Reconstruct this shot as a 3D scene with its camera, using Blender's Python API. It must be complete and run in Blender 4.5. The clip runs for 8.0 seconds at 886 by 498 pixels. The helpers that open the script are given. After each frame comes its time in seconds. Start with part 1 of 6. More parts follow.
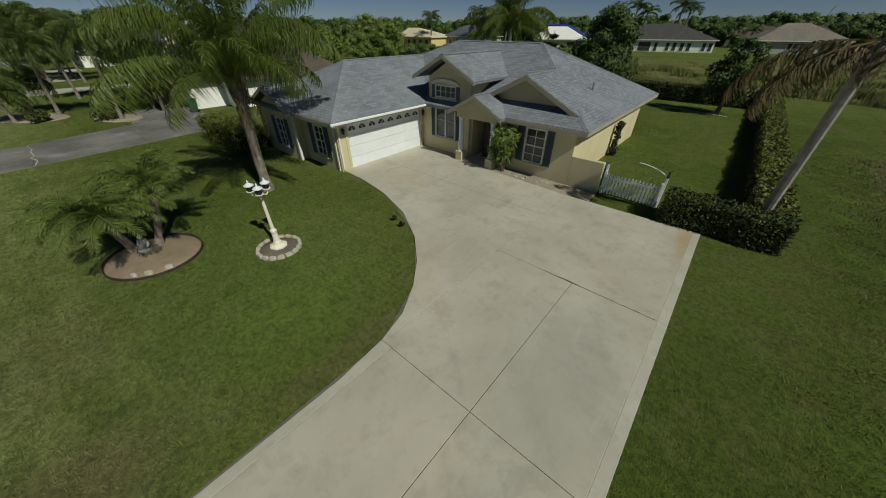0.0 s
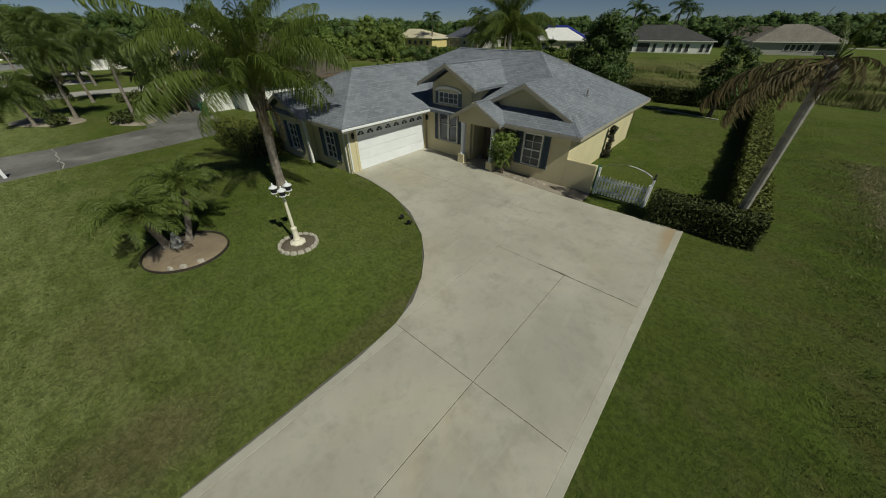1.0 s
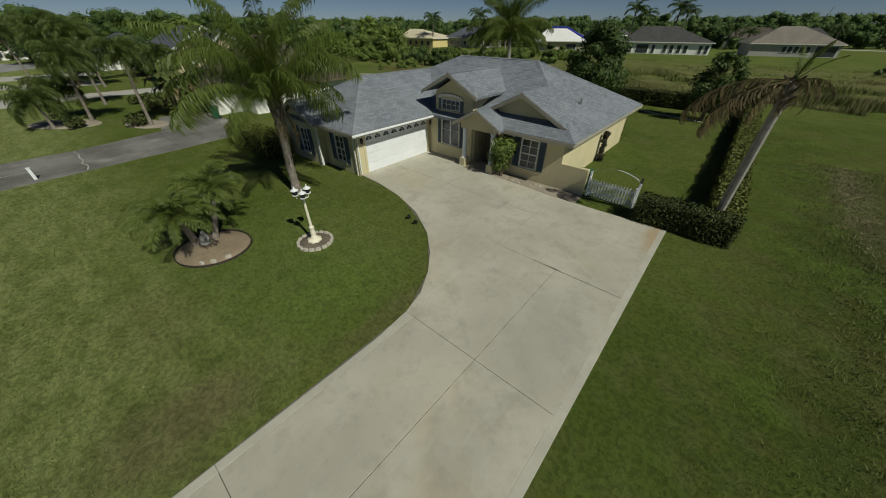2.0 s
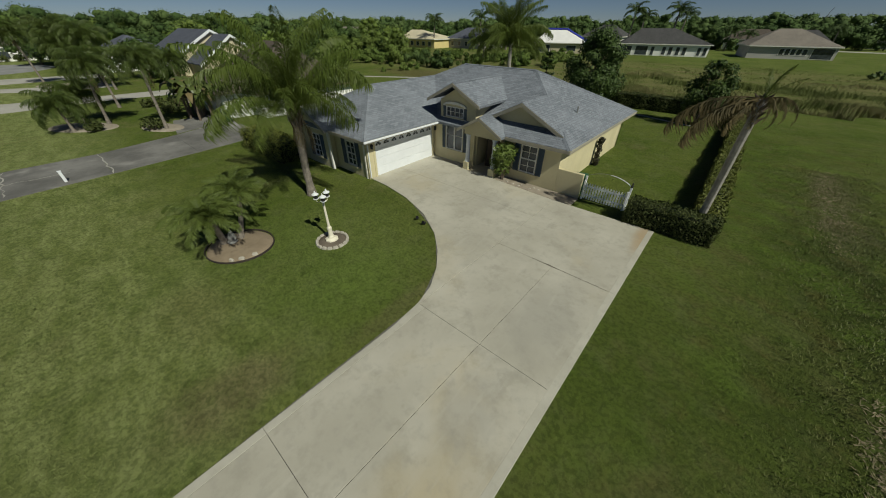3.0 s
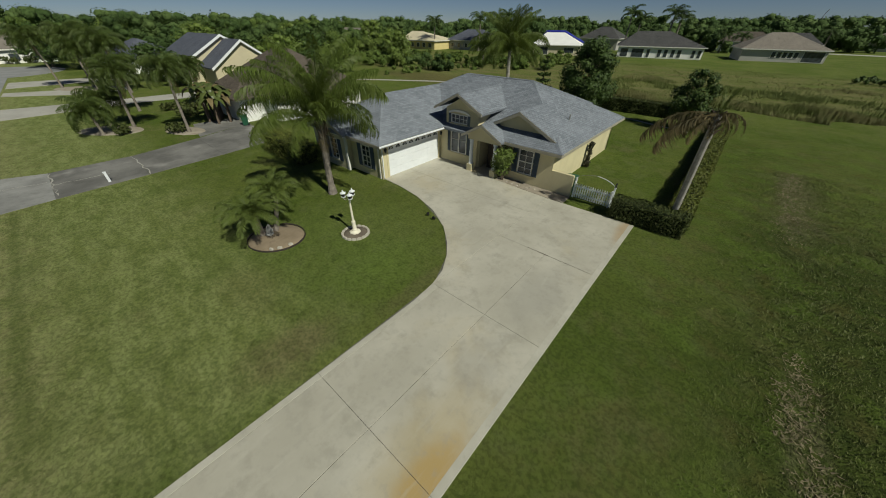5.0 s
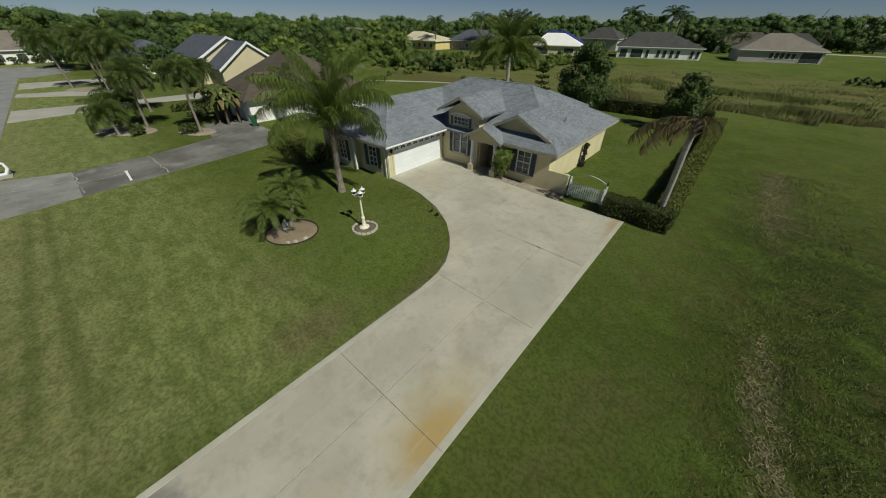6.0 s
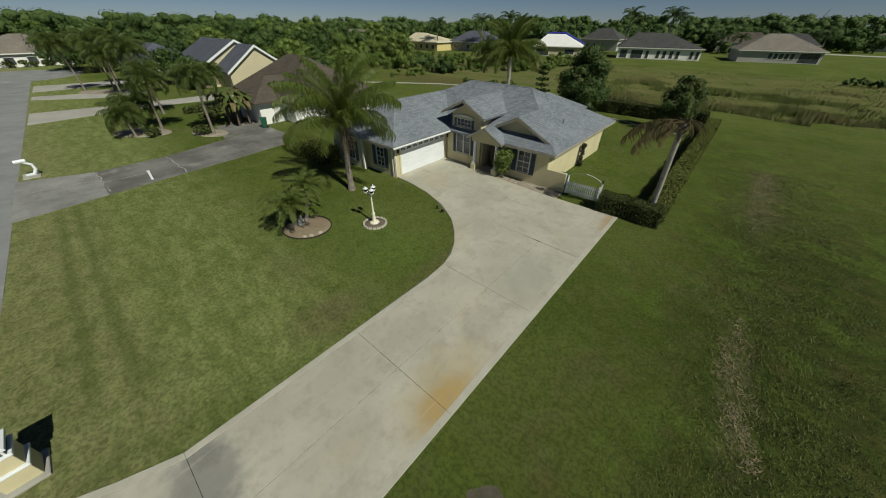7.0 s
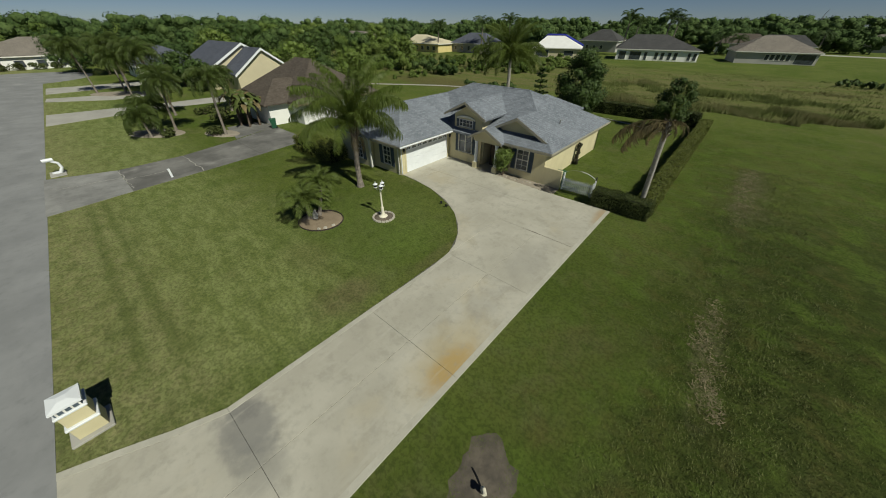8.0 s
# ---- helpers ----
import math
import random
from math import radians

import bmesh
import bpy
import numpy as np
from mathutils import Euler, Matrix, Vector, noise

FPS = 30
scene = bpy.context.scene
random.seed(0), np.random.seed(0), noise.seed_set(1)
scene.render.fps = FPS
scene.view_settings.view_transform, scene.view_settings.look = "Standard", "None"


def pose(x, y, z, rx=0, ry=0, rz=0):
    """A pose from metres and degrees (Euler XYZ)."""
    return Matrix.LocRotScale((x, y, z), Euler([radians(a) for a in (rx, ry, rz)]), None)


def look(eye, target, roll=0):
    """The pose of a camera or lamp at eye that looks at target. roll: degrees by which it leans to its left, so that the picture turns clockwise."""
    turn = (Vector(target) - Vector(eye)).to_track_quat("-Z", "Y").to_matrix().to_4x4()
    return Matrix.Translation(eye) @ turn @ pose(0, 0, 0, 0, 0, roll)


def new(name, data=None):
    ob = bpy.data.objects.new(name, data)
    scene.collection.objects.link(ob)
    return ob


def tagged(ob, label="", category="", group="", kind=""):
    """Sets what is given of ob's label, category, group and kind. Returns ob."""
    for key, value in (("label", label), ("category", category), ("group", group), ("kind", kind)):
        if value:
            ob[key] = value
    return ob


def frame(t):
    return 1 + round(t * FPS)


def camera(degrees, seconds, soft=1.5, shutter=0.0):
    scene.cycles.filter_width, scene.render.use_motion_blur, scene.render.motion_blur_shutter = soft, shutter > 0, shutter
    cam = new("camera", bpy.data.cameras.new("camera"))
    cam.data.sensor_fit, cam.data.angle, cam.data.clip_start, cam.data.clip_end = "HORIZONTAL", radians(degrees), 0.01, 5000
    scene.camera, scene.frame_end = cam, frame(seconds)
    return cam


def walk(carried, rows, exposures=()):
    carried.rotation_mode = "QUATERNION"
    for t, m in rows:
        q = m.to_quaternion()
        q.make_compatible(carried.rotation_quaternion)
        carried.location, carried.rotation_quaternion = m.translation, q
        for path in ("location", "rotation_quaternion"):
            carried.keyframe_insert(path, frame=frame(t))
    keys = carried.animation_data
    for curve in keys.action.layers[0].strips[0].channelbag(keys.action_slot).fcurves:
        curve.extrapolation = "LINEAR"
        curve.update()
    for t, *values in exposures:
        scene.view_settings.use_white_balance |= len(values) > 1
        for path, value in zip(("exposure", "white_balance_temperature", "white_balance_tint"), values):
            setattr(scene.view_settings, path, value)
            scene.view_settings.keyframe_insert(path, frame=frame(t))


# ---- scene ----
cam = camera(109.6, 8.0, soft=1.0)
PATH = [
    (0, (1.561, -2.556, 5.782), (0.493, -1.321, 4.626), 0.1),
    (0.5, (1.786, -2.934, 6.018), (0.716, -1.702, 4.861), -0.0),
    (1, (2.026, -3.314, 6.247), (0.957, -2.082, 5.09), 0.0),
    (1.5, (2.269, -3.715, 6.53), (1.203, -2.484, 5.37), 0.1),
    (3, (2.934, -4.995, 7.467), (1.87, -3.767, 6.301), 0.3),
    (3.5, (3.113, -5.48, 7.801), (2.052, -4.252, 6.631), 0.4),
    (4, (3.395, -5.85, 7.998), (2.328, -4.624, 6.832), 0.2),
    (4.5, (3.596, -6.275, 8.142), (2.538, -5.044, 6.975), 0.4),
    (6, (4.474, -7.682, 8.831), (3.417, -6.455, 7.657), 0.5),
    (6.5, (4.769, -8.132, 8.98), (3.709, -6.906, 7.808), 0.3),
    (7, (5.055, -8.682, 9.22), (3.992, -7.46, 8.047), 0.3),
    (7.5, (5.396, -9.29, 9.41), (4.334, -8.068, 8.235), 0.5),
    (8, (5.802, -9.856, 9.556), (4.735, -8.634, 8.386), 0.2),
]
EXPOSURE = [(0.0, -0.06), (1.5, -0.02), (3.0, 0.10), (4.5, 0.14), (6.5, 0.17), (7.5, 0.15), (8.0, 0.23)]
walk(cam, [(t, look(eye, target, roll)) for t, eye, target, roll in PATH], EXPOSURE)

# ---- light ----
SUN = Vector((0.693, -0.096, 0.714)).normalized()
world = bpy.data.worlds.new("sky")
scene.world = world
world.use_nodes = True
wn, wl = world.node_tree.nodes, world.node_tree.links
sky = wn.new("ShaderNodeTexSky")
sky.sky_type, sky.sun_disc = "NISHITA", False
sky.sun_elevation, sky.sun_rotation = math.asin(SUN.z), math.atan2(SUN.x, SUN.y)
sky.altitude, sky.air_density, sky.dust_density, sky.ozone_density = 0, 0.55, 0.05, 3.5
wl.new(sky.outputs["Color"], wn["Background"].inputs["Color"])
wn["Background"].inputs["Strength"].default_value = 0.0295
sun = new("sun", bpy.data.lights.new("sun", "SUN"))
sun.data.energy, sun.data.angle, sun.data.color = 3.5, radians(0.6), (0.965, 0.955, 0.80)
sun.matrix_world = look(SUN * 60, (0, 0, 0))


# ---- materials ----
class Nodes:
    """A small writer of node trees for one material."""

    def __init__(self, name, rough=0.8, spec=0.3, metal=0.0):
        self.mat = bpy.data.materials.new(name)
        self.mat.use_nodes = True
        self.tree = self.mat.node_tree
        self.bsdf = self.tree.nodes["Principled BSDF"]
        self.bsdf.inputs["Roughness"].default_value = rough
        self.bsdf.inputs["Specular IOR Level"].default_value = spec
        self.bsdf.inputs["Metallic"].default_value = metal
        self.coords = self.node("ShaderNodeTexCoord")

    def node(self, kind, **inputs):
        n = self.tree.nodes.new(kind)
        for key, value in inputs.items():
            self.put(n.inputs[key.replace("_", " ")], value)
        return n

    def put(self, socket, value):
        if isinstance(value, bpy.types.NodeSocket):
            self.tree.links.new(value, socket)
        else:
            socket.default_value = value

    def noise(self, scale, detail=4.0, rough=0.55, at="Object", stretch=None):
        where = self.coords.outputs[at]
        if stretch:
            where = self.node("ShaderNodeMapping", Vector=where, Scale=stretch).outputs[0]
        n = self.node("ShaderNodeTexNoise", Vector=where, Scale=scale, Detail=detail, Roughness=rough)
        return n.outputs["Fac"]

    def ramp(self, fac, low, high):
        n = self.node("ShaderNodeMapRange", Value=fac)
        n.inputs["From Min"].default_value, n.inputs["From Max"].default_value = low, high
        n.interpolation_type = "SMOOTHSTEP"
        return n.outputs[0]

    def math(self, op, a, b=0.0):
        n = self.tree.nodes.new("ShaderNodeMath")
        n.operation = op
        self.put(n.inputs[0], a)
        self.put(n.inputs[1], b)
        return n.outputs[0]

    def mix(self, fac, a, b, blend="MIX"):
        n = self.tree.nodes.new("ShaderNodeMix")
        n.data_type, n.blend_type = "RGBA", blend
        for i, v in ((0, fac), (6, a), (7, b)):
            if isinstance(v, tuple) and len(v) == 3:
                v = (*v, 1.0)
            self.put(n.inputs[i], v)
        return n.outputs[2]

    def bump(self, height, strength=0.3, distance=0.02):
        n = self.node("ShaderNodeBump", Height=height, Strength=strength, Distance=distance)
        self.put(self.bsdf.inputs["Normal"], n.outputs[0])

    def done(self, colour):
        self.put(self.bsdf.inputs["Base Color"], (*colour, 1.0) if isinstance(colour, tuple) else colour)
        return self.mat


def painted(name, base, vary=0.12, scale=1.2, rough=0.7, grain=60.0, relief=0.15, spec=0.3, metal=0.0, dirt=None, dirt_at=(0.55, 0.75)):
    """A coat of paint, stucco or metal: broad unevenness, fine grain and, where given, stains."""
    n = Nodes(name, rough, spec, metal)
    dark = tuple(c * (1 - vary) for c in base)
    light = tuple(min(1.0, c * (1 + vary)) for c in base)
    colour = n.mix(n.ramp(n.noise(scale), 0.3, 0.7), dark, light)
    if dirt:
        colour = n.mix(n.ramp(n.noise(scale * 0.7, 6.0), *dirt_at), colour, dirt)
    fine = n.noise(grain, 3.0)
    colour = n.mix(0.25, colour, n.mix(fine, tuple(c * 0.7 for c in base), light))
    n.bump(fine, relief, 0.01)
    return n.done(colour)


def leafy(name, tones, rough=0.55, clump=1.5, spec=0.3, mass=0.0, thin=0.0):
    """Leaves: each island has a tone of its own, and the crown varies broadly."""
    n = Nodes(name, rough, spec)
    geo = n.node("ShaderNodeNewGeometry")
    a = n.mix(geo.outputs["Random Per Island"], tones[0], tones[1])
    info = n.node("ShaderNodeObjectInfo")
    a = n.mix(n.math("MULTIPLY", info.outputs["Random"], 0.4), a, tones[2])
    a = n.mix(n.ramp(n.noise(clump), 0.35, 0.7), a, tones[2])
    if mass:
        broad = n.noise(0.075, 2.0, 0.4)
        a = n.mix(n.math("MULTIPLY", n.ramp(broad, 0.52, 0.6), 0.65), a, tuple(c * 0.95 for c in tones[1]))
        a = n.mix(n.math("MULTIPLY", n.ramp(broad, 0.47, 0.38), 0.6), a, tuple(c * 0.7 for c in tones[0]))
        rag = n.noise(mass, 6.0, 0.8)
        a = n.mix(n.ramp(rag, 0.38, 0.66), n.mix(0.2, a, (0.012, 0.022, 0.006)), a)
        n.bump(rag, 0.5, 0.4)
    mat = n.done(a)
    if thin:
        glow = n.node("ShaderNodeBsdfTranslucent")
        n.put(glow.inputs["Color"], n.mix(0.5, a, (0.30, 0.36, 0.06)))
        both = n.node("ShaderNodeMixShader")
        both.inputs[0].default_value = thin
        n.tree.links.new(n.bsdf.outputs[0], both.inputs[1])
        n.tree.links.new(glow.outputs[0], both.inputs[2])
        n.tree.links.new(both.outputs[0], n.tree.nodes["Material Output"].inputs["Surface"])
    return mat


def asphalt_like(name, base, pale, stain=None, grain=90.0, patch=0.35):
    n = Nodes(name, 0.85, 0.25)
    colour = n.mix(n.ramp(n.noise(patch, 6.0, 0.6), 0.3, 0.72), base, pale)
    colour = n.mix(n.math("MULTIPLY", n.ramp(n.noise(patch * 6, 5.0, 0.65), 0.5, 0.8), 0.5), colour, tuple(c * 0.72 for c in base))
    if stain:
        colour = n.mix(n.math("MULTIPLY", n.ramp(n.noise(patch * 0.8, 3.0), 0.6, 0.75), 0.55), colour, stain)
    fine = n.noise(grain, 2.0)
    colour = n.mix(n.math("MULTIPLY", fine, 0.25), colour, tuple(c * 0.8 for c in base))
    n.bump(fine, 0.2, 0.008)
    return n.done(colour)


def spot(n, x, y, rx, ry, edge=0.5, wobble=0.35, scale=1.4):
    """A mask of an uneven stain round (x, y), in metres of the object's own axes."""
    sep = n.node("ShaderNodeSeparateXYZ", Vector=n.coords.outputs["Object"])
    dx = n.math("DIVIDE", n.math("SUBTRACT", sep.outputs[0], x), rx)
    dy = n.math("DIVIDE", n.math("SUBTRACT", sep.outputs[1], y), ry)
    d = n.math("SQRT", n.math("ADD", n.math("MULTIPLY", dx, dx), n.math("MULTIPLY", dy, dy)))
    d = n.math("ADD", d, n.math("MULTIPLY", n.math("SUBTRACT", n.noise(scale, 5.0, 0.6), 0.5), wobble * 2))
    return n.math("SUBTRACT", 1.0, n.ramp(d, 1.0 - edge, 1.0 + edge))


def concrete():
    """Pale broomed concrete of the driveway, with rust from a sprinkler, oil and mildew."""
    n = Nodes("concrete", 0.88, 0.2)
    c = n.mix(n.ramp(n.noise(0.35, 5.0), 0.3, 0.7), (0.39, 0.372, 0.312), (0.50, 0.48, 0.412))
    c = n.mix(n.math("MULTIPLY", n.ramp(n.noise(1.1, 7.0, 0.7), 0.48, 0.68), 0.6), c, (0.312, 0.298, 0.248))
    c = n.mix(n.math("MULTIPLY", n.ramp(n.noise(0.25, 4.0, 0.6), 0.52, 0.7), 0.4), c, (0.45, 0.385, 0.25))
    c = n.mix(n.math("MULTIPLY", spot(n, 1.85, -4.9, 0.45, 1.0, 0.6), 0.85), c, (0.40, 0.24, 0.05))
    c = n.mix(n.math("MULTIPLY", spot(n, 1.5, -4.5, 0.85, 1.7, 0.7), 0.45), c, (0.43, 0.335, 0.15))
    c = n.mix(n.math("MULTIPLY", spot(n, 2.1, 9.3, 0.35, 1.3, 0.6), 0.6), c, (0.36, 0.235, 0.10))
    c = n.mix(n.math("MULTIPLY", spot(n, -1.25, -10.35, 1.05, 0.72, 0.4, 0.55, 2.5), 0.7), c, (0.165, 0.165, 0.165))
    c = n.mix(n.math("MULTIPLY", spot(n, -0.1, -10.5, 0.9, 0.6, 0.5, 0.8, 2.5), 0.4), c, (0.19, 0.19, 0.185))
    c = n.mix(n.math("MULTIPLY", spot(n, -1.9, -10.1, 0.4, 0.45, 0.4, 0.7, 4.0), 0.4), c, (0.12, 0.12, 0.12))
    c = n.mix(n.math("MULTIPLY", spot(n, -4.6, 7.6, 1.0, 0.8, 0.7), 0.3), c, (0.25, 0.24, 0.21))
    c = n.mix(n.math("MULTIPLY", spot(n, 1.0, 2.0, 0.9, 1.5, 0.7), 0.3), c, (0.31, 0.30, 0.26))
    c = n.mix(n.math("MULTIPLY", spot(n, -4.3, 10.7, 2.6, 0.45, 0.6), 0.6), c, (0.36, 0.24, 0.11))
    c = n.mix(n.math("MULTIPLY", n.ramp(n.noise(2.6, 6.0, 0.7), 0.5, 0.66), 0.3), c, (0.30, 0.29, 0.255))
    c = n.mix(n.math("MULTIPLY", spot(n, 0.9, 2.4, 0.9, 1.6, 0.7, 1.1, 1.6), 0.24), c, (0.27, 0.265, 0.24))
    c = n.mix(n.math("MULTIPLY", spot(n, 0.9, -1.6, 0.7, 1.1, 0.5, 1.0, 1.8), 0.35), c, (0.28, 0.275, 0.25))
    streak = n.noise(1.3, 4.0, 0.6, stretch=(2.2, 0.35, 1.0))
    c = n.mix(n.math("MULTIPLY", n.ramp(streak, 0.55, 0.72), 0.3), c, (0.52, 0.50, 0.43))
    fine = n.noise(70, 3.0)
    c = n.mix(n.math("MULTIPLY", fine, 0.22), c, (0.3, 0.285, 0.24))
    n.bump(fine, 0.18, 0.006)
    return n.done(c)


def grass_tones(n):
    """Tones of mown grass, with drier patches, a front lawn lightened for its sunlit blades, faint mower stripes and a
    dry, weedy swath along the side.
    """
    sep = n.node("ShaderNodeSeparateXYZ", Vector=n.coords.outputs["Object"])
    x, y = sep.outputs[0], sep.outputs[1]
    c = n.mix(n.ramp(n.noise(0.13, 4.0), 0.35, 0.65), (0.105, 0.155, 0.022), (0.165, 0.202, 0.045))
    c = n.mix(n.math("MULTIPLY", n.ramp(n.noise(0.8, 6.0, 0.65), 0.45, 0.75), 0.7), c, (0.19, 0.21, 0.085))
    c = n.mix(n.math("MULTIPLY", n.ramp(n.noise(0.3, 6.0, 0.7), 0.52, 0.68), 0.5), c, (0.21, 0.185, 0.09))
    # mower stripes along the front lawn
    bend = n.math("MULTIPLY", n.math("SUBTRACT", n.noise(0.2, 2.0), 0.5), 0.25)
    tracks = []
    for y0, slope, x0 in ((-11.64, -0.03, -13.5), (-10.78, -0.012, -11.3)):
        line = n.math("ADD", n.math("SUBTRACT", n.math("ADD", y, bend), y0), n.math("MULTIPLY", n.math("SUBTRACT", x, x0), -slope))
        tracks.append(n.math("SUBTRACT", 1.0, n.ramp(n.math("ABSOLUTE", line), 0.05, 0.32)))
    wave = n.math("MAXIMUM", tracks[0], tracks[1])
    mown = n.math("MULTIPLY", n.ramp(n.math("MULTIPLY", y, -1.0), 9.0, 10.0), n.math("MULTIPLY", n.ramp(n.math("MULTIPLY", x, -1.0), 4.0, 7.0), n.ramp(x, -24.0, -22.0)))
    front = n.math("MULTIPLY", n.ramp(n.math("MULTIPLY", y, -1.0), 1.0, 7.0), n.ramp(n.math("MULTIPLY", x, -1.0), 0.5, 4.0))
    # front lawn lightened: drier grass, and the blades' sunlit sides put into the colour
    pale = n.math("MULTIPLY", front, n.math("ADD", 0.45, n.math("MULTIPLY", n.ramp(n.noise(0.9, 6.0, 0.7, stretch=(0.6, 1.6, 1.0)), 0.4, 0.62), 0.5)))
    c = n.mix(pale, c, (0.325, 0.372, 0.14))
    kerb = n.math("MULTIPLY", front, n.ramp(n.math("MULTIPLY", y, -1.0), 8.5, 12.0))
    c = n.mix(n.math("MULTIPLY", kerb, n.math("ADD", 0.2, n.math("MULTIPLY", n.ramp(n.noise(2.2, 5.0, 0.7), 0.42, 0.62), 0.45))), c, (0.42, 0.39, 0.20))
    c = n.mix(n.math("MULTIPLY", n.math("MULTIPLY", wave, mown), 0.45), c, (0.11, 0.15, 0.035))
    # greener, weedier turf out in the field, and worn patches beside the drive
    field = n.math("MULTIPLY", n.ramp(n.math("ADD", x, n.math("MULTIPLY", n.noise(0.35, 4.0), 4.0)), 7.0, 11.0), n.math("SUBTRACT", 1.0, n.ramp(y, 10.0, 24.0)))
    c = n.mix(n.math("MULTIPLY", field, n.math("ADD", 0.5, n.math("MULTIPLY", n.ramp(n.noise(1.3, 5.0, 0.7), 0.4, 0.62), 0.45))), c, (0.058, 0.078, 0.017))
    c = n.mix(n.math("MULTIPLY", spot(n, -3.8, -5.2, 0.9, 1.3, 0.7, 0.9, 1.2), 0.6), c, (0.22, 0.175, 0.10))
    c = n.mix(n.math("MULTIPLY", spot(n, -4.9, -0.4, 1.2, 1.7, 0.8, 0.7, 0.8), 0.4), c, (0.20, 0.31, 0.05))
    c = n.mix(n.math("MULTIPLY", spot(n, -7.2, 0.0, 3.6, 3.2, 0.8, 0.6, 0.5), 0.45), c, (0.205, 0.275, 0.075))
    c = n.mix(n.math("MULTIPLY", spot(n, -2.75, -0.4, 0.35, 2.2, 0.6, 0.8, 1.0), 0.5), c, (0.22, 0.20, 0.09))
    c = n.mix(n.math("MULTIPLY", spot(n, -7.6, -4.8, 1.6, 0.9, 0.7, 1.0, 0.8), 0.35), c, (0.24, 0.22, 0.10))
    c = n.mix(n.math("MULTIPLY", n.ramp(n.noise(0.55, 5.0, 0.7), 0.55, 0.68), 0.4), c, (0.085, 0.14, 0.022))
    c = n.mix(n.math("MULTIPLY", n.ramp(n.noise(1.7, 5.0, 0.75), 0.5, 0.64), 0.34), c, (0.075, 0.12, 0.02))
    c = n.mix(n.math("MULTIPLY", spot(n, 4.4, 1.5, 2.2, 7.0, 0.7, 0.8, 0.6), 0.12), c, (0.22, 0.265, 0.08))
    # the dry swath
    strip = n.math("MAXIMUM", spot(n, 8.4, 1.2, 0.4, 2.6, 0.6, 0.9, 1.4), spot(n, 8.8, 19.0, 0.9, 5.5, 0.6, 0.9, 0.7))
    strip = n.math("MULTIPLY", strip, n.ramp(n.noise(1.8, 6.0, 0.75), 0.38, 0.58))
    c = n.mix(n.math("MULTIPLY", strip, 0.6), c, (0.27, 0.23, 0.15))
    # rough, brown wet ground beyond the garden
    marsh = n.math("MULTIPLY", n.ramp(n.math("ADD", y, n.math("MULTIPLY", n.noise(0.1), 10.0)), 50.0, 56.0), n.math("SUBTRACT", 1.0, n.ramp(n.math("ADD", y, n.math("MULTIPLY", n.noise(0.07), 16.0)), 96.0, 112.0)))
    c = n.mix(n.math("MULTIPLY", marsh, n.ramp(n.noise(0.3, 6.0, 0.75, stretch=(0.35, 1.3, 1.0)), 0.35, 0.62)), c, (0.215, 0.20, 0.085))
    c = n.mix(n.math("MULTIPLY", spot(n, -42.0, 43.0, 13.0, 5.0, 0.5, 0.4, 0.2), 0.7), c, (0.17, 0.135, 0.065))
    side = n.math("MULTIPLY", n.ramp(x, 1.0, 6.0), n.math("SUBTRACT", 1.0, n.ramp(y, 26.0, 44.0)))
    c = n.mix(n.math("MULTIPLY", n.math("MULTIPLY", side, n.ramp(n.noise(0.75, 5.0, 0.7), 0.5, 0.66)), 0.4), c, (0.19, 0.15, 0.055))
    c = n.mix(n.math("ADD", 0.12, n.math("MULTIPLY", side, 0.13)), c, (0.022, 0.034, 0.012))
    c = n.mix(n.math("MULTIPLY", n.math("MULTIPLY", side, n.ramp(n.noise(0.42, 4.0, 0.6), 0.5, 0.64)), 0.4), c, (0.145, 0.225, 0.035))
    # tufts a hand wide, gap shade put into the colour, thin or thick growth around
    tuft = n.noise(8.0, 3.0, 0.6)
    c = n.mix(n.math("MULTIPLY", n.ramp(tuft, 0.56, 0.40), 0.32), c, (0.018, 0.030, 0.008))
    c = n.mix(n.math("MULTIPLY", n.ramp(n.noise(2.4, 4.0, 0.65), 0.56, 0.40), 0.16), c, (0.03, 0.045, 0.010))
    return c


def lawn():
    n = Nodes("lawn", 0.9, 0.1)
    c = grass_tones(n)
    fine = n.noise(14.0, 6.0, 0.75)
    # fine dark speckle colours in the shade between blades
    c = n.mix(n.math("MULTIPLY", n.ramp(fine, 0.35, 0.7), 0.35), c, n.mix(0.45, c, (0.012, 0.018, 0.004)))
    blade = n.noise(55.0, 4.0, 0.7)
    n.bump(n.math("ADD", fine, blade), 0.9, 0.05)
    return n.done(c)


def grass_blades():
    n = Nodes("grass_blades", 0.85, 0.1)
    geo = n.node("ShaderNodeNewGeometry")
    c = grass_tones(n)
    c = n.mix(geo.outputs["Random Per Island"], n.mix(0.24, c, (0.03, 0.045, 0.006)), n.mix(0.06, c, (0.28, 0.30, 0.13)))
    return n.done(c)


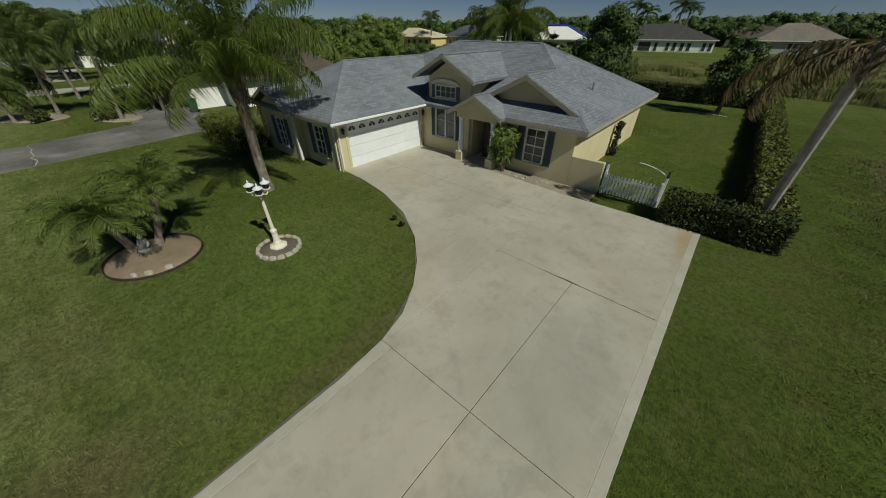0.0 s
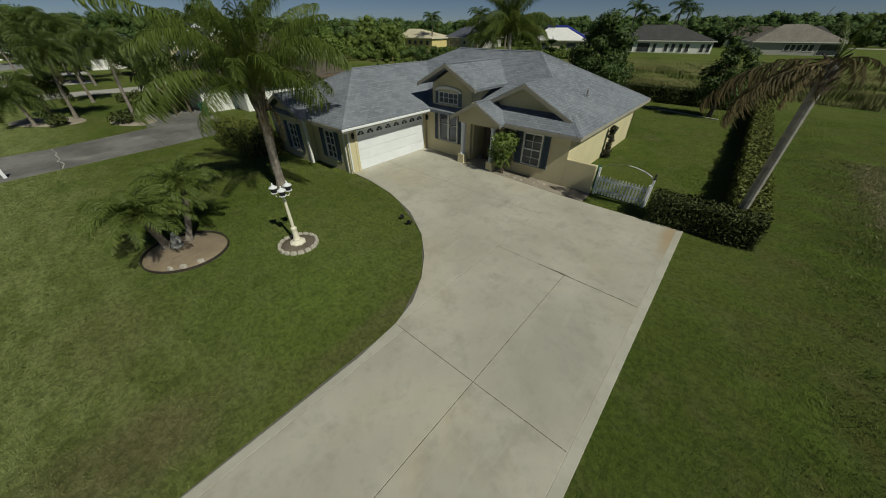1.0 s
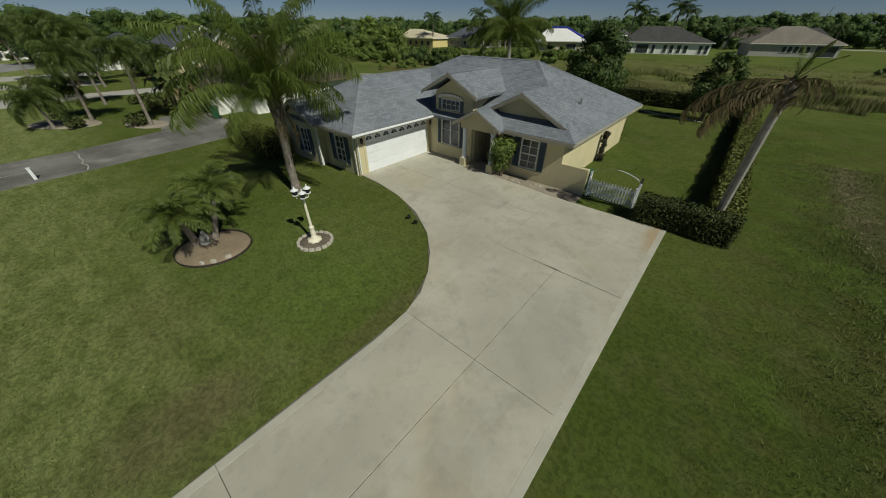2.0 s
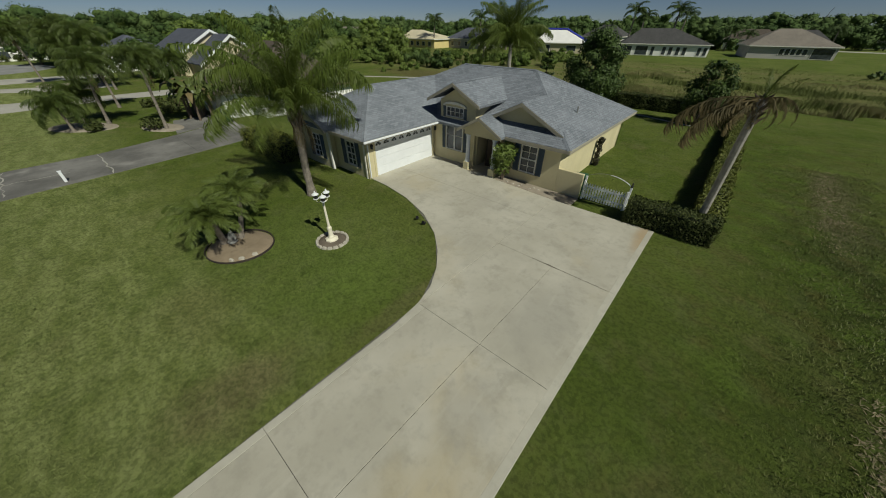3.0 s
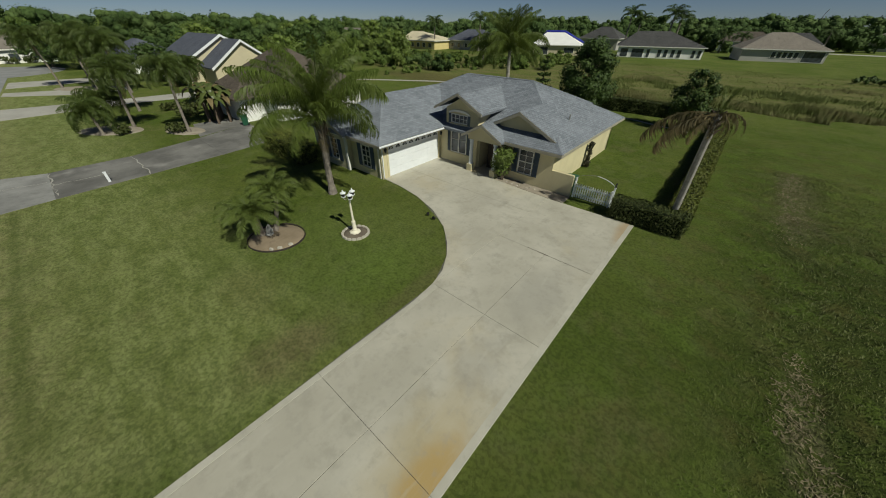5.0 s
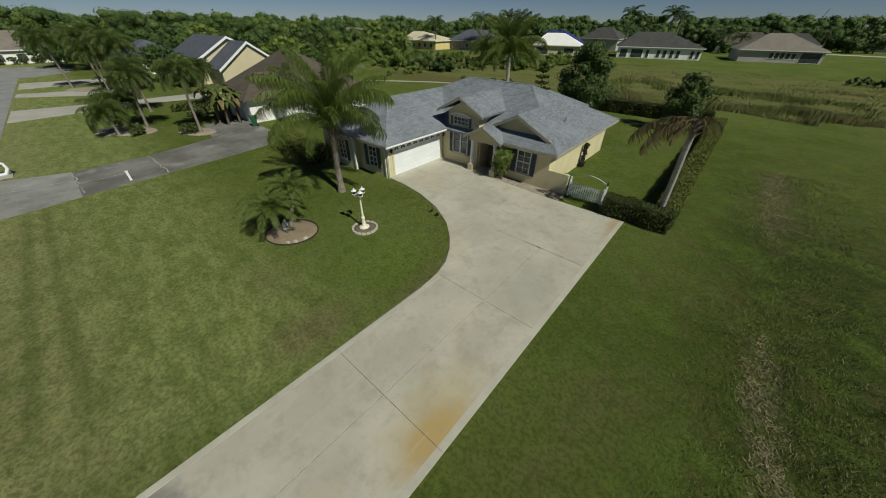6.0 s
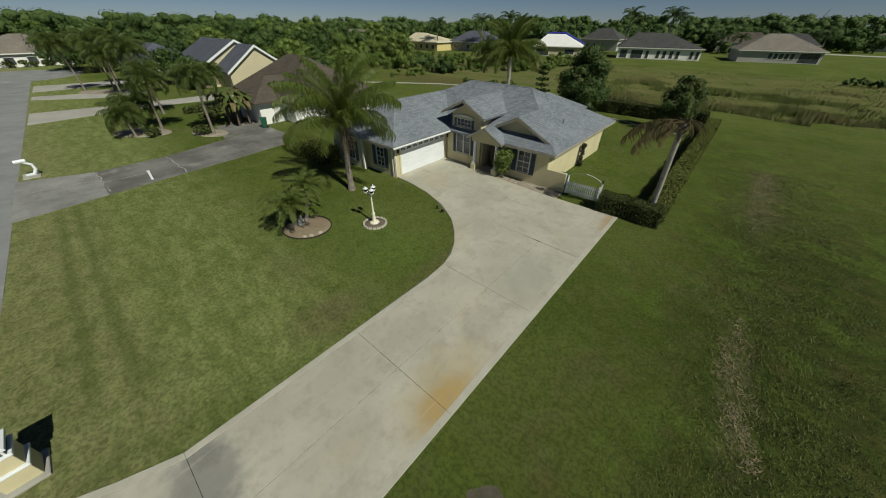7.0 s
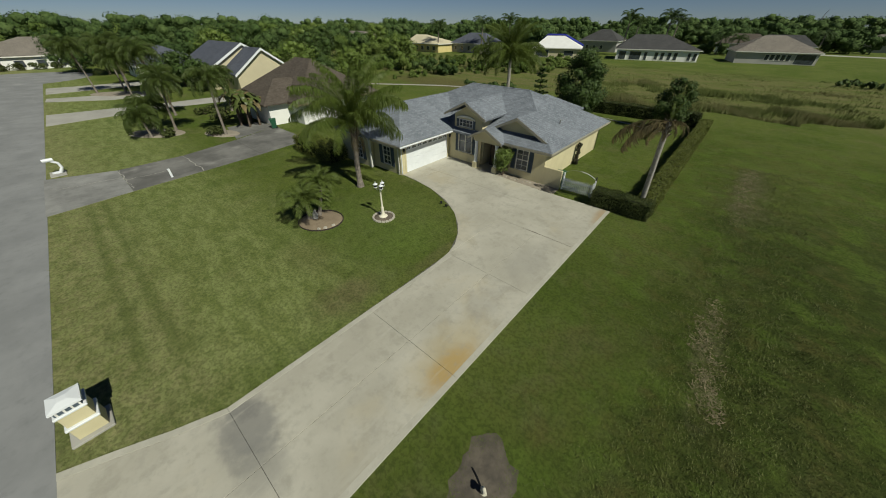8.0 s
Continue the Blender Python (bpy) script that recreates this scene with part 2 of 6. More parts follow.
def shingles(name, dark, light):
    """Asphalt shingles in courses of 14 cm, with tabs and mottled tones."""
    n = Nodes(name, 0.9, 0.2)
    uv = n.coords.outputs["UV"]
    br = n.node("ShaderNodeTexBrick", Vector=uv, Scale=1.0)
    br.inputs["Color1"].default_value, br.inputs["Color2"].default_value = (*dark, 1), (*light, 1)
    br.inputs["Mortar"].default_value = (*(c * 0.62 for c in dark), 1)
    br.inputs["Mortar Size"].default_value, br.inputs["Mortar Smooth"].default_value = 0.012, 0.6
    br.inputs["Brick Width"].default_value, br.inputs["Row Height"].default_value = 0.32, 0.15
    c = br.outputs["Color"]
    c = n.mix(n.math("MULTIPLY", n.ramp(n.noise(0.5, 5.0, 0.6), 0.35, 0.7), 0.4), c, tuple(v * 1.25 for v in light))
    c = n.mix(n.math("MULTIPLY", n.ramp(n.noise(2.2, 6.0, 0.7), 0.5, 0.75), 0.25), c, tuple(v * 0.6 for v in dark))
    fine = n.noise(45, 3.0)
    c = n.mix(n.math("MULTIPLY", fine, 0.35), c, tuple(v * 0.7 for v in dark))
    n.bump(n.math("ADD", n.math("MULTIPLY", br.outputs["Fac"], -1.0), n.math("MULTIPLY", fine, 0.3)), 0.8, 0.03)
    return n.done(c)


def glassy(name, tint):
    n = Nodes(name, 0.08, 0.6)
    return n.done(n.mix(n.ramp(n.noise(1.1), 0.35, 0.65), tint, tuple(c * 1.8 + 0.01 for c in tint)))


LAWN = lawn()
BLADES = grass_blades()
CONCRETE = concrete()
OLD_CONCRETE = asphalt_like("old_concrete", (0.12, 0.118, 0.112), (0.23, 0.226, 0.215), (0.40, 0.39, 0.37), patch=0.42)
WORN_CONCRETE = asphalt_like("worn_concrete", (0.19, 0.19, 0.185), (0.33, 0.33, 0.32), (0.14, 0.14, 0.135), patch=0.5)
PALE_CONCRETE = asphalt_like("pale_concrete", (0.34, 0.33, 0.30), (0.44, 0.43, 0.40), patch=0.4)
ASPHALT = asphalt_like("street_asphalt", (0.215, 0.22, 0.225), (0.29, 0.295, 0.30), (0.36, 0.36, 0.355), patch=0.35)
EDGE_CONCRETE = asphalt_like("edging_concrete", (0.40, 0.385, 0.325), (0.50, 0.485, 0.42), patch=0.8)
STUCCO = painted("stucco", (0.60, 0.54, 0.345), 0.07, 0.9, 0.85, 70, 0.3, 0.2, dirt=(0.49, 0.44, 0.285))
BEIGE = painted("beige_fascia", (0.36, 0.335, 0.27), 0.08, 2.0, 0.6, 40, 0.05)
TRIM = painted("white_trim", (0.72, 0.71, 0.67), 0.06, 2.0, 0.5, 40, 0.05)
WHITE = painted("white_paint", (0.76, 0.79, 0.82), 0.04, 1.5, 0.4, 40, 0.05)
SHUTTER = painted("slate_shutter", (0.075, 0.10, 0.125), 0.12, 3.0, 0.6)
DOOR_WOOD = painted("dark_door", (0.05, 0.035, 0.025), 0.2, 4.0, 0.5)
GLASS = glassy("window_glass", (0.03, 0.037, 0.045))
ROOF = shingles("grey_shingles", (0.166, 0.186, 0.218), (0.252, 0.277, 0.318))
BROWN_ROOF = shingles("brown_shingles", (0.085, 0.070, 0.058), (0.13, 0.11, 0.092))
SLATE_ROOF = shingles("slate_shingles", (0.085, 0.095, 0.125), (0.12, 0.13, 0.165))
TAN_ROOF = shingles("tan_shingles", (0.19, 0.17, 0.15), (0.25, 0.225, 0.195))
CHAR_ROOF = shingles("charcoal_shingles", (0.06, 0.06, 0.062), (0.09, 0.09, 0.092))
WHITE_ROOF = painted("white_roof_tiles", (0.78, 0.78, 0.77), 0.05, 0.6, 0.6)
CREAM_ROOF = painted("cream_roof_tiles", (0.62, 0.56, 0.40), 0.08, 0.6, 0.6)
BLUE_TRIM = painted("blue_fascia", (0.02, 0.03, 0.30), 0.1, 1.0, 0.5)
SOIL = asphalt_like("bare_soil", (0.215, 0.17, 0.118), (0.29, 0.232, 0.165), (0.13, 0.10, 0.07), patch=1.2, grain=40)
JOINT = asphalt_like("joint_filler", (0.13, 0.125, 0.115), (0.19, 0.18, 0.165), patch=1.5, grain=40)
MULCH = asphalt_like("brown_mulch", (0.12, 0.10, 0.08), (0.19, 0.16, 0.125), patch=1.5, grain=40)
DARK_SOIL = asphalt_like("dark_soil", (0.075, 0.066, 0.055), (0.15, 0.128, 0.10), patch=2.2, grain=30)
SAND = asphalt_like("pale_mulch", (0.27, 0.235, 0.19), (0.37, 0.33, 0.27), (0.17, 0.13, 0.09), patch=1.0, grain=30)
STONE = painted("edging_stone", (0.45, 0.42, 0.36), 0.2, 5.0, 0.85, 40, 0.4)
EDGING = painted("dark_edging", (0.05, 0.04, 0.035), 0.2, 5.0, 0.7)
PALE_BARK = painted("pale_palm_bark", (0.31, 0.29, 0.265), 0.25, 4.0, 0.9, 30, 0.6)
BARK = painted("palm_bark", (0.20, 0.175, 0.15), 0.3, 6.0, 0.9, 30, 0.6)
OLD_BARK = painted("brown_bark", (0.13, 0.10, 0.075), 0.3, 5.0, 0.9, 30, 0.6)
LAMP_CREAM = painted("cream_metal", (0.78, 0.74, 0.60), 0.06, 3.0, 0.45)
BLACK = painted("black_plastic", (0.015, 0.015, 0.016), 0.2, 4.0, 0.5)
GREEN_BIN = painted("green_plastic", (0.02, 0.09, 0.05), 0.1, 3.0, 0.45)
GREY_STONE = painted("weathered_cast_stone", (0.33, 0.33, 0.315), 0.25, 8.0, 0.8, 30, 0.3)
METAL = painted("dull_steel", (0.35, 0.35, 0.35), 0.1, 4.0, 0.45, metal=0.6)
QUEEN = leafy("queen_palm_leaves", ((0.065, 0.110, 0.016), (0.125, 0.17, 0.035), (0.09, 0.12, 0.025)), 0.5, thin=0.25)
DATE = leafy("date_palm_leaves", ((0.075, 0.115, 0.022), (0.155, 0.195, 0.050), (0.10, 0.135, 0.030)), 0.5, thin=0.22)
GARDEN_PALM = leafy("garden_palm_leaves", ((0.045, 0.080, 0.014), (0.095, 0.130, 0.032), (0.062, 0.085, 0.020)), 0.5, thin=0.2)
BANANA = leafy("banana_leaves", ((0.045, 0.072, 0.016), (0.095, 0.120, 0.034), (0.062, 0.080, 0.022)), 0.45)
DRY = leafy("withered_palm_leaves", ((0.11, 0.085, 0.042), (0.28, 0.21, 0.095), (0.09, 0.075, 0.038)), 0.7, thin=0.12)
HEDGE = leafy("hedge_leaves", ((0.032, 0.052, 0.012), (0.085, 0.100, 0.030), (0.056, 0.068, 0.020)), 0.65, 1.5, 0.2)
YELLOW_HEDGE = leafy("yellow_green_leaves", ((0.07, 0.09, 0.016), (0.16, 0.165, 0.034), (0.095, 0.115, 0.02)), 0.6)
TREE = leafy("broadleaf_leaves", ((0.030, 0.060, 0.012), (0.078, 0.115, 0.028), (0.042, 0.074, 0.016)), 0.55, 0.5, 0.25)
LIGHT_TREE = leafy("bright_leaves", ((0.085, 0.135, 0.024), (0.14, 0.185, 0.04), (0.10, 0.145, 0.025)), 0.5, 0.4)
DARK_TWIGS = leafy("dark_climber_leaves", ((0.022, 0.024, 0.012), (0.06, 0.052, 0.026), (0.03, 0.03, 0.016)), 0.7)
WOODS = leafy("woodland_leaves", ((0.044, 0.082, 0.022), (0.110, 0.160, 0.050), (0.062, 0.108, 0.029)), 0.8, 0.05, 0.2, 0.9)
THICKET = leafy("thicket_leaves", ((0.060, 0.105, 0.020), (0.145, 0.195, 0.044), (0.090, 0.140, 0.026)), 0.7, 0.15, 0.2, 1.3)
REED = leafy("reed_leaves", ((0.19, 0.17, 0.075), (0.30, 0.265, 0.13), (0.16, 0.175, 0.06)), 0.7, 0.1)
RUSH = leafy("rush_leaves", ((0.10, 0.128, 0.032), (0.17, 0.190, 0.062), (0.12, 0.150, 0.036)), 0.7, 0.1)
STRAW = leafy("straw_blades", ((0.17, 0.14, 0.085), (0.34, 0.285, 0.185), (0.14, 0.125, 0.065)), 0.8, 0.8)
WEED = leafy("coarse_grass_blades", ((0.075, 0.105, 0.020), (0.150, 0.165, 0.045), (0.105, 0.120, 0.030)), 0.6, 0.5)
# near-black for hedge cores: the shade among the leaves, put into the colour
INNER = painted("painted_inner_shade", (0.014, 0.022, 0.007), 0.3, 3.0, 0.9)


# ---- geometry helpers ----
class Geo:
    """Gathers faces for one mesh."""

    def __init__(self):
        self.v, self.f, self.uv = [], [], {}

    def face(self, pts, uv=None):
        i = len(self.v)
        self.v += [tuple(p) for p in pts]
        if uv:
            self.uv[len(self.f)] = uv
        self.f.append(tuple(range(i, i + len(pts))))

    def box(self, x0, x1, y0, y1, z0, z1):
        i = len(self.v)
        self.v += [(x, y, z) for z in (z0, z1) for x, y in ((x0, y0), (x1, y0), (x1, y1), (x0, y1))]
        self.f += [tuple(i + k for k in q) for q in ((3, 2, 1, 0), (4, 5, 6, 7), (0, 1, 5, 4), (1, 2, 6, 5), (2, 3, 7, 6), (3, 0, 4, 7))]
        return self

    def prism(self, pts, z0, z1):
        """An upright prism on a plan outline, anticlockwise."""
        i, n = len(self.v), len(pts)
        self.v += [(x, y, z0) for x, y in pts] + [(x, y, z1) for x, y in pts]
        self.f.append(tuple(i + k for k in reversed(range(n))))
        self.f.append(tuple(i + n + k for k in range(n)))
        self.f += [(i + k, i + (k + 1) % n, i + n + (k + 1) % n, i + n + k) for k in range(n)]
        return self

    def slab(self, pts, thick, down=(0, 0, -1)):
        """A sloping plate: its upper outline and a thickness; UV runs along and up the slope."""
        pts = [Vector(p) for p in pts]
        nrm = (pts[1] - pts[0]).cross(pts[2] - pts[0]).normalized()
        if nrm.z < 0:
            pts, nrm = pts[::-1], -nrm
        along = Vector((0, 0, 1)).cross(nrm)
        along = along.normalized() if along.length > 1e-4 else Vector((1, 0, 0))
        up = nrm.cross(along)
        i, n, d = len(self.v), len(pts), Vector(down) * thick
        self.v += [tuple(p) for p in pts] + [tuple(p + d) for p in pts]
        self.uv[len(self.f)] = [(p.dot(along), p.dot(up)) for p in pts]
        self.f.append(tuple(range(i, i + n)))
        self.f.append(tuple(i + n + k for k in reversed(range(n))))
        self.f += [(i + (k + 1) % n, i + k, i + n + k, i + n + (k + 1) % n) for k in range(n)]
        return self

    def lathe(self, profile, seg=12, at=(0, 0, 0)):
        """Rings of (radius, height) round an upright axis."""
        i = len(self.v)
        for r, z in profile:
            self.v += [(at[0] + r * math.cos(math.tau * k / seg), at[1] + r * math.sin(math.tau * k / seg), at[2] + z) for k in range(seg)]
        for j in range(len(profile) - 1):
            for k in range(seg):
                a, b = i + j * seg + k, i + j * seg + (k + 1) % seg
                self.f.append((a, b, b + seg, a + seg))
        self.f.append(tuple(i + k for k in reversed(range(seg))))
        top = i + (len(profile) - 1) * seg
        self.f.append(tuple(top + k for k in range(seg)))
        return self

    def tube(self, pts, radii, seg=8):
        """A bent round bar through points."""
        pts = [Vector(p) for p in pts]
        if not isinstance(radii, (list, tuple)):
            radii = [radii] * len(pts)
        i, last = len(self.v), len(pts) - 1
        for j, p in enumerate(pts):
            d = (pts[min(j + 1, last)] - pts[max(j - 1, 0)]).normalized()
            a = d.orthogonal().normalized() if j == 0 else (side - d * side.dot(d)).normalized()
            side = a
            b = d.cross(a)
            self.v += [tuple(p + (a * math.cos(math.tau * k / seg) + b * math.sin(math.tau * k / seg)) * radii[j]) for k in range(seg)]
        for j in range(last):
            for k in range(seg):
                q, r = i + j * seg + k, i + j * seg + (k + 1) % seg
                self.f.append((q, r, r + seg, q + seg))
        self.f.append(tuple(i + k for k in reversed(range(seg))))
        self.f.append(tuple(i + last * seg + k for k in range(seg)))
        return self

    def leaves(self, centres, normals, lengths, widths, rng):
        """Many small pointed leaves, each with four corners."""
        c, nrm = np.asarray(centres, float), np.asarray(normals, float)
        n = len(c)
        t = np.cross(nrm, rng.normal(size=(n, 3)))
        t /= np.linalg.norm(t, axis=1)[:, None] + 1e-9
        b = np.cross(nrm, t)
        L, W = np.asarray(lengths)[:, None], np.asarray(widths)[:, None]
        quad = np.stack([c - t * L / 2, c + b * W / 2, c + t * L / 2, c - b * W / 2], 1).reshape(-1, 3)
        i = len(self.v)
        self.v += [tuple(p) for p in quad.round(4)]
        self.f += [(i + 4 * k, i + 4 * k + 1, i + 4 * k + 2, i + 4 * k + 3) for k in range(n)]
        return self

    def mesh(self, name, bevel=0.0, smooth=False):
        me = bpy.data.meshes.new(name)
        me.from_pydata(self.v, [], self.f)
        if self.uv:
            layer = me.uv_layers.new(name="UVMap")
            for fi, uv in self.uv.items():
                for li, co in zip(me.polygons[fi].loop_indices, uv):
                    layer.data[li].uv = co
        if bevel:
            bm = bmesh.new()
            bm.from_mesh(me)
            bmesh.ops.remove_doubles(bm, verts=bm.verts, dist=1e-5)
            sharp = [e for e in bm.edges if len(e.link_faces) == 2 and e.calc_face_angle(0) > 0.6]
            bmesh.ops.bevel(bm, geom=sharp, offset=bevel, segments=1, affect="EDGES")
            bm.to_mesh(me)
            bm.free()
        if smooth:
            me.shade_smooth()
        return me


def thing(name, at=(0, 0, 0), label="", category="", group="", turn=0.0, kind=""):
    ob = new(name)
    ob.empty_display_size = 0.2
    ob.matrix_basis = pose(*at, 0, 0, turn)
    return tagged(ob, label, category, group, kind)


def part(name, geo, material, parent, label="", bevel=0.0, smooth=False, shift=None):
    """One mesh under a thing or a part. shift: the geometry is in the place's own axes; move it to the thing's."""
    me = geo if isinstance(geo, bpy.types.Mesh) else geo.mesh(name, bevel, smooth)
    if shift:
        me.transform(Matrix.Translation((-shift[0], -shift[1], -shift[2])))
    if not me.materials:
        me.materials.append(material)
    ob = new(name, me)
    ob.parent = parent
    return tagged(ob, label)


def solid(name, geo, material, label="", category="", group="", kind="", at=(0, 0, 0), bevel=0.0, smooth=False):
    """A top-level thing of one mesh."""
    me = geo.mesh(name, bevel, smooth)
    me.materials.append(material)
    ob = new(name, me)
    ob.location = at
    return tagged(ob, label, category, group, kind)


# ---- ground, street and paving ----
def ground_sheet():
    g = Geo()
    xs = [-2500, -600, -200, -60, -30, -10, 0, 10, 30, 60, 200, 600, 2500]
    for i in range(12):
        for j in range(12):
            g.face([(xs[i], xs[j], 0), (xs[i + 1], xs[j], 0), (xs[i + 1], xs[j + 1], 0), (xs[i], xs[j + 1], 0)])
    return solid("ground", g, LAWN, "mown green lawn with dry patches and rough wet ground behind", "lawn", kind="structure")


def street_edge(x):
    """The garden edge of the street, which runs slightly askew."""
    return -14.1 + (-3.75 - x) * 0.045


def arc(cx, cy, r, a0, a1, n):
    return [(cx + r * math.cos(radians(a0 + (a1 - a0) * k / n)), cy + r * math.sin(radians(a0 + (a1 - a0) * k / n))) for k in range(n + 1)]


ground_sheet()
g = Geo()
g.prism([(90, street_edge(90) - 6.8), (90, street_edge(90)), (-96, street_edge(-96)), *arc(-108, -14.5, 13, 30, 330, 26), (-96, street_edge(-96) - 6.8)], -0.2, 0.012)
solid("road", g, ASPHALT, "worn grey asphalt street ending in a round turning place", "street", kind="structure")

# The driveway: a strip of two lanes of slabs that widens into a forecourt, with narrow edging bands.
drive = thing("driveway", label="pale concrete driveway of jointed slabs with rust stains", category="driveway", kind="structure")
GAP, TOP = 0.010, 0.035
CURVE = [(-2.48, 0.0), (-2.72, 0.85), (-3.25, 1.75), (-3.95, 2.6), (-4.95, 3.5), (-6.5, 4.42), (-8.4, 5.06), (-10.3, 5.38), (-11.72, 5.45)]


def paving(pts, material=CONCRETE, parent=drive, name="slab", top=TOP, gap=None):
    """A slab with slightly rounded upper edges, drawn in from its outline by half a joint."""
    n = len(pts)
    gap = gap or (0.004 if name == "edging_band" else GAP)
    inner = []
    for k in range(n):
        a, b, c = (Vector(pts[k - 1]), Vector(pts[k]), Vector(pts[(k + 1) % n]))
        d1, d2 = (b - a).normalized(), (c - b).normalized()
        n1, n2 = Vector((-d1.y, d1.x)), Vector((-d2.y, d2.x))
        m = (n1 + n2)
        m = m / max(0.4, m.length_squared / 2)
        inner.append((b, m))
    g = Geo()
    rings = [[(*(b + m * off), z)for b, m in inner] for off, z in ((gap / 2, -0.1), (gap / 2, top - 0.006), (gap / 2 + 0.006, top))]
    for r in rings:
        g.v += [tuple(p) for p in r]
    for j in range(2):
        g.f += [(j * n + k, j * n + (k + 1) % n, (j + 1) * n + (k + 1) % n, (j + 1) * n + k) for k in range(n)]
    g.f.append(tuple(2 * n + k for k in range(n)))
    return part(name, g, EDGE_CONCRETE if name == "edging_band" else material, parent)


for y0, y1 in ((-5.1, 0.0), (-10.5, -5.1)):
    paving([(-2.15, y0), (0, y0), (0, y1), (-2.15, y1)])
    paving([(0, y0), (2.1, y0), (2.1, y1), (0, y1)])
paving([(-2.15, -10.5), (-2.6, -11.8), (-3.15, -13.0), (-3.6, street_edge(-3.7)), (0, street_edge(0)), (0, -10.5)])
paving([(0, -10.5), (0, street_edge(0)), (3.6, street_edge(3.6)), (3.1, -13.0), (2.5, -11.8), (2.1, -10.5)])
paving([(2.1, -10.5), (2.32, -10.5), (2.32, -5.1), (2.1, -5.1)], name="edging_band")
part("joint_grout", Geo().box(2.08, 2.112, -10.45, 9.95, -0.05, TOP - 0.003), CONCRETE, drive)
paving([(2.1, -5.1), (2.32, -5.1), (2.32, 4.7), (2.1, 4.7)], name="edging_band")
paving([(2.1, 4.7), (2.32, 4.7), (2.32, 10.04), (2.1, 10.04)], name="edging_band")
paving([(-2.36, -10.5), (-2.15, -10.5), (-2.15, -5.1), (-2.36, -5.1)], name="edging_band")
paving([(-2.36, -5.1), (-2.15, -5.1), (-2.15, 0), (-2.48, 0), (-2.36, -1.2)], name="edging_band")
paving([(-2.36, -10.5), (-2.85, -11.8), (-3.4, -13.0), (-3.85, street_edge(-3.85)), (-3.6, street_edge(-3.6)), (-3.15, -13.0), (-2.6, -11.8), (-2.15, -10.5)], name="edging_band")
paving([(0, 0), (2.1, 0), (2.1, 4.7), (0, 4.7)])
paving([(-2.4, 0.0), (0, 0), (0, 4.7), (-2.4, 4.7)])
paving([(-2.4, 4.7), (2.1, 4.7), (2.1, 10.04), (-2.4, 9.98)])
paving([*CURVE[:1], (-2.4, 0.0), (-2.4, 4.7), (-2.4, 7.75), (-11.72, 7.75), *reversed(CURVE[1:])])
paving([(-11.72, 7.75), (-2.4, 7.75), (-2.4, 9.98), (-6.4, 10.25), (-8.75, 10.4), (-8.75, 11.02), (-11.72, 11.02)])
paving([(-12.05, 5.6), (-11.72, 5.6), (-11.72, 10.9), (-12.05, 10.9)], name="threshold")

# A wide old crack where two joints meet.
g = Geo()
rng = random.Random(12)
mid = [(x, 4.7 + rng.uniform(-0.012, 0.012), 0.007 + 0.022 * math.exp(-((x + 0.1) / 0.3) ** 2)) for x in np.linspace(-0.85, 2.05, 34)]
for (x0, y0, w0), (x1, y1, w1) in zip(mid, mid[1:]):
    g.face([(x0, y0 - w0, TOP + 0.003), (x1, y1 - w1, TOP + 0.003), (x1, y1 + w1, TOP + 0.003), (x0, y0 + w0, TOP + 0.003)])
part("crack", g, DARK_SOIL, drive, "dark soil-filled crack")

# Joints show the packed base below the slabs.
g = Geo().prism([(-2.3, -14), (2.25, -14), (2.25, 9.98), (-2.4, 9.9), (-6.4, 10.2), (-8.7, 10.35), (-8.7, 10.95), (-11.7, 10.95), (-11.7, 5.55), (-8.4, 5.15), (-5, 3.62), (-3.3, 1.85), (-2.45, 0.05)], -0.1, 0.008)
part("packed_base", g, JOINT, drive, "dusty filler in the joints")

# A planting strip of stained soil along the front wall.
g = Geo().prism([(-6.35, 10.28), (-2.4, 10.02), (-1.5, 10.06), (-1.5, 11.02), (-6.35, 11.02)], -0.1, 0.02)
solid("planting_strip", g, SAND, "narrow strip of sandy soil along the house wall", "flowerbed", kind="structure")

# The neighbour's drives.
nd = thing("neighbour_driveway", label="old dark grey concrete driveway with pale worn patches", category="driveway", kind="structure")
for pts in ([(-30.9, -13.0), (-23.0, -13.3), (-23.6, -9.0), (-29.3, -9.0)], [(-29.3, -9.0), (-23.6, -9.0), (-24.1, -4.5), (-29.4, -4.5)], [(-29.4, -4.5), (-24.1, -4.5), (-24.7, 0.3), (-30.8, 0.3)], [(-30.8, 0.3), (-24.7, 0.3), (-25.6, 5.4), (-32.9, 5.4)]):
    paving(pts, WORN_CONCRETE if pts[1][1] < -12 else OLD_CONCRETE, nd, "slab", 0.03)
rng = random.Random(3)
for x0, y0, x1, y1 in ((-29.2, -4.6, -24.2, -4.4), (-29.0, -9.0, -24.0, -8.9), (-26.4, -8.9, -26.2, -6.2), (-27.8, -12.6, -27.2, -9.2)):
    g = Geo()
    last = None
    for k in range(13):
        q = Vector((x0 + (x1 - x0) * k / 12 + rng.uniform(-0.1, 0.1), y0 + (y1 - y0) * k / 12 + rng.uniform(-0.1, 0.1), 0.034))
        w = rng.uniform(0.01, 0.045)
        if last:
            d = (q - last[0]).normalized()
            side = Vector((-d.y, d.x, 0))
            g.face([last[0] - side * last[1], q - side * w, q + side * w, last[0] + side * last[1]])
        last = (q, w)
    part("patched_seam", g, PALE_CONCRETE, nd, "pale filler smeared along a crack")
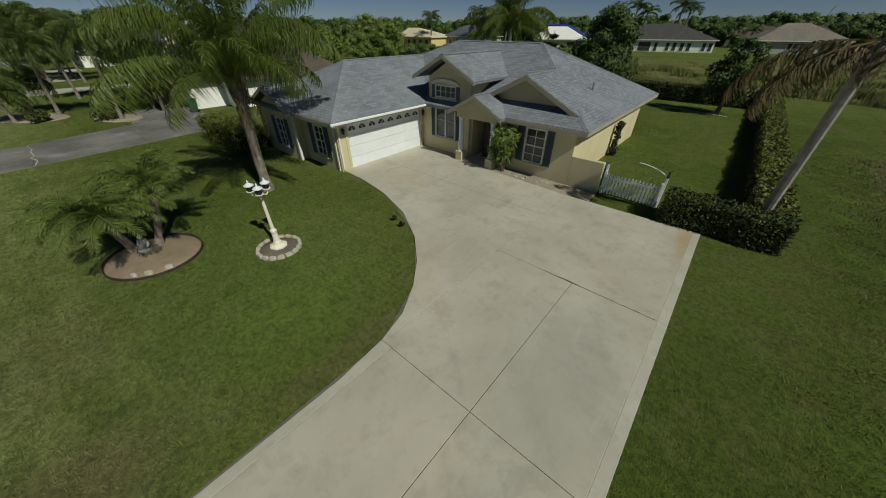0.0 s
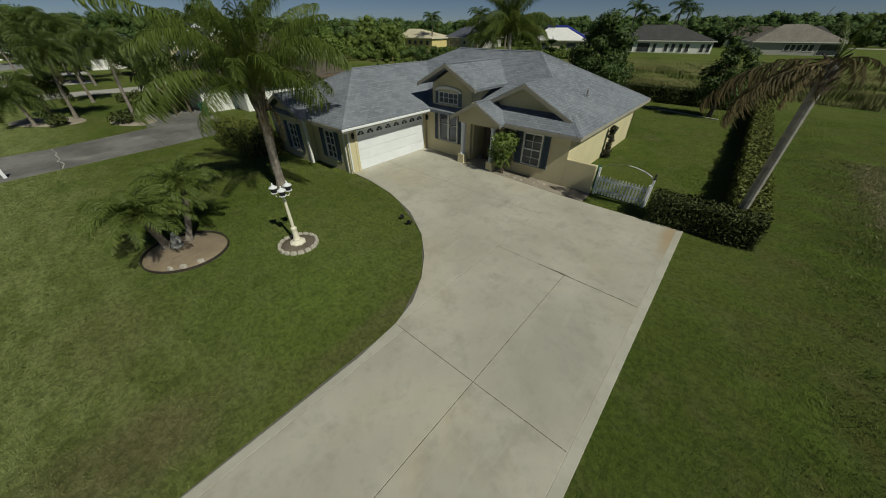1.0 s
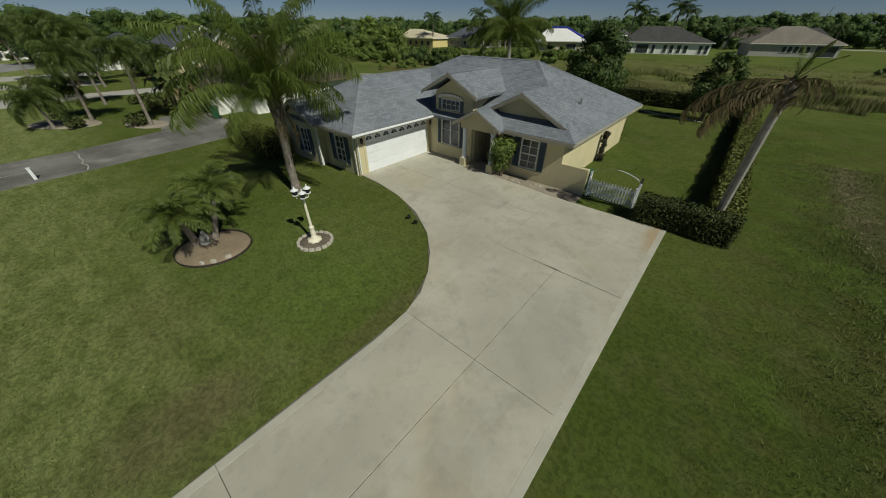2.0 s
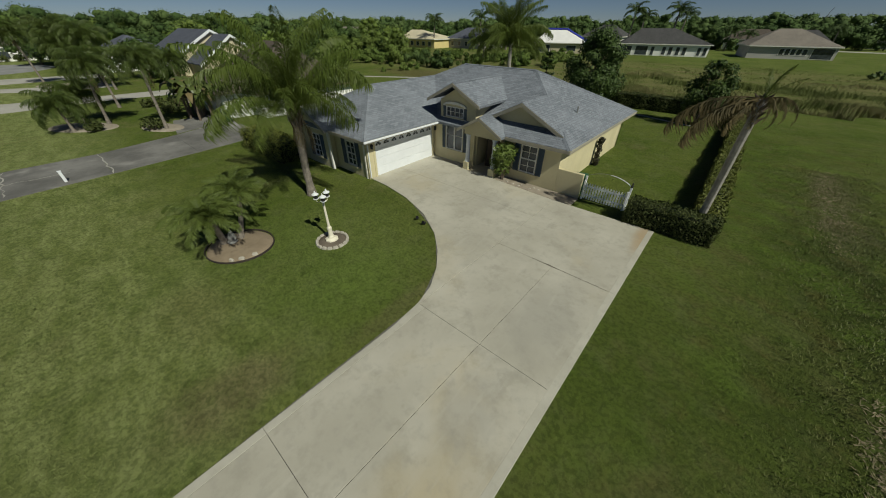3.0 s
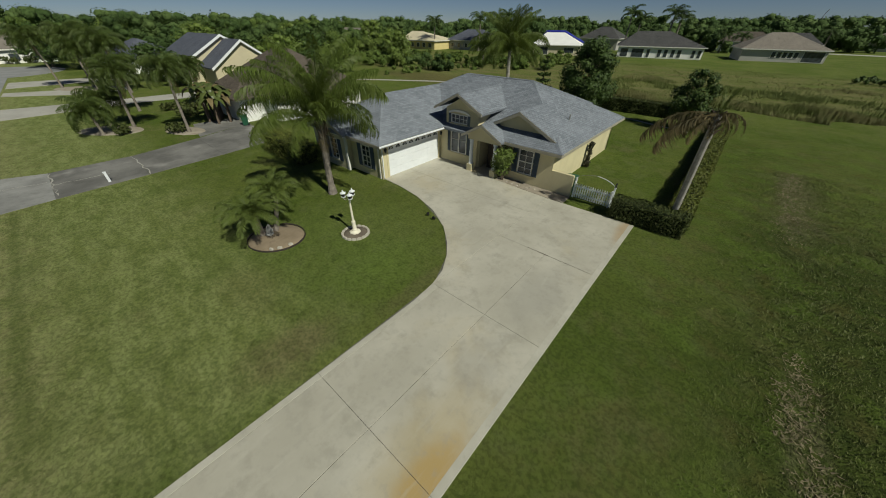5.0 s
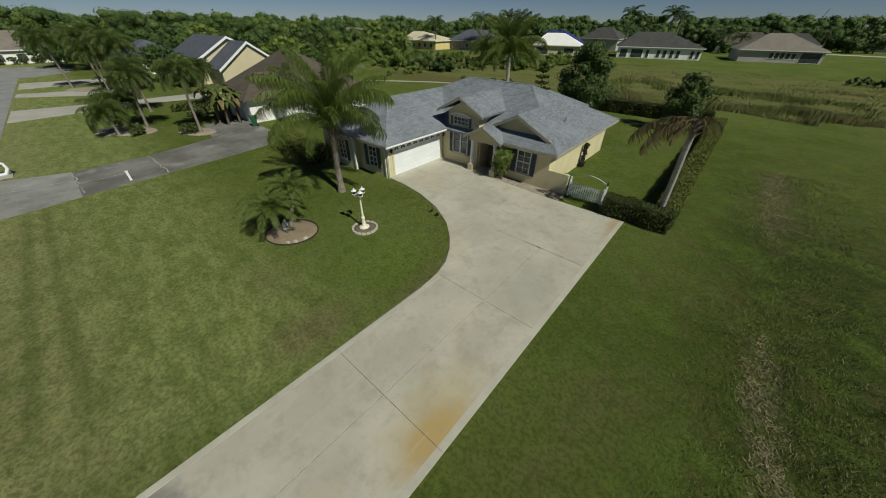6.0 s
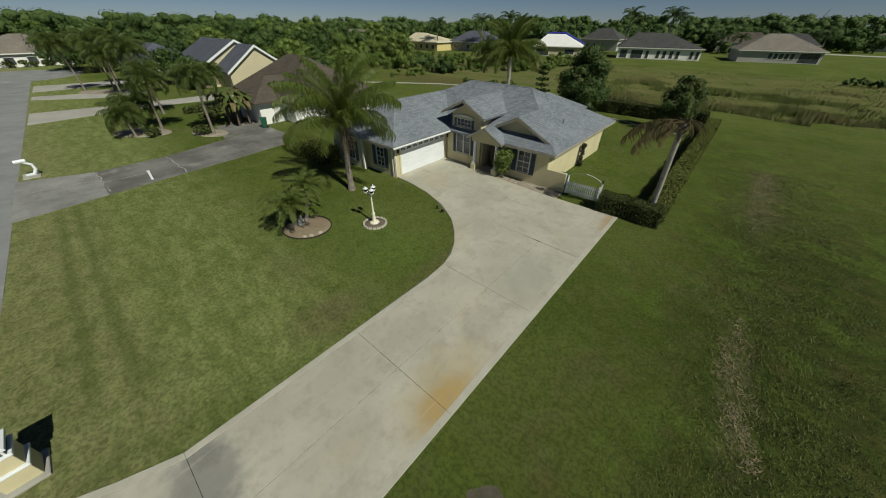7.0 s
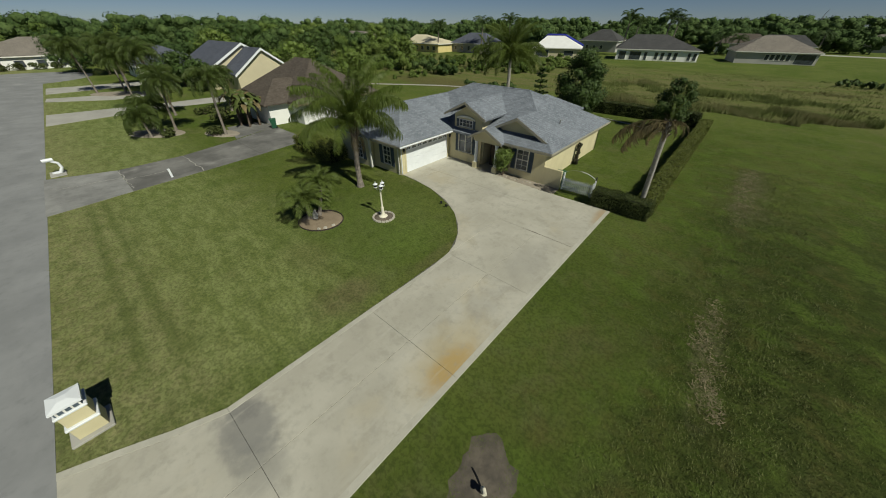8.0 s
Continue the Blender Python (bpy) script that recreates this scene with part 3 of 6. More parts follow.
paving([(-36.5, 1.6), (-31.2, 0.6), (-32.9, 5.3), (-36.5, 5.3)], OLD_CONCRETE, nd, "slab", 0.03)
for k, (pts, lab) in enumerate((([(-59.5, -11.4), (-52.0, -11.8), (-53.5, 0.0), (-52.0, 8.5), (-57.0, 8.5), (-57.5, 0.0)], "pale concrete driveway across a lawn"), ([(-87.5, -10.0), (-79.5, -10.4), (-80, 3.0), (-86, 3.0)], "pale concrete driveway to a far house"), ([(-74.5, -10.6), (-71.0, -10.9), (-66, -4.0), (-66, 2.0), (-69.5, 2.0)], "curved pale concrete driveway on a lawn"))):
    tagged(paving(pts, PALE_CONCRETE, None, "driveway", 0.02), lab, "driveway", kind="structure")
g = Geo().prism([(-50, 31.5), (-44, 35.6), (-38, 39.5), (-30, 42.5), (-30, 43.3), (-38.5, 40.3), (-44.6, 36.4), (-50.6, 32.2)], -0.05, 0.03)
solid("path", g, PALE_CONCRETE, "narrow pale path along the back of the gardens", "path", kind="structure")
g = Geo().prism([(-60, 200), (60, 186), (120, 196), (120, 203), (60, 193), (-60, 207)], -0.05, 0.03)
solid("far_road", g, PALE_CONCRETE, "pale street far beyond the wet ground", "street", kind="structure")

# ---- the house ----
H0 = (-10.0, 14.0, 0.0)
house = thing("house", H0, "single-storey yellow stucco house with grey shingle roof and white trim", "house")


def hp(name, geo, material, parent=house, label="", bevel=0.0, smooth=False):
    return part(name, geo, material, parent, label, bevel, smooth, shift=H0 if parent is house else None)


def pierced(u0, u1, z0, z1, holes, place):
    """One connected wall sheet with thickness and through holes; place(u, depth, z) gives a corner."""
    us = sorted({u0, u1, *(h[0] for h in holes), *(h[1] for h in holes)})
    zs = sorted({z0, z1, *(h[2] for h in holes), *(h[3] for h in holes)})
    nu, nz = len(us), len(zs)
    g = Geo()
    g.v = [place(u, d, z) for d in (0, 1) for u in us for z in zs]
    at = lambda d, i, k: d * nu * nz + i * nz + k
    full = lambda i, k: 0 <= i < nu - 1 and 0 <= k < nz - 1 and not any(h[0] <= us[i] and h[1] >= us[i + 1] and h[2] <= zs[k] and h[3] >= zs[k + 1] for h in holes)
    for i in range(nu - 1):
        for k in range(nz - 1):
            if not full(i, k):
                continue
            g.f.append((at(0, i, k), at(0, i + 1, k), at(0, i + 1, k + 1), at(0, i, k + 1)))
            g.f.append((at(1, i, k + 1), at(1, i + 1, k + 1), at(1, i + 1, k), at(1, i, k)))
            for di, dk, a, b in ((-1, 0, (i, k), (i, k + 1)), (1, 0, (i + 1, k + 1), (i + 1, k)), (0, -1, (i + 1, k), (i, k)), (0, 1, (i, k + 1), (i + 1, k + 1))):
                if not full(i + di, k + dk):
                    g.f.append((at(0, *a), at(0, *b), at(1, *b), at(1, *a)))
    return g


def wall_y(y, x0, x1, z0, z1, holes=(), thick=0.2, back=1):
    """A wall across x at front face y with holes (x0, x1, z0, z1) right through it."""
    return pierced(x0, x1, z0, z1, holes, lambda u, d, z: (u, y + back * thick * d, z))


def wall_x(x, y0, y1, z0, z1, holes=(), thick=0.2):
    """A wall across y whose outer face is at x and which reaches back towards -x."""
    return pierced(y0, y1, z0, z1, holes, lambda u, d, z: (x - thick * d, u, z))


def window(x0, x1, z0, z1, y, cols=2, rows=4, mid=True, bar=0.013):
    """A white sash window in a wall that faces the street, with glazing bars, panes and sill."""
    o = ((x0 + x1) / 2, y, z0)
    w = thing("window", o)
    w.parent = house
    w.matrix_basis = pose(o[0] - H0[0], o[1] - H0[1], o[2] - H0[2])
    hw, h = (x1 - x0) / 2, z1 - z0
    f = Geo()
    t = 0.055
    f.box(-hw, -hw + t, -0.03, 0.1, 0, h).box(hw - t, hw, -0.03, 0.1, 0, h).box(-hw + t, hw - t, -0.03, 0.1, 0, t).box(-hw + t, hw - t, -0.03, 0.1, h - t, h)
    if mid:
        f.box(-hw + t, hw - t, -0.015, 0.08, h / 2 - 0.03, h / 2 + 0.03)
    part("window_frame", f, TRIM, w)
    b = Geo()
    for k in range(1, cols):
        x = -hw + 2 * hw * k / cols
        b.box(x - bar, x + bar, 0.0, 0.05, t, h - t)
    for k in range(1, rows):
        z = h * k / rows
        if not (mid and abs(z - h / 2) < 0.05):
            b.box(-hw + t, hw - t, 0.004, 0.046, z - 0.011, z + 0.011)
    part("glazing_grid", b, TRIM, w)
    part("pane", Geo().box(-hw + t / 2, hw - t / 2, 0.05, 0.07, t / 2, h - t / 2), GLASS, w, "dark window pane")
    part("window_sill", Geo().box(-hw - 0.06, hw + 0.06, -0.09, 0.02, -0.07, -0.005), STUCCO, w, bevel=0.01)
    return w


def shutter(x0, x1, z0, z1, y):
    g = Geo()
    g.box(x0, x0 + 0.05, y - 0.035, y - 0.003, z0, z1).box(x1 - 0.05, x1, y - 0.035, y - 0.003, z0, z1)
    for z in (z0, (z0 + z1) / 2 - 0.03, z1 - 0.06):
        g.box(x0 + 0.05, x1 - 0.05, y - 0.035, y - 0.003, z, z + 0.06)
    z = z0 + 0.07
    while z < z1 - 0.09:
        if abs(z - (z0 + z1) / 2) > 0.05:
            g.face([(x0 + 0.05, y - 0.03, z), (x1 - 0.05, y - 0.03, z), (x1 - 0.05, y - 0.008, z + 0.045), (x0 + 0.05, y - 0.008, z + 0.045)])
        z += 0.055
    g.box(x0 + 0.04, x1 - 0.04, y - 0.01, y - 0.002, z0 + 0.02, z1 - 0.02)
    return hp("shutter", g, SHUTTER, label="dark slate-blue louvred shutter")


E_Z = 2.48                      # upper edge of the eaves
WALL_TOP = 2.32
# Walls of the main block and of the garage wing.
WIN_R = (-5.2, -4.2, 0.6, 2.14)
hp("front_wall", wall_y(11.05, -6.62, -2.9, 0, WALL_TOP, [WIN_R]), STUCCO)
hp("side_wall", wall_x(-2.9, 11.25, 21.7, 0, WALL_TOP), STUCCO, label="sunlit yellow stucco side wall")
hp("back_wall", wall_y(21.7, -18.6, -2.9, 0, WALL_TOP, back=-1), STUCCO)
hp("left_wall", Geo().box(-18.6, -18.4, 5.1, 21.5, 0, WALL_TOP), STUCCO)
WIN_W1, WIN_W2 = (-13.75, -12.85, 0.5, 1.95), (-16.7, -15.8, 0.5, 1.95)
hp("wing_front_wall", wall_y(5.35, -14.9, -11.75, 0, WALL_TOP, [WIN_W1]), STUCCO)
hp("gable_front_wall", wall_y(4.9, -18.6, -14.9, 0, WALL_TOP, [WIN_W2]), STUCCO)
hp("wing_return_wall", Geo().box(-15.1, -14.9, 5.1, 5.5, 0, WALL_TOP), STUCCO)
hp("buttress", Geo().prism([(-14.9, 4.86), (-14.72, 4.86), (-14.72, 4.98), (-14.9, 4.98)], 0, 2.2), TRIM, label="pale corner trim board", bevel=0.01)
hp("corner_trim", Geo().box(-12.02, -11.92, 5.31, 5.347, 0, 2.25), TRIM, label="white downpipe at the garage corner")
DOOR = (5.95, 10.8, 0.0, 2.14)
hp("garage_wall", wall_x(-11.75, 5.55, 11.05, 0, WALL_TOP, [DOOR], 0.25), STUCCO)
window(*WIN_R, 11.05, 2, 4)
window(*WIN_W1, 5.35, 2, 4)
window(*WIN_W2, 4.9, 2, 4)
shutter(-5.6, -5.24, 0.58, 2.16, 11.05)
shutter(-4.16, -3.82, 0.58, 2.16, 11.05)
for a in (-14.15, -12.8):
    shutter(a, a + 0.36, 0.48, 1.97, 5.35)
for a in (-17.1, -15.75):
    shutter(a, a + 0.36, 0.48, 1.97, 4.9)

# Garage door: four rows of raised panels, the top row with small sunburst lights.
gd = thing("garage_door", (0, 0, 0))
gd.parent = house
gd.matrix_basis = pose(-11.81 - H0[0], 8.375 - H0[1], -H0[2])
for r in range(4):
    g = Geo().box(-0.04, 0, -2.42, 2.42, r * 0.533 + 0.006, (r + 1) * 0.533 - 0.004)
    for c in range(8):
        y = -2.42 + 0.605 * c
        if r < 3:
            g.box(0, 0.004, y + 0.08, y + 0.525, r * 0.533 + 0.1, r * 0.533 + 0.43)
    panel = part("door_panel", g, WHITE, gd, bevel=0.004)
    if r == 3:
        for c in range(8):
            y = -2.42 + 0.605 * c + 0.3
            g = Geo()
            rim = [(0.004, y + 0.2 * math.cos(a * math.pi / 10), 0.533 * 3 + 0.2 + 0.2 * math.sin(a * math.pi / 10)) for a in range(11)]
            g.face(rim)
            g.face([(p[0] - 0.006, p[1], p[2]) for p in reversed(rim)])
            part("arched_light", g, GLASS, panel, "dark half-round pane")
            g = Geo()
            for a in (3, 5, 7):
                g.tube([(0.008, y, 1.8), (0.008, y + 0.2 * math.cos(a * math.pi / 10), 1.8 + 0.2 * math.sin(a * math.pi / 10))], 0.008, 4)
            part("sunburst_bars", g, WHITE, panel)
hp("door_casing", Geo().box(-11.752, -11.72, 5.8, 5.945, 0, 2.25).box(-11.752, -11.72, 10.805, 10.95, 0, 2.25).box(-11.752, -11.72, 5.945, 10.805, 2.14, 2.25), STUCCO, label="yellow casing round the garage door", bevel=0.01)
for y in (5.68, 10.98):
    w = thing("wall_lantern")
    w.parent = house
    w.matrix_basis = pose(-11.74 - H0[0], y - H0[1], 1.72)
    part("lantern_glass", Geo().lathe([(0.05, 0.02), (0.075, 0.2)], 6, (0.1, 0, 0)), GLASS, w)
    part("lantern_cap", Geo().lathe([(0.09, 0.2), (0.02, 0.28), (0.012, 0.33)], 6, (0.1, 0, 0)), BLACK, w)
    part("bracket", Geo().box(0, 0.02, -0.04, 0.04, 0.02, 0.26).box(0.02, 0.1, -0.012, 0.012, 0.0, 0.02), BLACK, w)

# Entry tower with the tall window.
TOWER = (-11.2, -8.45)
WIN_T, WIN_U = (-10.74, -9.36, 0.75, 2.58), (-10.75, -9.35, 2.78, 3.38)
hp("tower_front_wall", wall_y(11.05, TOWER[0], TOWER[1], 0, 3.7, [WIN_T, WIN_U]), STUCCO)
hp("tower_foot_wall", Geo().box(-11.75, TOWER[0], 11.05, 11.25, 0, 2.6), STUCCO)
hp("surround_panel", Geo().box(-10.98, -10.76, 11.03, 11.048, 2.62, 3.36).box(-9.34, -9.12, 11.03, 11.048, 2.62, 3.36).box(-10.76, -9.34, 11.03, 11.048, 2.735, 2.765), SHUTTER, label="slate-blue panel round the upper window")
hp("tower_right_wall", Geo().box(TOWER[1] - 0.2, TOWER[1], 11.25, 13.4, 0, 3.7), STUCCO)
hp("tower_left_wall", Geo().box(TOWER[0], TOWER[0] + 0.2, 11.25, 13.6, 2.2, 3.7), STUCCO)
window(*WIN_T, 11.05, 2, 2, False, 0.05)
window(*WIN_U, 11.05, 4, 2, False)
shutter(-11.04, -10.8, 0.75, 2.5, 11.05)
shutter(-9.3, -9.0, 0.75, 2.5, 11.05)
g = Geo()
outer = [(-10.05 + 0.92 * math.cos(a), 3.40 + 0.26 * math.sin(a)) for a in np.linspace(math.pi, 0, 13)]
inner = [(-10.05 + 0.78 * math.cos(a), 3.39 + 0.12 * math.sin(a)) for a in np.linspace(math.pi, 0, 13)]
for k in range(12):
    q = [outer[k], outer[k + 1], inner[k + 1], inner[k]]
    for dy, flip in ((10.98, 0), (11.045, 1)):
        f = [(x, dy, z) for x, z in q]
        g.face(f[::-1] if flip else f)
    for a, b in ((q[0], q[1]), (q[2], q[3])):
        g.face([(a[0], 10.98, a[1]), (b[0], 10.98, b[1]), (b[0], 11.045, b[1]), (a[0], 11.045, a[1])])
hp("arch_moulding", g, TRIM, label="pale arched moulding over the upper window")
hp("window_band", Geo().box(-10.98, -9.12, 11.0, 11.046, 2.6, 2.72), TRIM, label="white band between the windows", bevel=0.01)
g = Geo()
for x, y0, y1 in ((0, 11.05, 11.25),):
    tri = [(TOWER[0], 3.7), (TOWER[1], 3.7), (-9.82, 4.50)]
    g.face([(x_, y0, z_) for x_, z_ in tri]); g.face([(x_, y1, z_) for x_, z_ in reversed(tri)])
hp("tower_gable", g, STUCCO)

# Porch: two columns, a gabled canopy and a recess with the front door.
for x in (-8.52, -6.64):
    c = thing("porch_column")
    c.parent = house
    c.matrix_basis = pose(x - H0[0], 10.52 - H0[1], 0)
    part("plinth", Geo().box(-0.2, 0.2, -0.2, 0.2, 0, 0.5), STUCCO, c, bevel=0.015)
    part("shaft", Geo().lathe([(0.16, 0.5), (0.16, 0.56), (0.13, 0.6), (0.12, 2.05), (0.15, 2.1), (0.15, 2.18)], 16), WHITE, c, "round white column shaft", smooth=False)
hp("porch_beam", Geo().box(-8.75, -6.4, 10.4, 10.64, 2.18, 2.42).box(-8.75, -8.53, 10.64, 11.05, 2.18, 2.42).box(-6.62, -6.4, 10.64, 11.05, 2.18, 2.42), STUCCO)
g = Geo()
tri = [(-9.0, 2.42), (-6.2, 2.42), (-7.6, 3.16)]
g.face([(x, 10.4, z) for x, z in tri]); g.face([(x, 10.6, z) for x, z in reversed(tri)])
hp("porch_gable", g, STUCCO)
hp("porch_floor", Geo().box(-8.73, -6.44, 10.3, 12.7, -0.05, 0.05), CONCRETE, label="concrete porch step", bevel=0.01)
hp("recess_wall", Geo().box(-8.45, -8.35, 11.25, 12.7, 0, 2.4).box(-6.62, -6.52, 11.25, 12.7, 0, 2.4).box(-8.35, -6.62, 12.6, 12.7, 0, 2.4), STUCCO)
hp("recess_ceiling", Geo().box(-8.45, -6.52, 11.05, 12.7, 2.4, 2.45), TRIM)
d = thing("front_door")
d.parent = house
d.matrix_basis = pose(-7.26 - H0[0], 11.7 - H0[1], 0.05)
g = Geo().box(-0.58, 0.58, -0.05, -0.003, 0, 2.2)
for x in (-0.45, 0.1):
    for z0, z1 in ((0.15, 0.75), (0.9, 1.9)):
        g.box(x, x + 0.32, -0.06, -0.05, z0, z1)
part("door_leaf", g, DOOR_WOOD, d, bevel=0.004)
part("door_frame", Geo().box(-0.65, -0.585, -0.07, -0.003, 0, 2.27).box(0.585, 0.65, -0.07, -0.003, 0, 2.27).box(-0.585, 0.585, -0.07, -0.003, 2.205, 2.27), DOOR_WOOD, d)
part("door_handle", Geo().tube([(0.42, -0.06, 1.0), (0.42, -0.12, 1.0), (0.32, -0.12, 1.0)], 0.014, 6), METAL, d)

# Front gable over the skirt roof.
PR, PF, PL = 0.4946, 0.45, 0.4642          # pitches of the right, front and left slopes
XG = -5.7
ZG = E_Z + PR * (-2.35 - XG)
YG = 10.54 + (ZG - E_Z) / PF
rz = lambda x: E_Z + PR * (-2.35 - x)
fz = lambda y: E_Z + PF * (y - 10.54)
lz = lambda x: E_Z + PL * (x + 19.2)
g = Geo()
tri = [(-8.3, 2.7), (-3.15, 2.7), (XG, ZG - 0.14)]
g.face([(x, 11.72, z) for x, z in tri]); g.face([(x, 11.9, z) for x, z in reversed(tri)])
hp("front_gable_wall", g, STUCCO)
RIDGE = E_Z + PF * 5.88
T = 0.14
hp("right_slope", Geo().slab([(-2.35, 10.54, E_Z), (-2.35, 22.3, E_Z), (-7.7, 16.42, RIDGE), (XG, YG, ZG), (XG, 11.3, ZG), (-3.041, 11.3, fz(11.3))], T), ROOF)
YW = 10.54 + (lz(-15.1) - E_Z) / PF
ZW = lz(-15.1)
xv = XG - (ZG - fz(11.3)) / PR
hp("front_slope", Geo().slab([(xv, 11.3, fz(11.3)), (XG, YG, ZG), (-7.7, 16.42, RIDGE), (-13.5, 16.42, RIDGE), (-15.1, YW, ZW), (-11.05, 10.54, E_Z), (xv, 10.54, E_Z)], T), ROOF)
hp("skirt_slope", Geo().slab([(xv, 10.54, E_Z), (-2.35, 10.54, E_Z), (-3.3, 11.72, fz(11.72)), (xv, 11.72, fz(11.72))], T), ROOF)
hp("gable_left_slope", Geo().slab([(XG, 11.3, ZG), (XG, YG, ZG), (xv, 11.3, fz(11.3))], T), ROOF)
hp("back_slope", Geo().slab([(-2.35, 22.3, E_Z), (-19.2, 22.3, E_Z), (-13.5, 16.42, RIDGE), (-7.7, 16.42, RIDGE)], T), ROOF)
XR, YR, ZR = -9.25, 23.24, E_Z + PF * 3.0        # the hipped wing at the back
YM = 22.3 - 3.0
for pts in ([(XR + 3.03, 26.24, E_Z), (XR, YR, ZR), (XR, YM, ZR), (XR + 3.03, 22.3, E_Z)], [(XR - 3.03, 22.3, E_Z), (XR, YM, ZR), (XR, YR, ZR), (XR - 3.03, 26.24, E_Z)], [(XR - 3.03, 26.24, E_Z), (XR, YR, ZR), (XR + 3.03, 26.24, E_Z)]):
    hp("rear_slope", Geo().slab(pts, T), ROOF)
hp("rear_wall", Geo().box(XR - 2.5, XR + 2.5, 21.7, 25.7, 0, WALL_TOP), STUCCO)
hp("wing_right_slope", Geo().slab([(-11.05, 4.75, E_Z), (-11.05, 10.54, E_Z), (-15.1, YW, ZW), (-15.1, 8.6, ZW)], T), ROOF)
hp("left_slope", Geo().slab([(-19.2, 4.75, E_Z), (-15.1, 8.6, ZW), (-15.1, YW, ZW), (-13.5, 16.42, RIDGE), (-19.2, 22.3, E_Z)], T), ROOF)
hp("wing_front_slope", Geo().slab([(-19.2, 4.75, E_Z), (-11.05, 4.75, E_Z), (-15.1, 8.6, ZW)], T), ROOF)


def gable_roof(name, xc, half, z_eave, z_peak, y0, back_y_eave, back_y_ridge, fascia=True):
    """A small gabled roof whose ridge runs back into a larger slope."""
    hp(name, Geo().slab([(xc, y0, z_peak), (xc + half, y0, z_eave), (xc + half, back_y_eave, z_eave), (xc, back_y_ridge, z_peak)], 0.12), ROOF)
    hp(name, Geo().slab([(xc, y0, z_peak), (xc - half, y0, z_eave), (xc - half, back_y_eave, z_eave), (xc, back_y_ridge, z_peak)], 0.12), ROOF)
    for s in (1, -1):
        g = Geo().slab([(xc, y0 - 0.03, z_peak - 0.02), (xc + s * half, y0 - 0.03, z_eave - 0.02), (xc + s * half, y0 - 0.004, z_eave - 0.02), (xc, y0 - 0.004, z_peak - 0.02)], 0.17)
        hp("rake_board", g, BEIGE)


gable_roof("tower_slope", -9.85, 2.0, 3.77, 4.77, 10.5, 13.6, 15.9)
gable_roof("porch_slope", -7.6, 1.55, 2.47, 3.3, 10.15, 10.9, 12.6)
gable_roof("wing_gable_slope", -16.5, 2.1, 2.49, 3.43, 4.5, 4.9, 6.9)
for s in (1, -1):
    x1 = XG + s * (ZG - fz(11.3)) / PR
    g = Geo().slab([(XG, 11.27, ZG - 0.02), (x1, 11.27, fz(11.3) - 0.02), (x1, 11.296, fz(11.3) - 0.02), (XG, 11.296, ZG - 0.02)], 0.19)
    hp("rake_board", g, BEIGE)
g = Geo()
tri = [(-18.3, 2.36), (-14.7, 2.36), (-16.5, 3.2)]
g.face([(x, 4.9, z) for x, z in tri]); g.face([(x, 5.1, z) for x, z in reversed(tri)])
hp("wing_gable_wall", g, STUCCO)
# Fascias and soffits.
FT, FB = E_Z - 0.02, E_Z - 0.19
for name, b in (("fascia", (-2.352, -2.32, 10.52, 22.32)), ("fascia", (-11.05, -11.02, 4.73, 10.6)), ("fascia", (-6.05, -2.352, 10.51, 10.537)), ("fascia", (-14.4, -11.05, 4.72, 4.747)), ("fascia", (-19.22, -2.32, 22.32, 22.35))):
    hp(name, Geo().box(b[0], b[1], b[2], b[3], FB, FT), BEIGE, bevel=0.006)
hp("gutter", Geo().box(-11.02, -10.96, 4.7, 10.75, E_Z - 0.13, E_Z - 0.02), WHITE, label="white gutter over the garage door", bevel=0.02)
for b in ((-2.9, -2.36, 10.56, 22.3), (-6.1, -2.9, 10.54, 11.05), (-11.75, -11.05, 4.76, 11.04), (-19.1, -11.75, 4.76, 5.36)):
    hp("soffit", Geo().box(*b, FB + 0.005, FB + 0.02), TRIM)
hp("downpipe", Geo().tube([(-11.0, 4.78, 2.36), (-11.35, 5.1, 2.2), (-11.7, 5.42, 2.1), (-11.7, 5.42, 0.1)], 0.04, 8), WHITE)
hp("vent_pipe", Geo().lathe([(0.05, 0), (0.05, 0.45)], 8, (-4.0, 15.0, rz(-4.0) - 0.1)), METAL)
hp("low_wall", Geo().box(-2.9, -1.55, 11.05, 11.25, 0, 1.3), STUCCO, label="low yellow stucco screen wall", bevel=0.015)
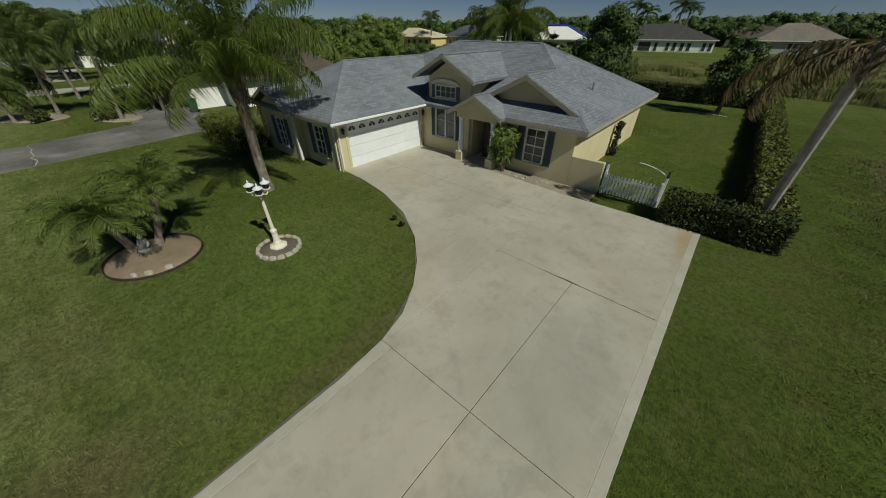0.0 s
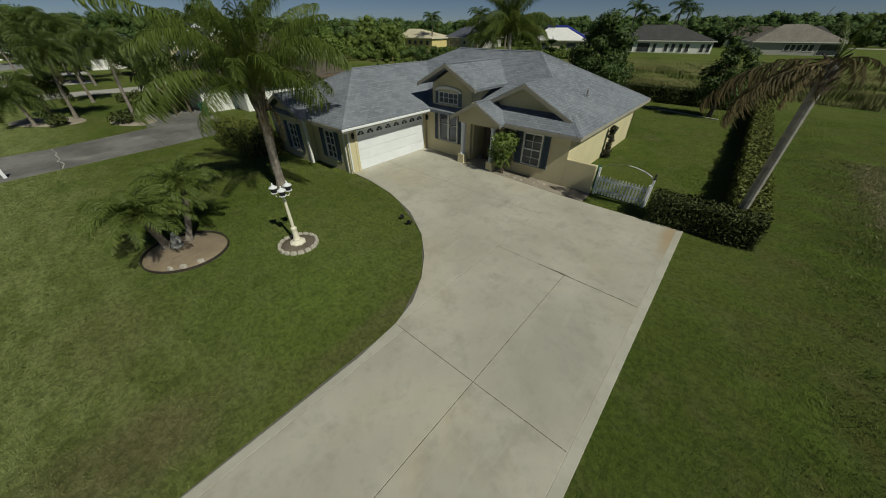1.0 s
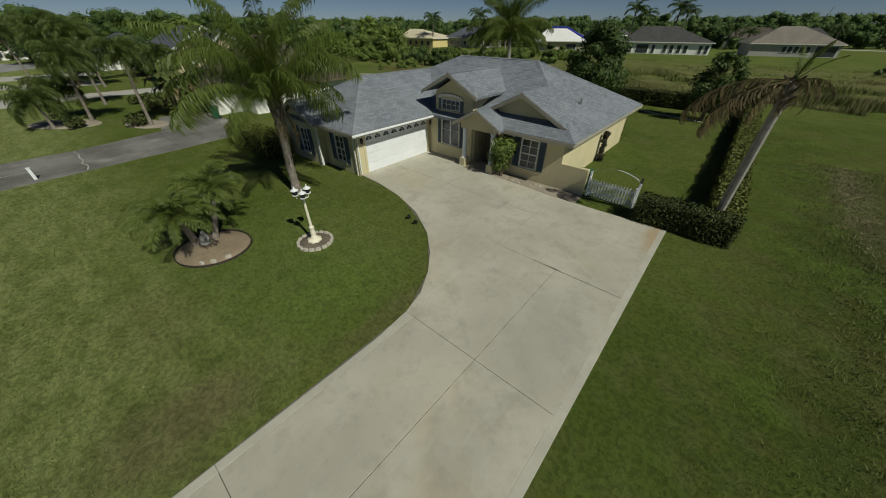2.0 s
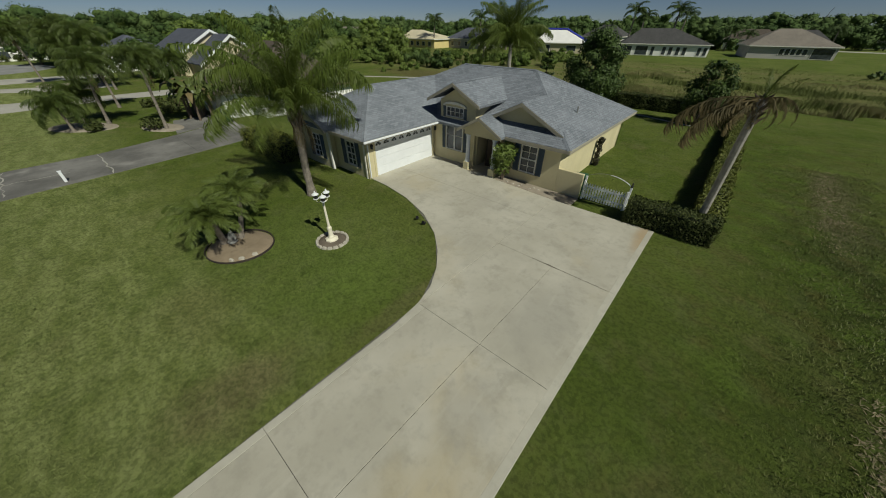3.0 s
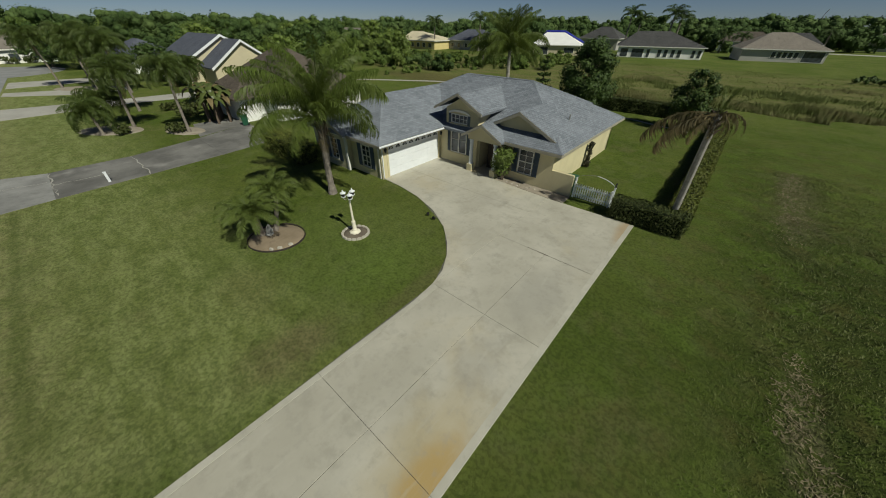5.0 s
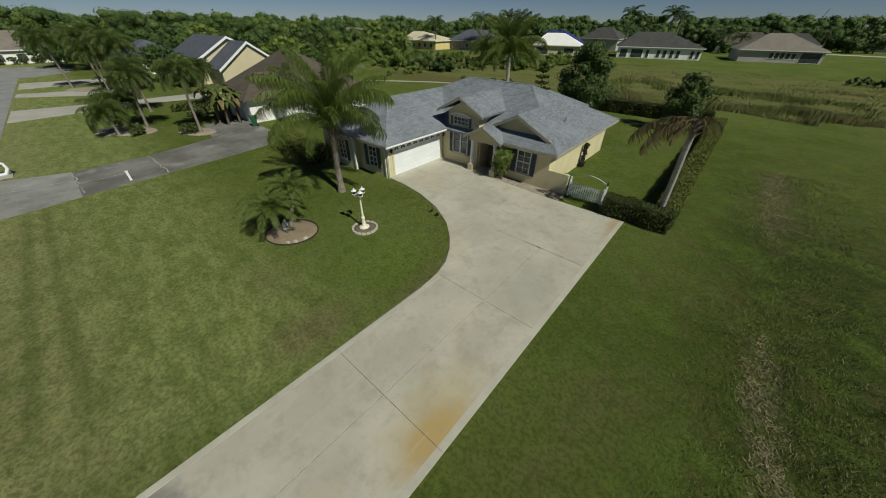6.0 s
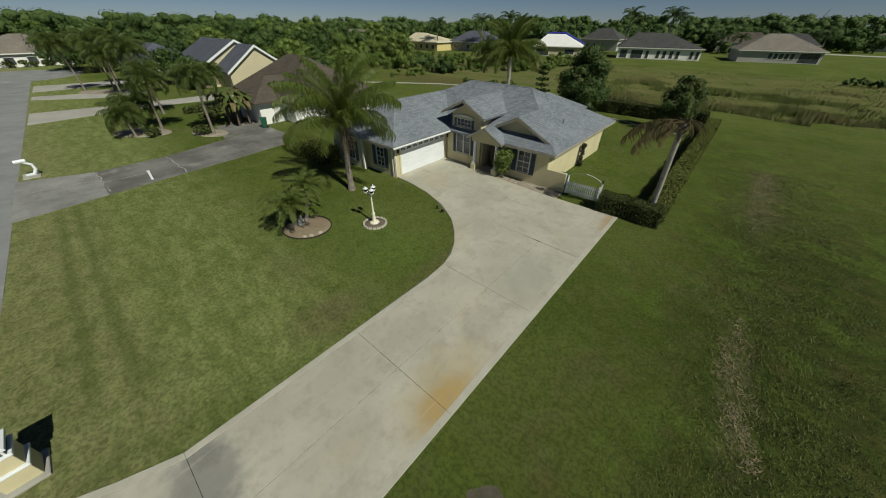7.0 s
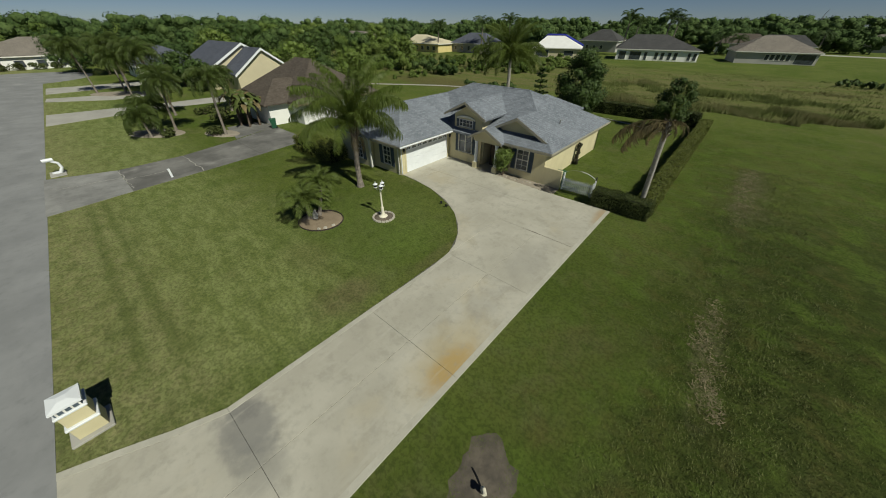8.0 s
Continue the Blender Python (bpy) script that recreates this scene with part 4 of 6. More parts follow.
# Ridge and hip caps.
for a, b in (((-7.7, 16.42, RIDGE), (-13.5, 16.42, RIDGE)), ((-7.7, 16.42, RIDGE), (XG, YG, ZG)), ((XG, YG, ZG), (XG, 11.3, ZG)), ((-2.35, 10.54, E_Z), (-3.04, 11.3, fz(11.3))), ((-7.7, 16.42, RIDGE), (-2.35, 22.3, E_Z)), ((-13.5, 16.42, RIDGE), (-15.1, YW, ZW)), ((-15.1, YW, ZW), (-15.1, 8.6, ZW)), ((-15.1, 8.6, ZW), (-11.05, 4.75, E_Z)), ((-9.85, 10.5, 4.77), (-9.85, 15.8, 4.77)), ((-7.6, 10.15, 3.3), (-7.6, 12.5, 3.3)), ((-16.5, 4.5, 3.43), (-16.5, 6.8, 3.43))):
    a, b = Vector(a), Vector(b)
    d = (b - a).normalized()
    s = d.cross(Vector((0, 0, 1))).normalized() * 0.12
    drop = Vector((0, 0, -0.045))
    up = Vector((0, 0, 0.022))
    caps = Geo()
    caps.face([a + up, b + up, b + s + drop + up, a + s + drop + up], [(0, 0), ((b - a).length, 0), ((b - a).length, 0.13), (0, 0.13)])
    caps.face([b + up, a + up, a - s + drop + up, b - s + drop + up], [((b - a).length, 0), (0, 0), (0, 0.13), ((b - a).length, 0.13)])
    hp("ridge_cap", caps, ROOF)


# ---- plants ----
def frond_mesh(name, length, rise, droop, leaflets, leaf, width, hang, seed, spread=1.0, ruffle=0.3, sweep=0.3):
    """A feather palm frond along +x: a tapering, arching midrib with drooping leaflets on both sides."""
    rng = np.random.default_rng(seed)
    g = Geo()
    n = 12
    pts, p = [], Vector((0, 0, 0))
    for k in range(n + 1):
        s = k / n
        a = radians(rise - droop * s ** 1.3)
        pts.append(p.copy())
        p += Vector((math.cos(a), 0, math.sin(a))) * length / n
    g.tube(pts, [0.035 * (1 - 0.85 * k / n) for k in range(n + 1)], 4)
    for j in range(leaflets):
        s = 0.12 + 0.88 * (j + rng.random() * 0.6) / leaflets
        i = min(n - 1, int(s * n))
        base = pts[i].lerp(pts[i + 1], s * n - i)
        d = (pts[i + 1] - pts[i]).normalized()
        size = leaf * (0.35 + 1.0 * math.sin(math.pi * min(1, 0.12 + 0.86 * s)) ** 0.7) * (0.75 + 0.5 * rng.random())
        for side in (-1, 1):
            out = Vector((0, side * spread, 0)) + d * (sweep + 0.5 * s + 0.3 * rng.random()) + Vector((0, 0, 0.35 - ruffle * rng.random()))
            out.normalize()
            h = hang * (0.6 + 0.7 * rng.random())
            one = base + out * size * 0.38 + Vector((0, 0, -0.05 * h * size))
            two = base + out * size * (0.72 - 0.12 * h) + Vector((0, 0, -0.33 * h * size))
            tip = base + out * size * (0.95 - 0.36 * h) + Vector((0, 0, -0.82 * h * size))
            w = (d + Vector((0, 0, rng.normal() * 0.4))) * width * 0.5
            m = len(g.v)
            g.v += [tuple(base), tuple(one - w), tuple(two - w * 0.8), tuple(tip), tuple(two + w * 0.8), tuple(one + w)]
            g.f += [(m, m + 1, m + 5), (m + 1, m + 2, m + 4, m + 5), (m + 2, m + 3, m + 4)]
    return g.mesh(name)


def palm_trunk(pts, r0, r1, rings=0.12, flare=1.5, ridge=1.0):
    """A ringed trunk that bulges at its foot, through points of its axis."""
    pts = [Vector(p) for p in pts]
    axis, radii = [], []
    total = sum((b - a).length for a, b in zip(pts, pts[1:]))
    n = max(8, int(total / rings))
    for k in range(n + 1):
        s = k / n * (len(pts) - 1)
        i = min(len(pts) - 2, int(s))
        axis.append(pts[i].lerp(pts[i + 1], s - i))
        t = k / n
        r = r0 + (r1 - r0) * t + r0 * (flare - 1) * max(0, 1 - t * 7)
        radii.append(r * (1 + 0.06 * ridge if k % 2 else 1 - 0.05 * ridge))
    return Geo().tube(axis, radii, 10)


def palm(name, at, trunk_pts, r0, r1, fronds, meshes, material, label, group="", seed=1, skirt=0, dead=None, turn=0.0, shaft=None, azimuths=None, bark=None):
    """A palm: trunk, and a crown of fronds, each a part. fronds: rows of (count, tilt, scale)."""
    rng = random.Random(seed)
    p = thing(name, at, label, "palm", group, turn)
    part("trunk", palm_trunk(trunk_pts, r0, r1, ridge=0.3 if bark else 0.5), bark or BARK, p, "grey ringed trunk")
    top = Vector(trunk_pts[-1])
    if shaft:
        part("crownshaft", Geo().tube([top - Vector((0, 0, 0.1)), top + Vector((0, 0, shaft))], [r1 * 1.15, r1 * 0.8], 8), QUEEN, p, "smooth green crownshaft")
        top = top + Vector((0, 0, shaft))
    a = rng.random() * 360
    for count, tilt, scale, *own in fronds:
        for k in range(count):
            az = a + 360 * k / count + rng.uniform(-14, 14)
            if azimuths:
                az = azimuths[0] + (azimuths[1] - azimuths[0]) * (k + rng.random()) / count
            pool = own[0] if own else meshes
            me = pool[rng.randrange(len(pool))]
            if not me.materials:
                me.materials.append(material)
            f = new("frond", me)
            f.parent = p
            sc = scale * rng.uniform(0.88, 1.1)
            f.matrix_basis = Matrix.Translation(top + Vector((0, 0, rng.uniform(-0.12, 0.1)))) @ pose(0, 0, 0, rng.uniform(-15, 15), -tilt + rng.uniform(-8, 8), az) @ Matrix.Diagonal((sc, sc, sc, 1))
        a += 37
    for k in range(skirt):
        me = dead[k % len(dead)]
        if not me.materials:
            me.materials.append(DRY)
        f = new("dead_frond", me)
        f.parent = p
        f.matrix_basis = Matrix.Translation(top - Vector((0, 0, 0.15))) @ pose(0, 0, 0, 0, rng.uniform(20, 50), 360 * k / skirt + rng.uniform(-20, 20))
        tagged(f, "withered brown hanging frond")
    return p


def leaf_cloud(g, rng, centres, radii, count, size, flat=0.8, shell=(0.55, 0.5), slim=0.62):
    """Leaves on the shells of a set of lobes, so that the outline is uneven and gaps stay."""
    centres, radii = np.asarray(centres, float), np.asarray(radii, float)
    which = rng.choice(len(centres), count, p=radii ** 2 / np.sum(radii ** 2))
    d = rng.normal(size=(count, 3))
    d /= np.linalg.norm(d, axis=1)[:, None]
    r = radii[which] * (shell[0] + shell[1] * rng.random(count) ** 0.6)
    pos = centres[which] + d * r[:, None] * np.array([1, 1, flat])
    nrm = d + np.array([0, 0, 0.35]) + rng.normal(size=(count, 3)) * 0.5
    nrm /= np.linalg.norm(nrm, axis=1)[:, None]
    s = size * (0.7 + 0.7 * rng.random(count))
    g.leaves(pos, nrm, s, s * slim, rng)


def lump(g, x, y, z, r, rng):
    """An uneven inner mass of foliage."""
    i = len(g.v)
    rings = ((0.35, -0.8), (0.8, -0.45), (1.0, 0.0), (0.93, 0.4), (0.68, 0.72), (0.25, 0.93))
    n = 9
    for s, u in rings:
        for k in range(n):
            q = r * rng.uniform(0.82, 1.12)
            g.v.append((x + q * s * math.cos(math.tau * k / n + u), y + q * s * math.sin(math.tau * k / n + u), z + q * u * 0.9))
    for j in range(len(rings) - 1):
        g.f += [(i + j * n + k, i + j * n + (k + 1) % n, i + j * n + n + (k + 1) % n, i + j * n + n + k) for k in range(n)]
    g.f.append(tuple(i + (len(rings) - 1) * n + k for k in range(n)))


def tree(name, at, height, spread, seed, label, material=TREE, leaves=2600, size=0.3, trunk=0.16, clear=0.25, lobes=16, group="", dense=0.45):
    """A broadleaf tree: tapered trunk, limbs and a crown of lobes of leaves."""
    rng = np.random.default_rng(seed)
    t = thing(name, at, label, "tree", group)
    fork = Vector((0.05, 0, height * clear))
    part("trunk", Geo().tube([(0, 0, -0.05), (0.03, 0.02, height * clear * 0.5), fork, (0.1, 0.05, height * 0.6)], [trunk * 1.3, trunk, trunk * 0.85, trunk * 0.4], 8), OLD_BARK, t)
    centres, radii = [], []
    for k in range(lobes):
        u = (k + 0.5) / lobes
        zz = height * (clear + 0.12 + (0.90 - clear - 0.12) * u)
        rr = spread * 0.62 * math.sin(math.pi * (0.18 + 0.74 * u)) * (0.55 + 0.6 * rng.random())
        az = k * 2.4 + rng.random()
        c = Vector((rr * math.cos(az), rr * math.sin(az), zz))
        centres.append(c)
        radii.append(spread * (0.26 + 0.16 * rng.random()) * (1.15 - 0.5 * u))
        part("limb", Geo().tube([fork + Vector((0, 0, height * 0.3 * u)), fork.lerp(c, 0.6) + Vector((0, 0, 0.1)), c], [trunk * 0.4, trunk * 0.22, trunk * 0.08], 5), OLD_BARK, t)
    g = Geo()
    for k in range(4):
        lump(g, 0.05, 0, height * (clear + 0.22 + 0.17 * k), spread * dense * (0.5 - 0.07 * k), rng)
    for c, r in zip(centres, radii):
        lump(g, c.x, c.y, c.z, r * dense, rng)
    leaf_cloud(g, rng, [tuple(c) for c in centres], radii, leaves, size)
    part("crown", g, material, t, smooth=True)
    return t


def hedge(name, x0, x1, y0, y1, z1, material, label, seed, density=220, size=0.11, z0=0.0, wob=0.09):
    """A clipped hedge: leaves on its faces round a core coloured dark for the shade inside."""
    rng = np.random.default_rng(seed)
    h = thing(name, ((x0 + x1) / 2, (y0 + y1) / 2, 0), label, "hedge")
    hx, hy = (x1 - x0) / 2, (y1 - y0) / 2
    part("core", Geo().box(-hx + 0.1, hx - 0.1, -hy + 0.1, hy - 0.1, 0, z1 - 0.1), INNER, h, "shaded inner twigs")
    pos, nrm = [], []
    faces = (((1, 0, 0), hy * 2 * z1), ((-1, 0, 0), hy * 2 * z1), ((0, 1, 0), hx * 2 * z1), ((0, -1, 0), hx * 2 * z1), ((0, 0, 1), hx * hy * 4))
    for d, area in faces:
        n = int(area * density)
        u = rng.random((n, 3)) * 2 - 1
        p = np.stack([u[:, 0] * hx, u[:, 1] * hy, (u[:, 2] + 1) / 2 * z1], 1)
        for ax in range(3):
            if d[ax]:
                p[:, ax] = (hx, hy)[ax] * d[ax] if ax < 2 else z1
        bulge = np.sin(p[:, 0] * 3.1 + seed) * np.sin(p[:, 1] * 2.7) * wob * 0.6 + rng.normal(size=n) * wob * 0.55
        p += np.array(d) * bulge[:, None]
        q = np.array(d) + rng.normal(size=(n, 3)) * 0.6
        pos.append(p)
        nrm.append(q / np.linalg.norm(q, axis=1)[:, None])
    pos, nrm = np.concatenate(pos), np.concatenate(nrm)
    s = size * (0.7 + 0.6 * rng.random(len(pos)))
    part("leaves", Geo().leaves(pos, nrm, s, s * 0.6, rng), material, h)
    return h


def shrub(name, at, radius, height, seed, label, material=HEDGE, leaves=700, size=0.12, group="", upright=False, slim=0.62):
    rng = np.random.default_rng(seed)
    s = thing(name, at, label, "shrub", group)
    centres = [(rng.normal() * radius * 0.35, rng.normal() * radius * 0.35, height * (0.3 + 0.5 * rng.random())) for _ in range(8)]
    if upright:
        centres = [(0.04 * math.sin(2 * k), 0.05 * math.cos(3 * k), height * (k + 0.6) / 8) for k in range(8)]
    g = Geo()
    leaf_cloud(g, rng, centres, [min(radius, height * 0.6) * (0.5 + 0.25 * rng.random()) for _ in range(8)], leaves, size, slim=slim)
    part("leaves", g, material, s)
    st = Geo()
    for c in centres:
        st.tube([(c[0] * 0.2, c[1] * 0.2, -0.03), (c[0] * 0.6, c[1] * 0.6, c[2] * 0.6), c], [0.025, 0.018, 0.008], 5)
    part("stem_cluster", st, OLD_BARK, s)
    return s


QUEEN_UP = [frond_mesh("upright_frond", 4.2, 84, 72, 115, 0.62, 0.032, 1.05, s, 0.6, 0.5) for s in (21, 22, 23)]
QUEEN_FRONDS = [frond_mesh("queen_frond", 4.1, 62, 96, 115, 0.64, 0.032, 1.15, s, 0.6, 0.5) for s in (1, 2, 3)]
FAR_FRONDS = [frond_mesh("far_frond", 3.0, 54, 118, 46, 0.62, 0.055, 1.2, s) for s in (4, 5, 25)]
DATE_FRONDS = [frond_mesh("date_frond", 1.65, 64, 100, 62, 0.30, 0.024, 0.45, s, 0.8, 0.5) for s in (6, 7, 26)]
DRY_FRONDS = [frond_mesh("dry_frond", 2.7, 24, 80, 60, 0.42, 0.042, 1.45, s, 0.3, 0.9, 0.35) for s in (8, 9)]
BARE_FRONDS = [frond_mesh("bare_frond", 1.7, 16, 135, 34, 0.2, 0.034, 1.4, s, 0.25, 0.5) for s in (14, 15)]
GREEN_SPEARS = [frond_mesh("green_spear", 1.7, 84, 40, 40, 0.34, 0.028, 0.5, s, 0.5, 0.4, 0.7) for s in (27, 28)]
DEAD_FRONDS = [frond_mesh("dead_frond", 1.9, -20, 60, 30, 0.35, 0.04, 1.1, s, 0.4) for s in (10, 11)]
ROYAL_FRONDS = [frond_mesh("royal_frond", 3.4, 50, 112, 34, 0.55, 0.085, 0.8, s) for s in (12, 13)]

queen = palm("queen_palm", (-12.45, 2.0, 0), [(0, 0, 0), (-0.08, 0.04, 1.4), (-0.05, 0.1, 2.8), (0.02, 0.17, 4.15)], 0.185, 0.18, [(6, 6, 1.05, QUEEN_UP), (8, -14, 1.1, QUEEN_UP), (8, -2, 1.08), (8, -14, 1.08), (5, -26, 0.95)], QUEEN_FRONDS, QUEEN, "tall queen palm with drooping green fronds on the lawn", seed=3, skirt=3, dead=DEAD_FRONDS)
# The stubs of old leaf bases round the head of the trunk.
for k in range(22):
    a = radians(137.5 * k)
    z = 3.35 + 0.045 * k
    c, s = math.cos(a), math.sin(a)
    o = part("leaf_base", Geo().tube([(c * 0.17, s * 0.17 + 0.15, z), (c * 0.25, s * 0.25 + 0.15, z + 0.22), (c * 0.33, s * 0.33 + 0.15, z + 0.5)], [0.07, 0.055, 0.02], 5), OLD_BARK, queen)

HUB = Vector((-0.12, -1.1, 5.55))
leaner = palm("leaning_palm", (3.62, 11.3, 0), [(0, 0, 0), (-0.03, -0.24, 1.2), (-0.06, -0.5, 2.5), (-0.1, -0.82, 3.9), (-0.12, -1.02, 4.95), tuple(HUB)], 0.145, 0.125, [], DRY_FRONDS, DRY, "half-dead leaning palm with brown drooping fronds beside the hedge", seed=5, bark=PALE_BARK)


def leaner_fronds(name, pool, material, rows, label):
    for k, (az, tilt, sc) in enumerate(rows):
        o = part(name, pool[k % len(pool)], material, leaner, label)
        o.matrix_basis = Matrix.Translation(HUB) @ pose(0, 0, 0, 0, -tilt, az) @ Matrix.Diagonal((sc, sc, sc, 1))


leaner_fronds("frond", DRY_FRONDS, DRY, ((188, -20, 1.05), (204, -34, 0.95), (172, -32, 0.85), (226, -44, 0.55), (150, -38, 0.6)), "golden-brown withered frond")
leaner_fronds("bare_frond", BARE_FRONDS, DRY, ((352, 6, 0.85), (26, -6, 0.8), (330, -22, 0.7), (60, -16, 0.75), (108, 0, 0.7), (300, 10, 0.6)), "bare grey-brown drooping frond")
leaner_fronds("hanging_frond", DEAD_FRONDS, DRY, ((20, -46, 0.5), (110, -54, 0.5), (200, -52, 0.5)), "dead frond hanging against the trunk")
leaner_fronds("spear", GREEN_SPEARS, QUEEN, ((20, 2, 0.62), (110, -10, 0.6), (300, -8, 0.66), (350, -26, 0.6)), "young green frond")
for k in range(20):
    a = radians(137.5 * k)
    p = Vector((-0.11, -0.98, 4.75)).lerp(HUB, k / 20)
    d = Vector((math.cos(a), math.sin(a), 0))
    o = part("leaf_base", Geo().tube([p + d * 0.08, p + d * 0.17 + Vector((0, 0, 0.16)), p + d * 0.28 + Vector((0, 0, 0.26))], [0.055, 0.045, 0.015], 5), OLD_BARK, leaner)

palm("date_palm", (-10.95, -2.85, 0.05), [(0, 0, 0), (0.18, -0.06, 0.45), (0.4, -0.14, 0.95), (0.6, -0.22, 1.45)], 0.12, 0.11, [(6, 20, 0.8), (9, 4, 0.9), (10, -14, 0.95), (9, -36, 0.9), (4, -58, 0.7)], DATE_FRONDS, DATE, "bushy date palm with arching fronds in an oval bed", seed=7)
palm("date_palm", (-10.85, -2.25, 0.05), [(0, 0, 0), (-0.02, 0.2, 0.55), (-0.08, 0.4, 1.15), (-0.15, 0.55, 1.75)], 0.10, 0.09, [(6, 24, 0.85), (8, 6, 0.92), (8, -16, 0.88), (6, -44, 0.72)], DATE_FRONDS, DATE, "slanting date palm with a bare trunk in an oval bed", seed=8)

hedge("hedge", 0.95, 4.3, 10.05, 11.0, 1.05, HEDGE, "clipped dark green hedge beside the driveway", 21, 620, 0.085)
hedge("side_hedge", 3.35, 4.3, 11.05, 37.0, 1.02, YELLOW_HEDGE, "long clipped yellow-green hedge along the side garden", 22, 520, 0.105)
hedge("back_hedge", -13.5, 3.1, 37.0, 38.2, 1.4, HEDGE, "long dark hedge across the back garden", 23, 170, 0.15)
hedge("neighbour_hedge", -23.6, -17.9, 3.0, 4.6, 1.25, YELLOW_HEDGE, "rounded green hedge between two gardens", 24, 330, 0.11, wob=0.2)
shrub("shrub", (-5.9, 10.5, 0), 0.8, 2.25, 31, "leafy green shrub growing beside the porch column", LIGHT_TREE, 2400, 0.27, slim=0.17)
shrub("shrub", (-2.64, 16.6, 0), 0.3, 1.75, 32, "narrow dark brown climber against the side wall", DARK_TWIGS, 1800, 0.09, upright=True)
tree("oak_tree", (-8.9, 31.0, 0), 7.8, 3.2, 41, "dense dark evergreen tree behind the house", TREE, 14000, 0.2, lobes=30, clear=0.04, dense=0.5)
tree("young_tree", (0.6, 33.0, 0), 5.6, 2.3, 42, "sparse young tree beside the back hedge", TREE, 5000, 0.18, clear=0.16, dense=0.4)


# ---- things in the garden ----
def lamp_post(at):
    """A cream post on an eight-sided foot with three capped lanterns on curled arms."""
    p = thing("lamp_post", at, "cream metal lamp post with three lanterns on curled arms", "lamp post")
    part("foot", Geo().lathe([(0.27, 0), (0.27, 0.05), (0.2, 0.09), (0.12, 0.12)], 8), LAMP_CREAM, p)
    part("lower_post", Geo().lathe([(0.12, 0.1), (0.13, 0.16), (0.1, 0.22), (0.085, 0.5), (0.1, 0.54), (0.1, 0.6), (0.065, 0.64)], 12), LAMP_CREAM, p)
    part("upper_post", Geo().lathe([(0.055, 0.62), (0.048, 1.2), (0.042, 1.84), (0.06, 1.86), (0.06, 1.92), (0.02, 1.98), (0.012, 2.06)], 12), LAMP_CREAM, p)
    for k in range(3):
        a = radians(100 + 120 * k)
        c, s = math.cos(a), math.sin(a)
        arm = Geo().tube([(c * r, s * r, z) for r, z in ((0.04, 1.84), (0.1, 1.77), (0.17, 1.73), (0.23, 1.77), (0.24, 1.86))], 0.018, 6)
        arm_ob = part("arm", arm, LAMP_CREAM, p)
        lan = thing("lantern")
        lan.parent = p
        lan.matrix_basis = pose(c * 0.24, s * 0.24, 1.86)
        part("dish", Geo().lathe([(0.03, 0), (0.11, 0.03), (0.11, 0.05)], 12), WHITE, lan)
        part("lantern_glass", Geo().lathe([(0.075, 0.05), (0.095, 0.12), (0.085, 0.2)], 12), BLACK, lan, "dark smoked lantern glass")
        part("lantern_cap", Geo().lathe([(0.13, 0.2), (0.135, 0.22), (0.06, 0.27), (0.02, 0.3), (0.025, 0.33), (0.008, 0.37)], 12), WHITE, lan, "white lantern cap with finial")
    return p


def ring_bed(name, at, rx, ry, turn, soil, label):
    """A round bed of soil, slightly mounded."""
    g = Geo()
    n = 32
    rings = [(1.0, 0.0), (0.97, 0.03), (0.6, 0.05), (0.0001, 0.06)]
    for s, z in rings:
        g.v += [(rx * s * math.cos(math.tau * k / n), ry * s * math.sin(math.tau * k / n), z) for k in range(n)]
    for j in range(3):
        g.f += [(j * n + k, j * n + (k + 1) % n, (j + 1) * n + (k + 1) % n, (j + 1) * n + k) for k in range(n)]
    b = thing(name, at, label, "flowerbed", turn=turn)
    part("soil", g, soil, b, smooth=True)
    return b


def rough_stone(sx, sy, sz, seed):
    rng = random.Random(seed)
    g = Geo()
    for z, s in ((0, 1), (0.6, 0.97), (1, 0.75)):
        g.v += [(sx * s * x * rng.uniform(0.88, 1.08), sy * s * y * rng.uniform(0.88, 1.08), sz * z) for x, y in ((-1, -0.7), (-0.6, -1), (0.6, -1), (1, -0.7), (1, 0.7), (0.6, 1), (-0.6, 1), (-1, 0.7))]
    for j in range(2):
        g.f += [(j * 8 + k, j * 8 + (k + 1) % 8, j * 8 + 8 + (k + 1) % 8, j * 8 + 8 + k) for k in range(8)]
    g.f.append(tuple(16 + k for k in range(8)))
    return g.mesh("edging_stone")


STONES = [rough_stone(0.105, 0.062, 0.11, s) for s in (1, 2, 3)]
lamp_bed = ring_bed("lamp_bed", (-7.78, 0.22, 0), 0.6, 0.6, 0, MULCH, "small round bed ringed with pale stones under a lamp post")
for k in range(17):
    a = math.tau * k / 17
    s = part("edging_stone", STONES[k % 3], STONE, lamp_bed)
    s.matrix_basis = pose(0.62 * math.cos(a), 0.62 * math.sin(a), -0.01, 0, 0, math.degrees(a) + 90)
lamp_post((-7.84, 0.24, 0.05))

palm_bed = ring_bed("palm_bed", (-10.28, -2.5, 0), 1.28, 1.16, 25, SOIL, "oval bed of bare brown soil with dark edging")
g = Geo()
n = 40
for r, z in ((1.0, 0.0), (1.0, 0.08), (1.025, 0.08), (1.025, 0.0)):
    g.v += [(1.3 * r * math.cos(math.tau * k / n), 1.18 * r * math.sin(math.tau * k / n), z) for k in range(n)]
for j in range(4):
    g.f += [(j * n + k, ((j + 1) % 4) * n + k, ((j + 1) % 4) * n + (k + 1) % n, j * n + (k + 1) % n) for k in range(n)]
part("edging_strip", g, EDGING, palm_bed, "dark flexible edging strip")
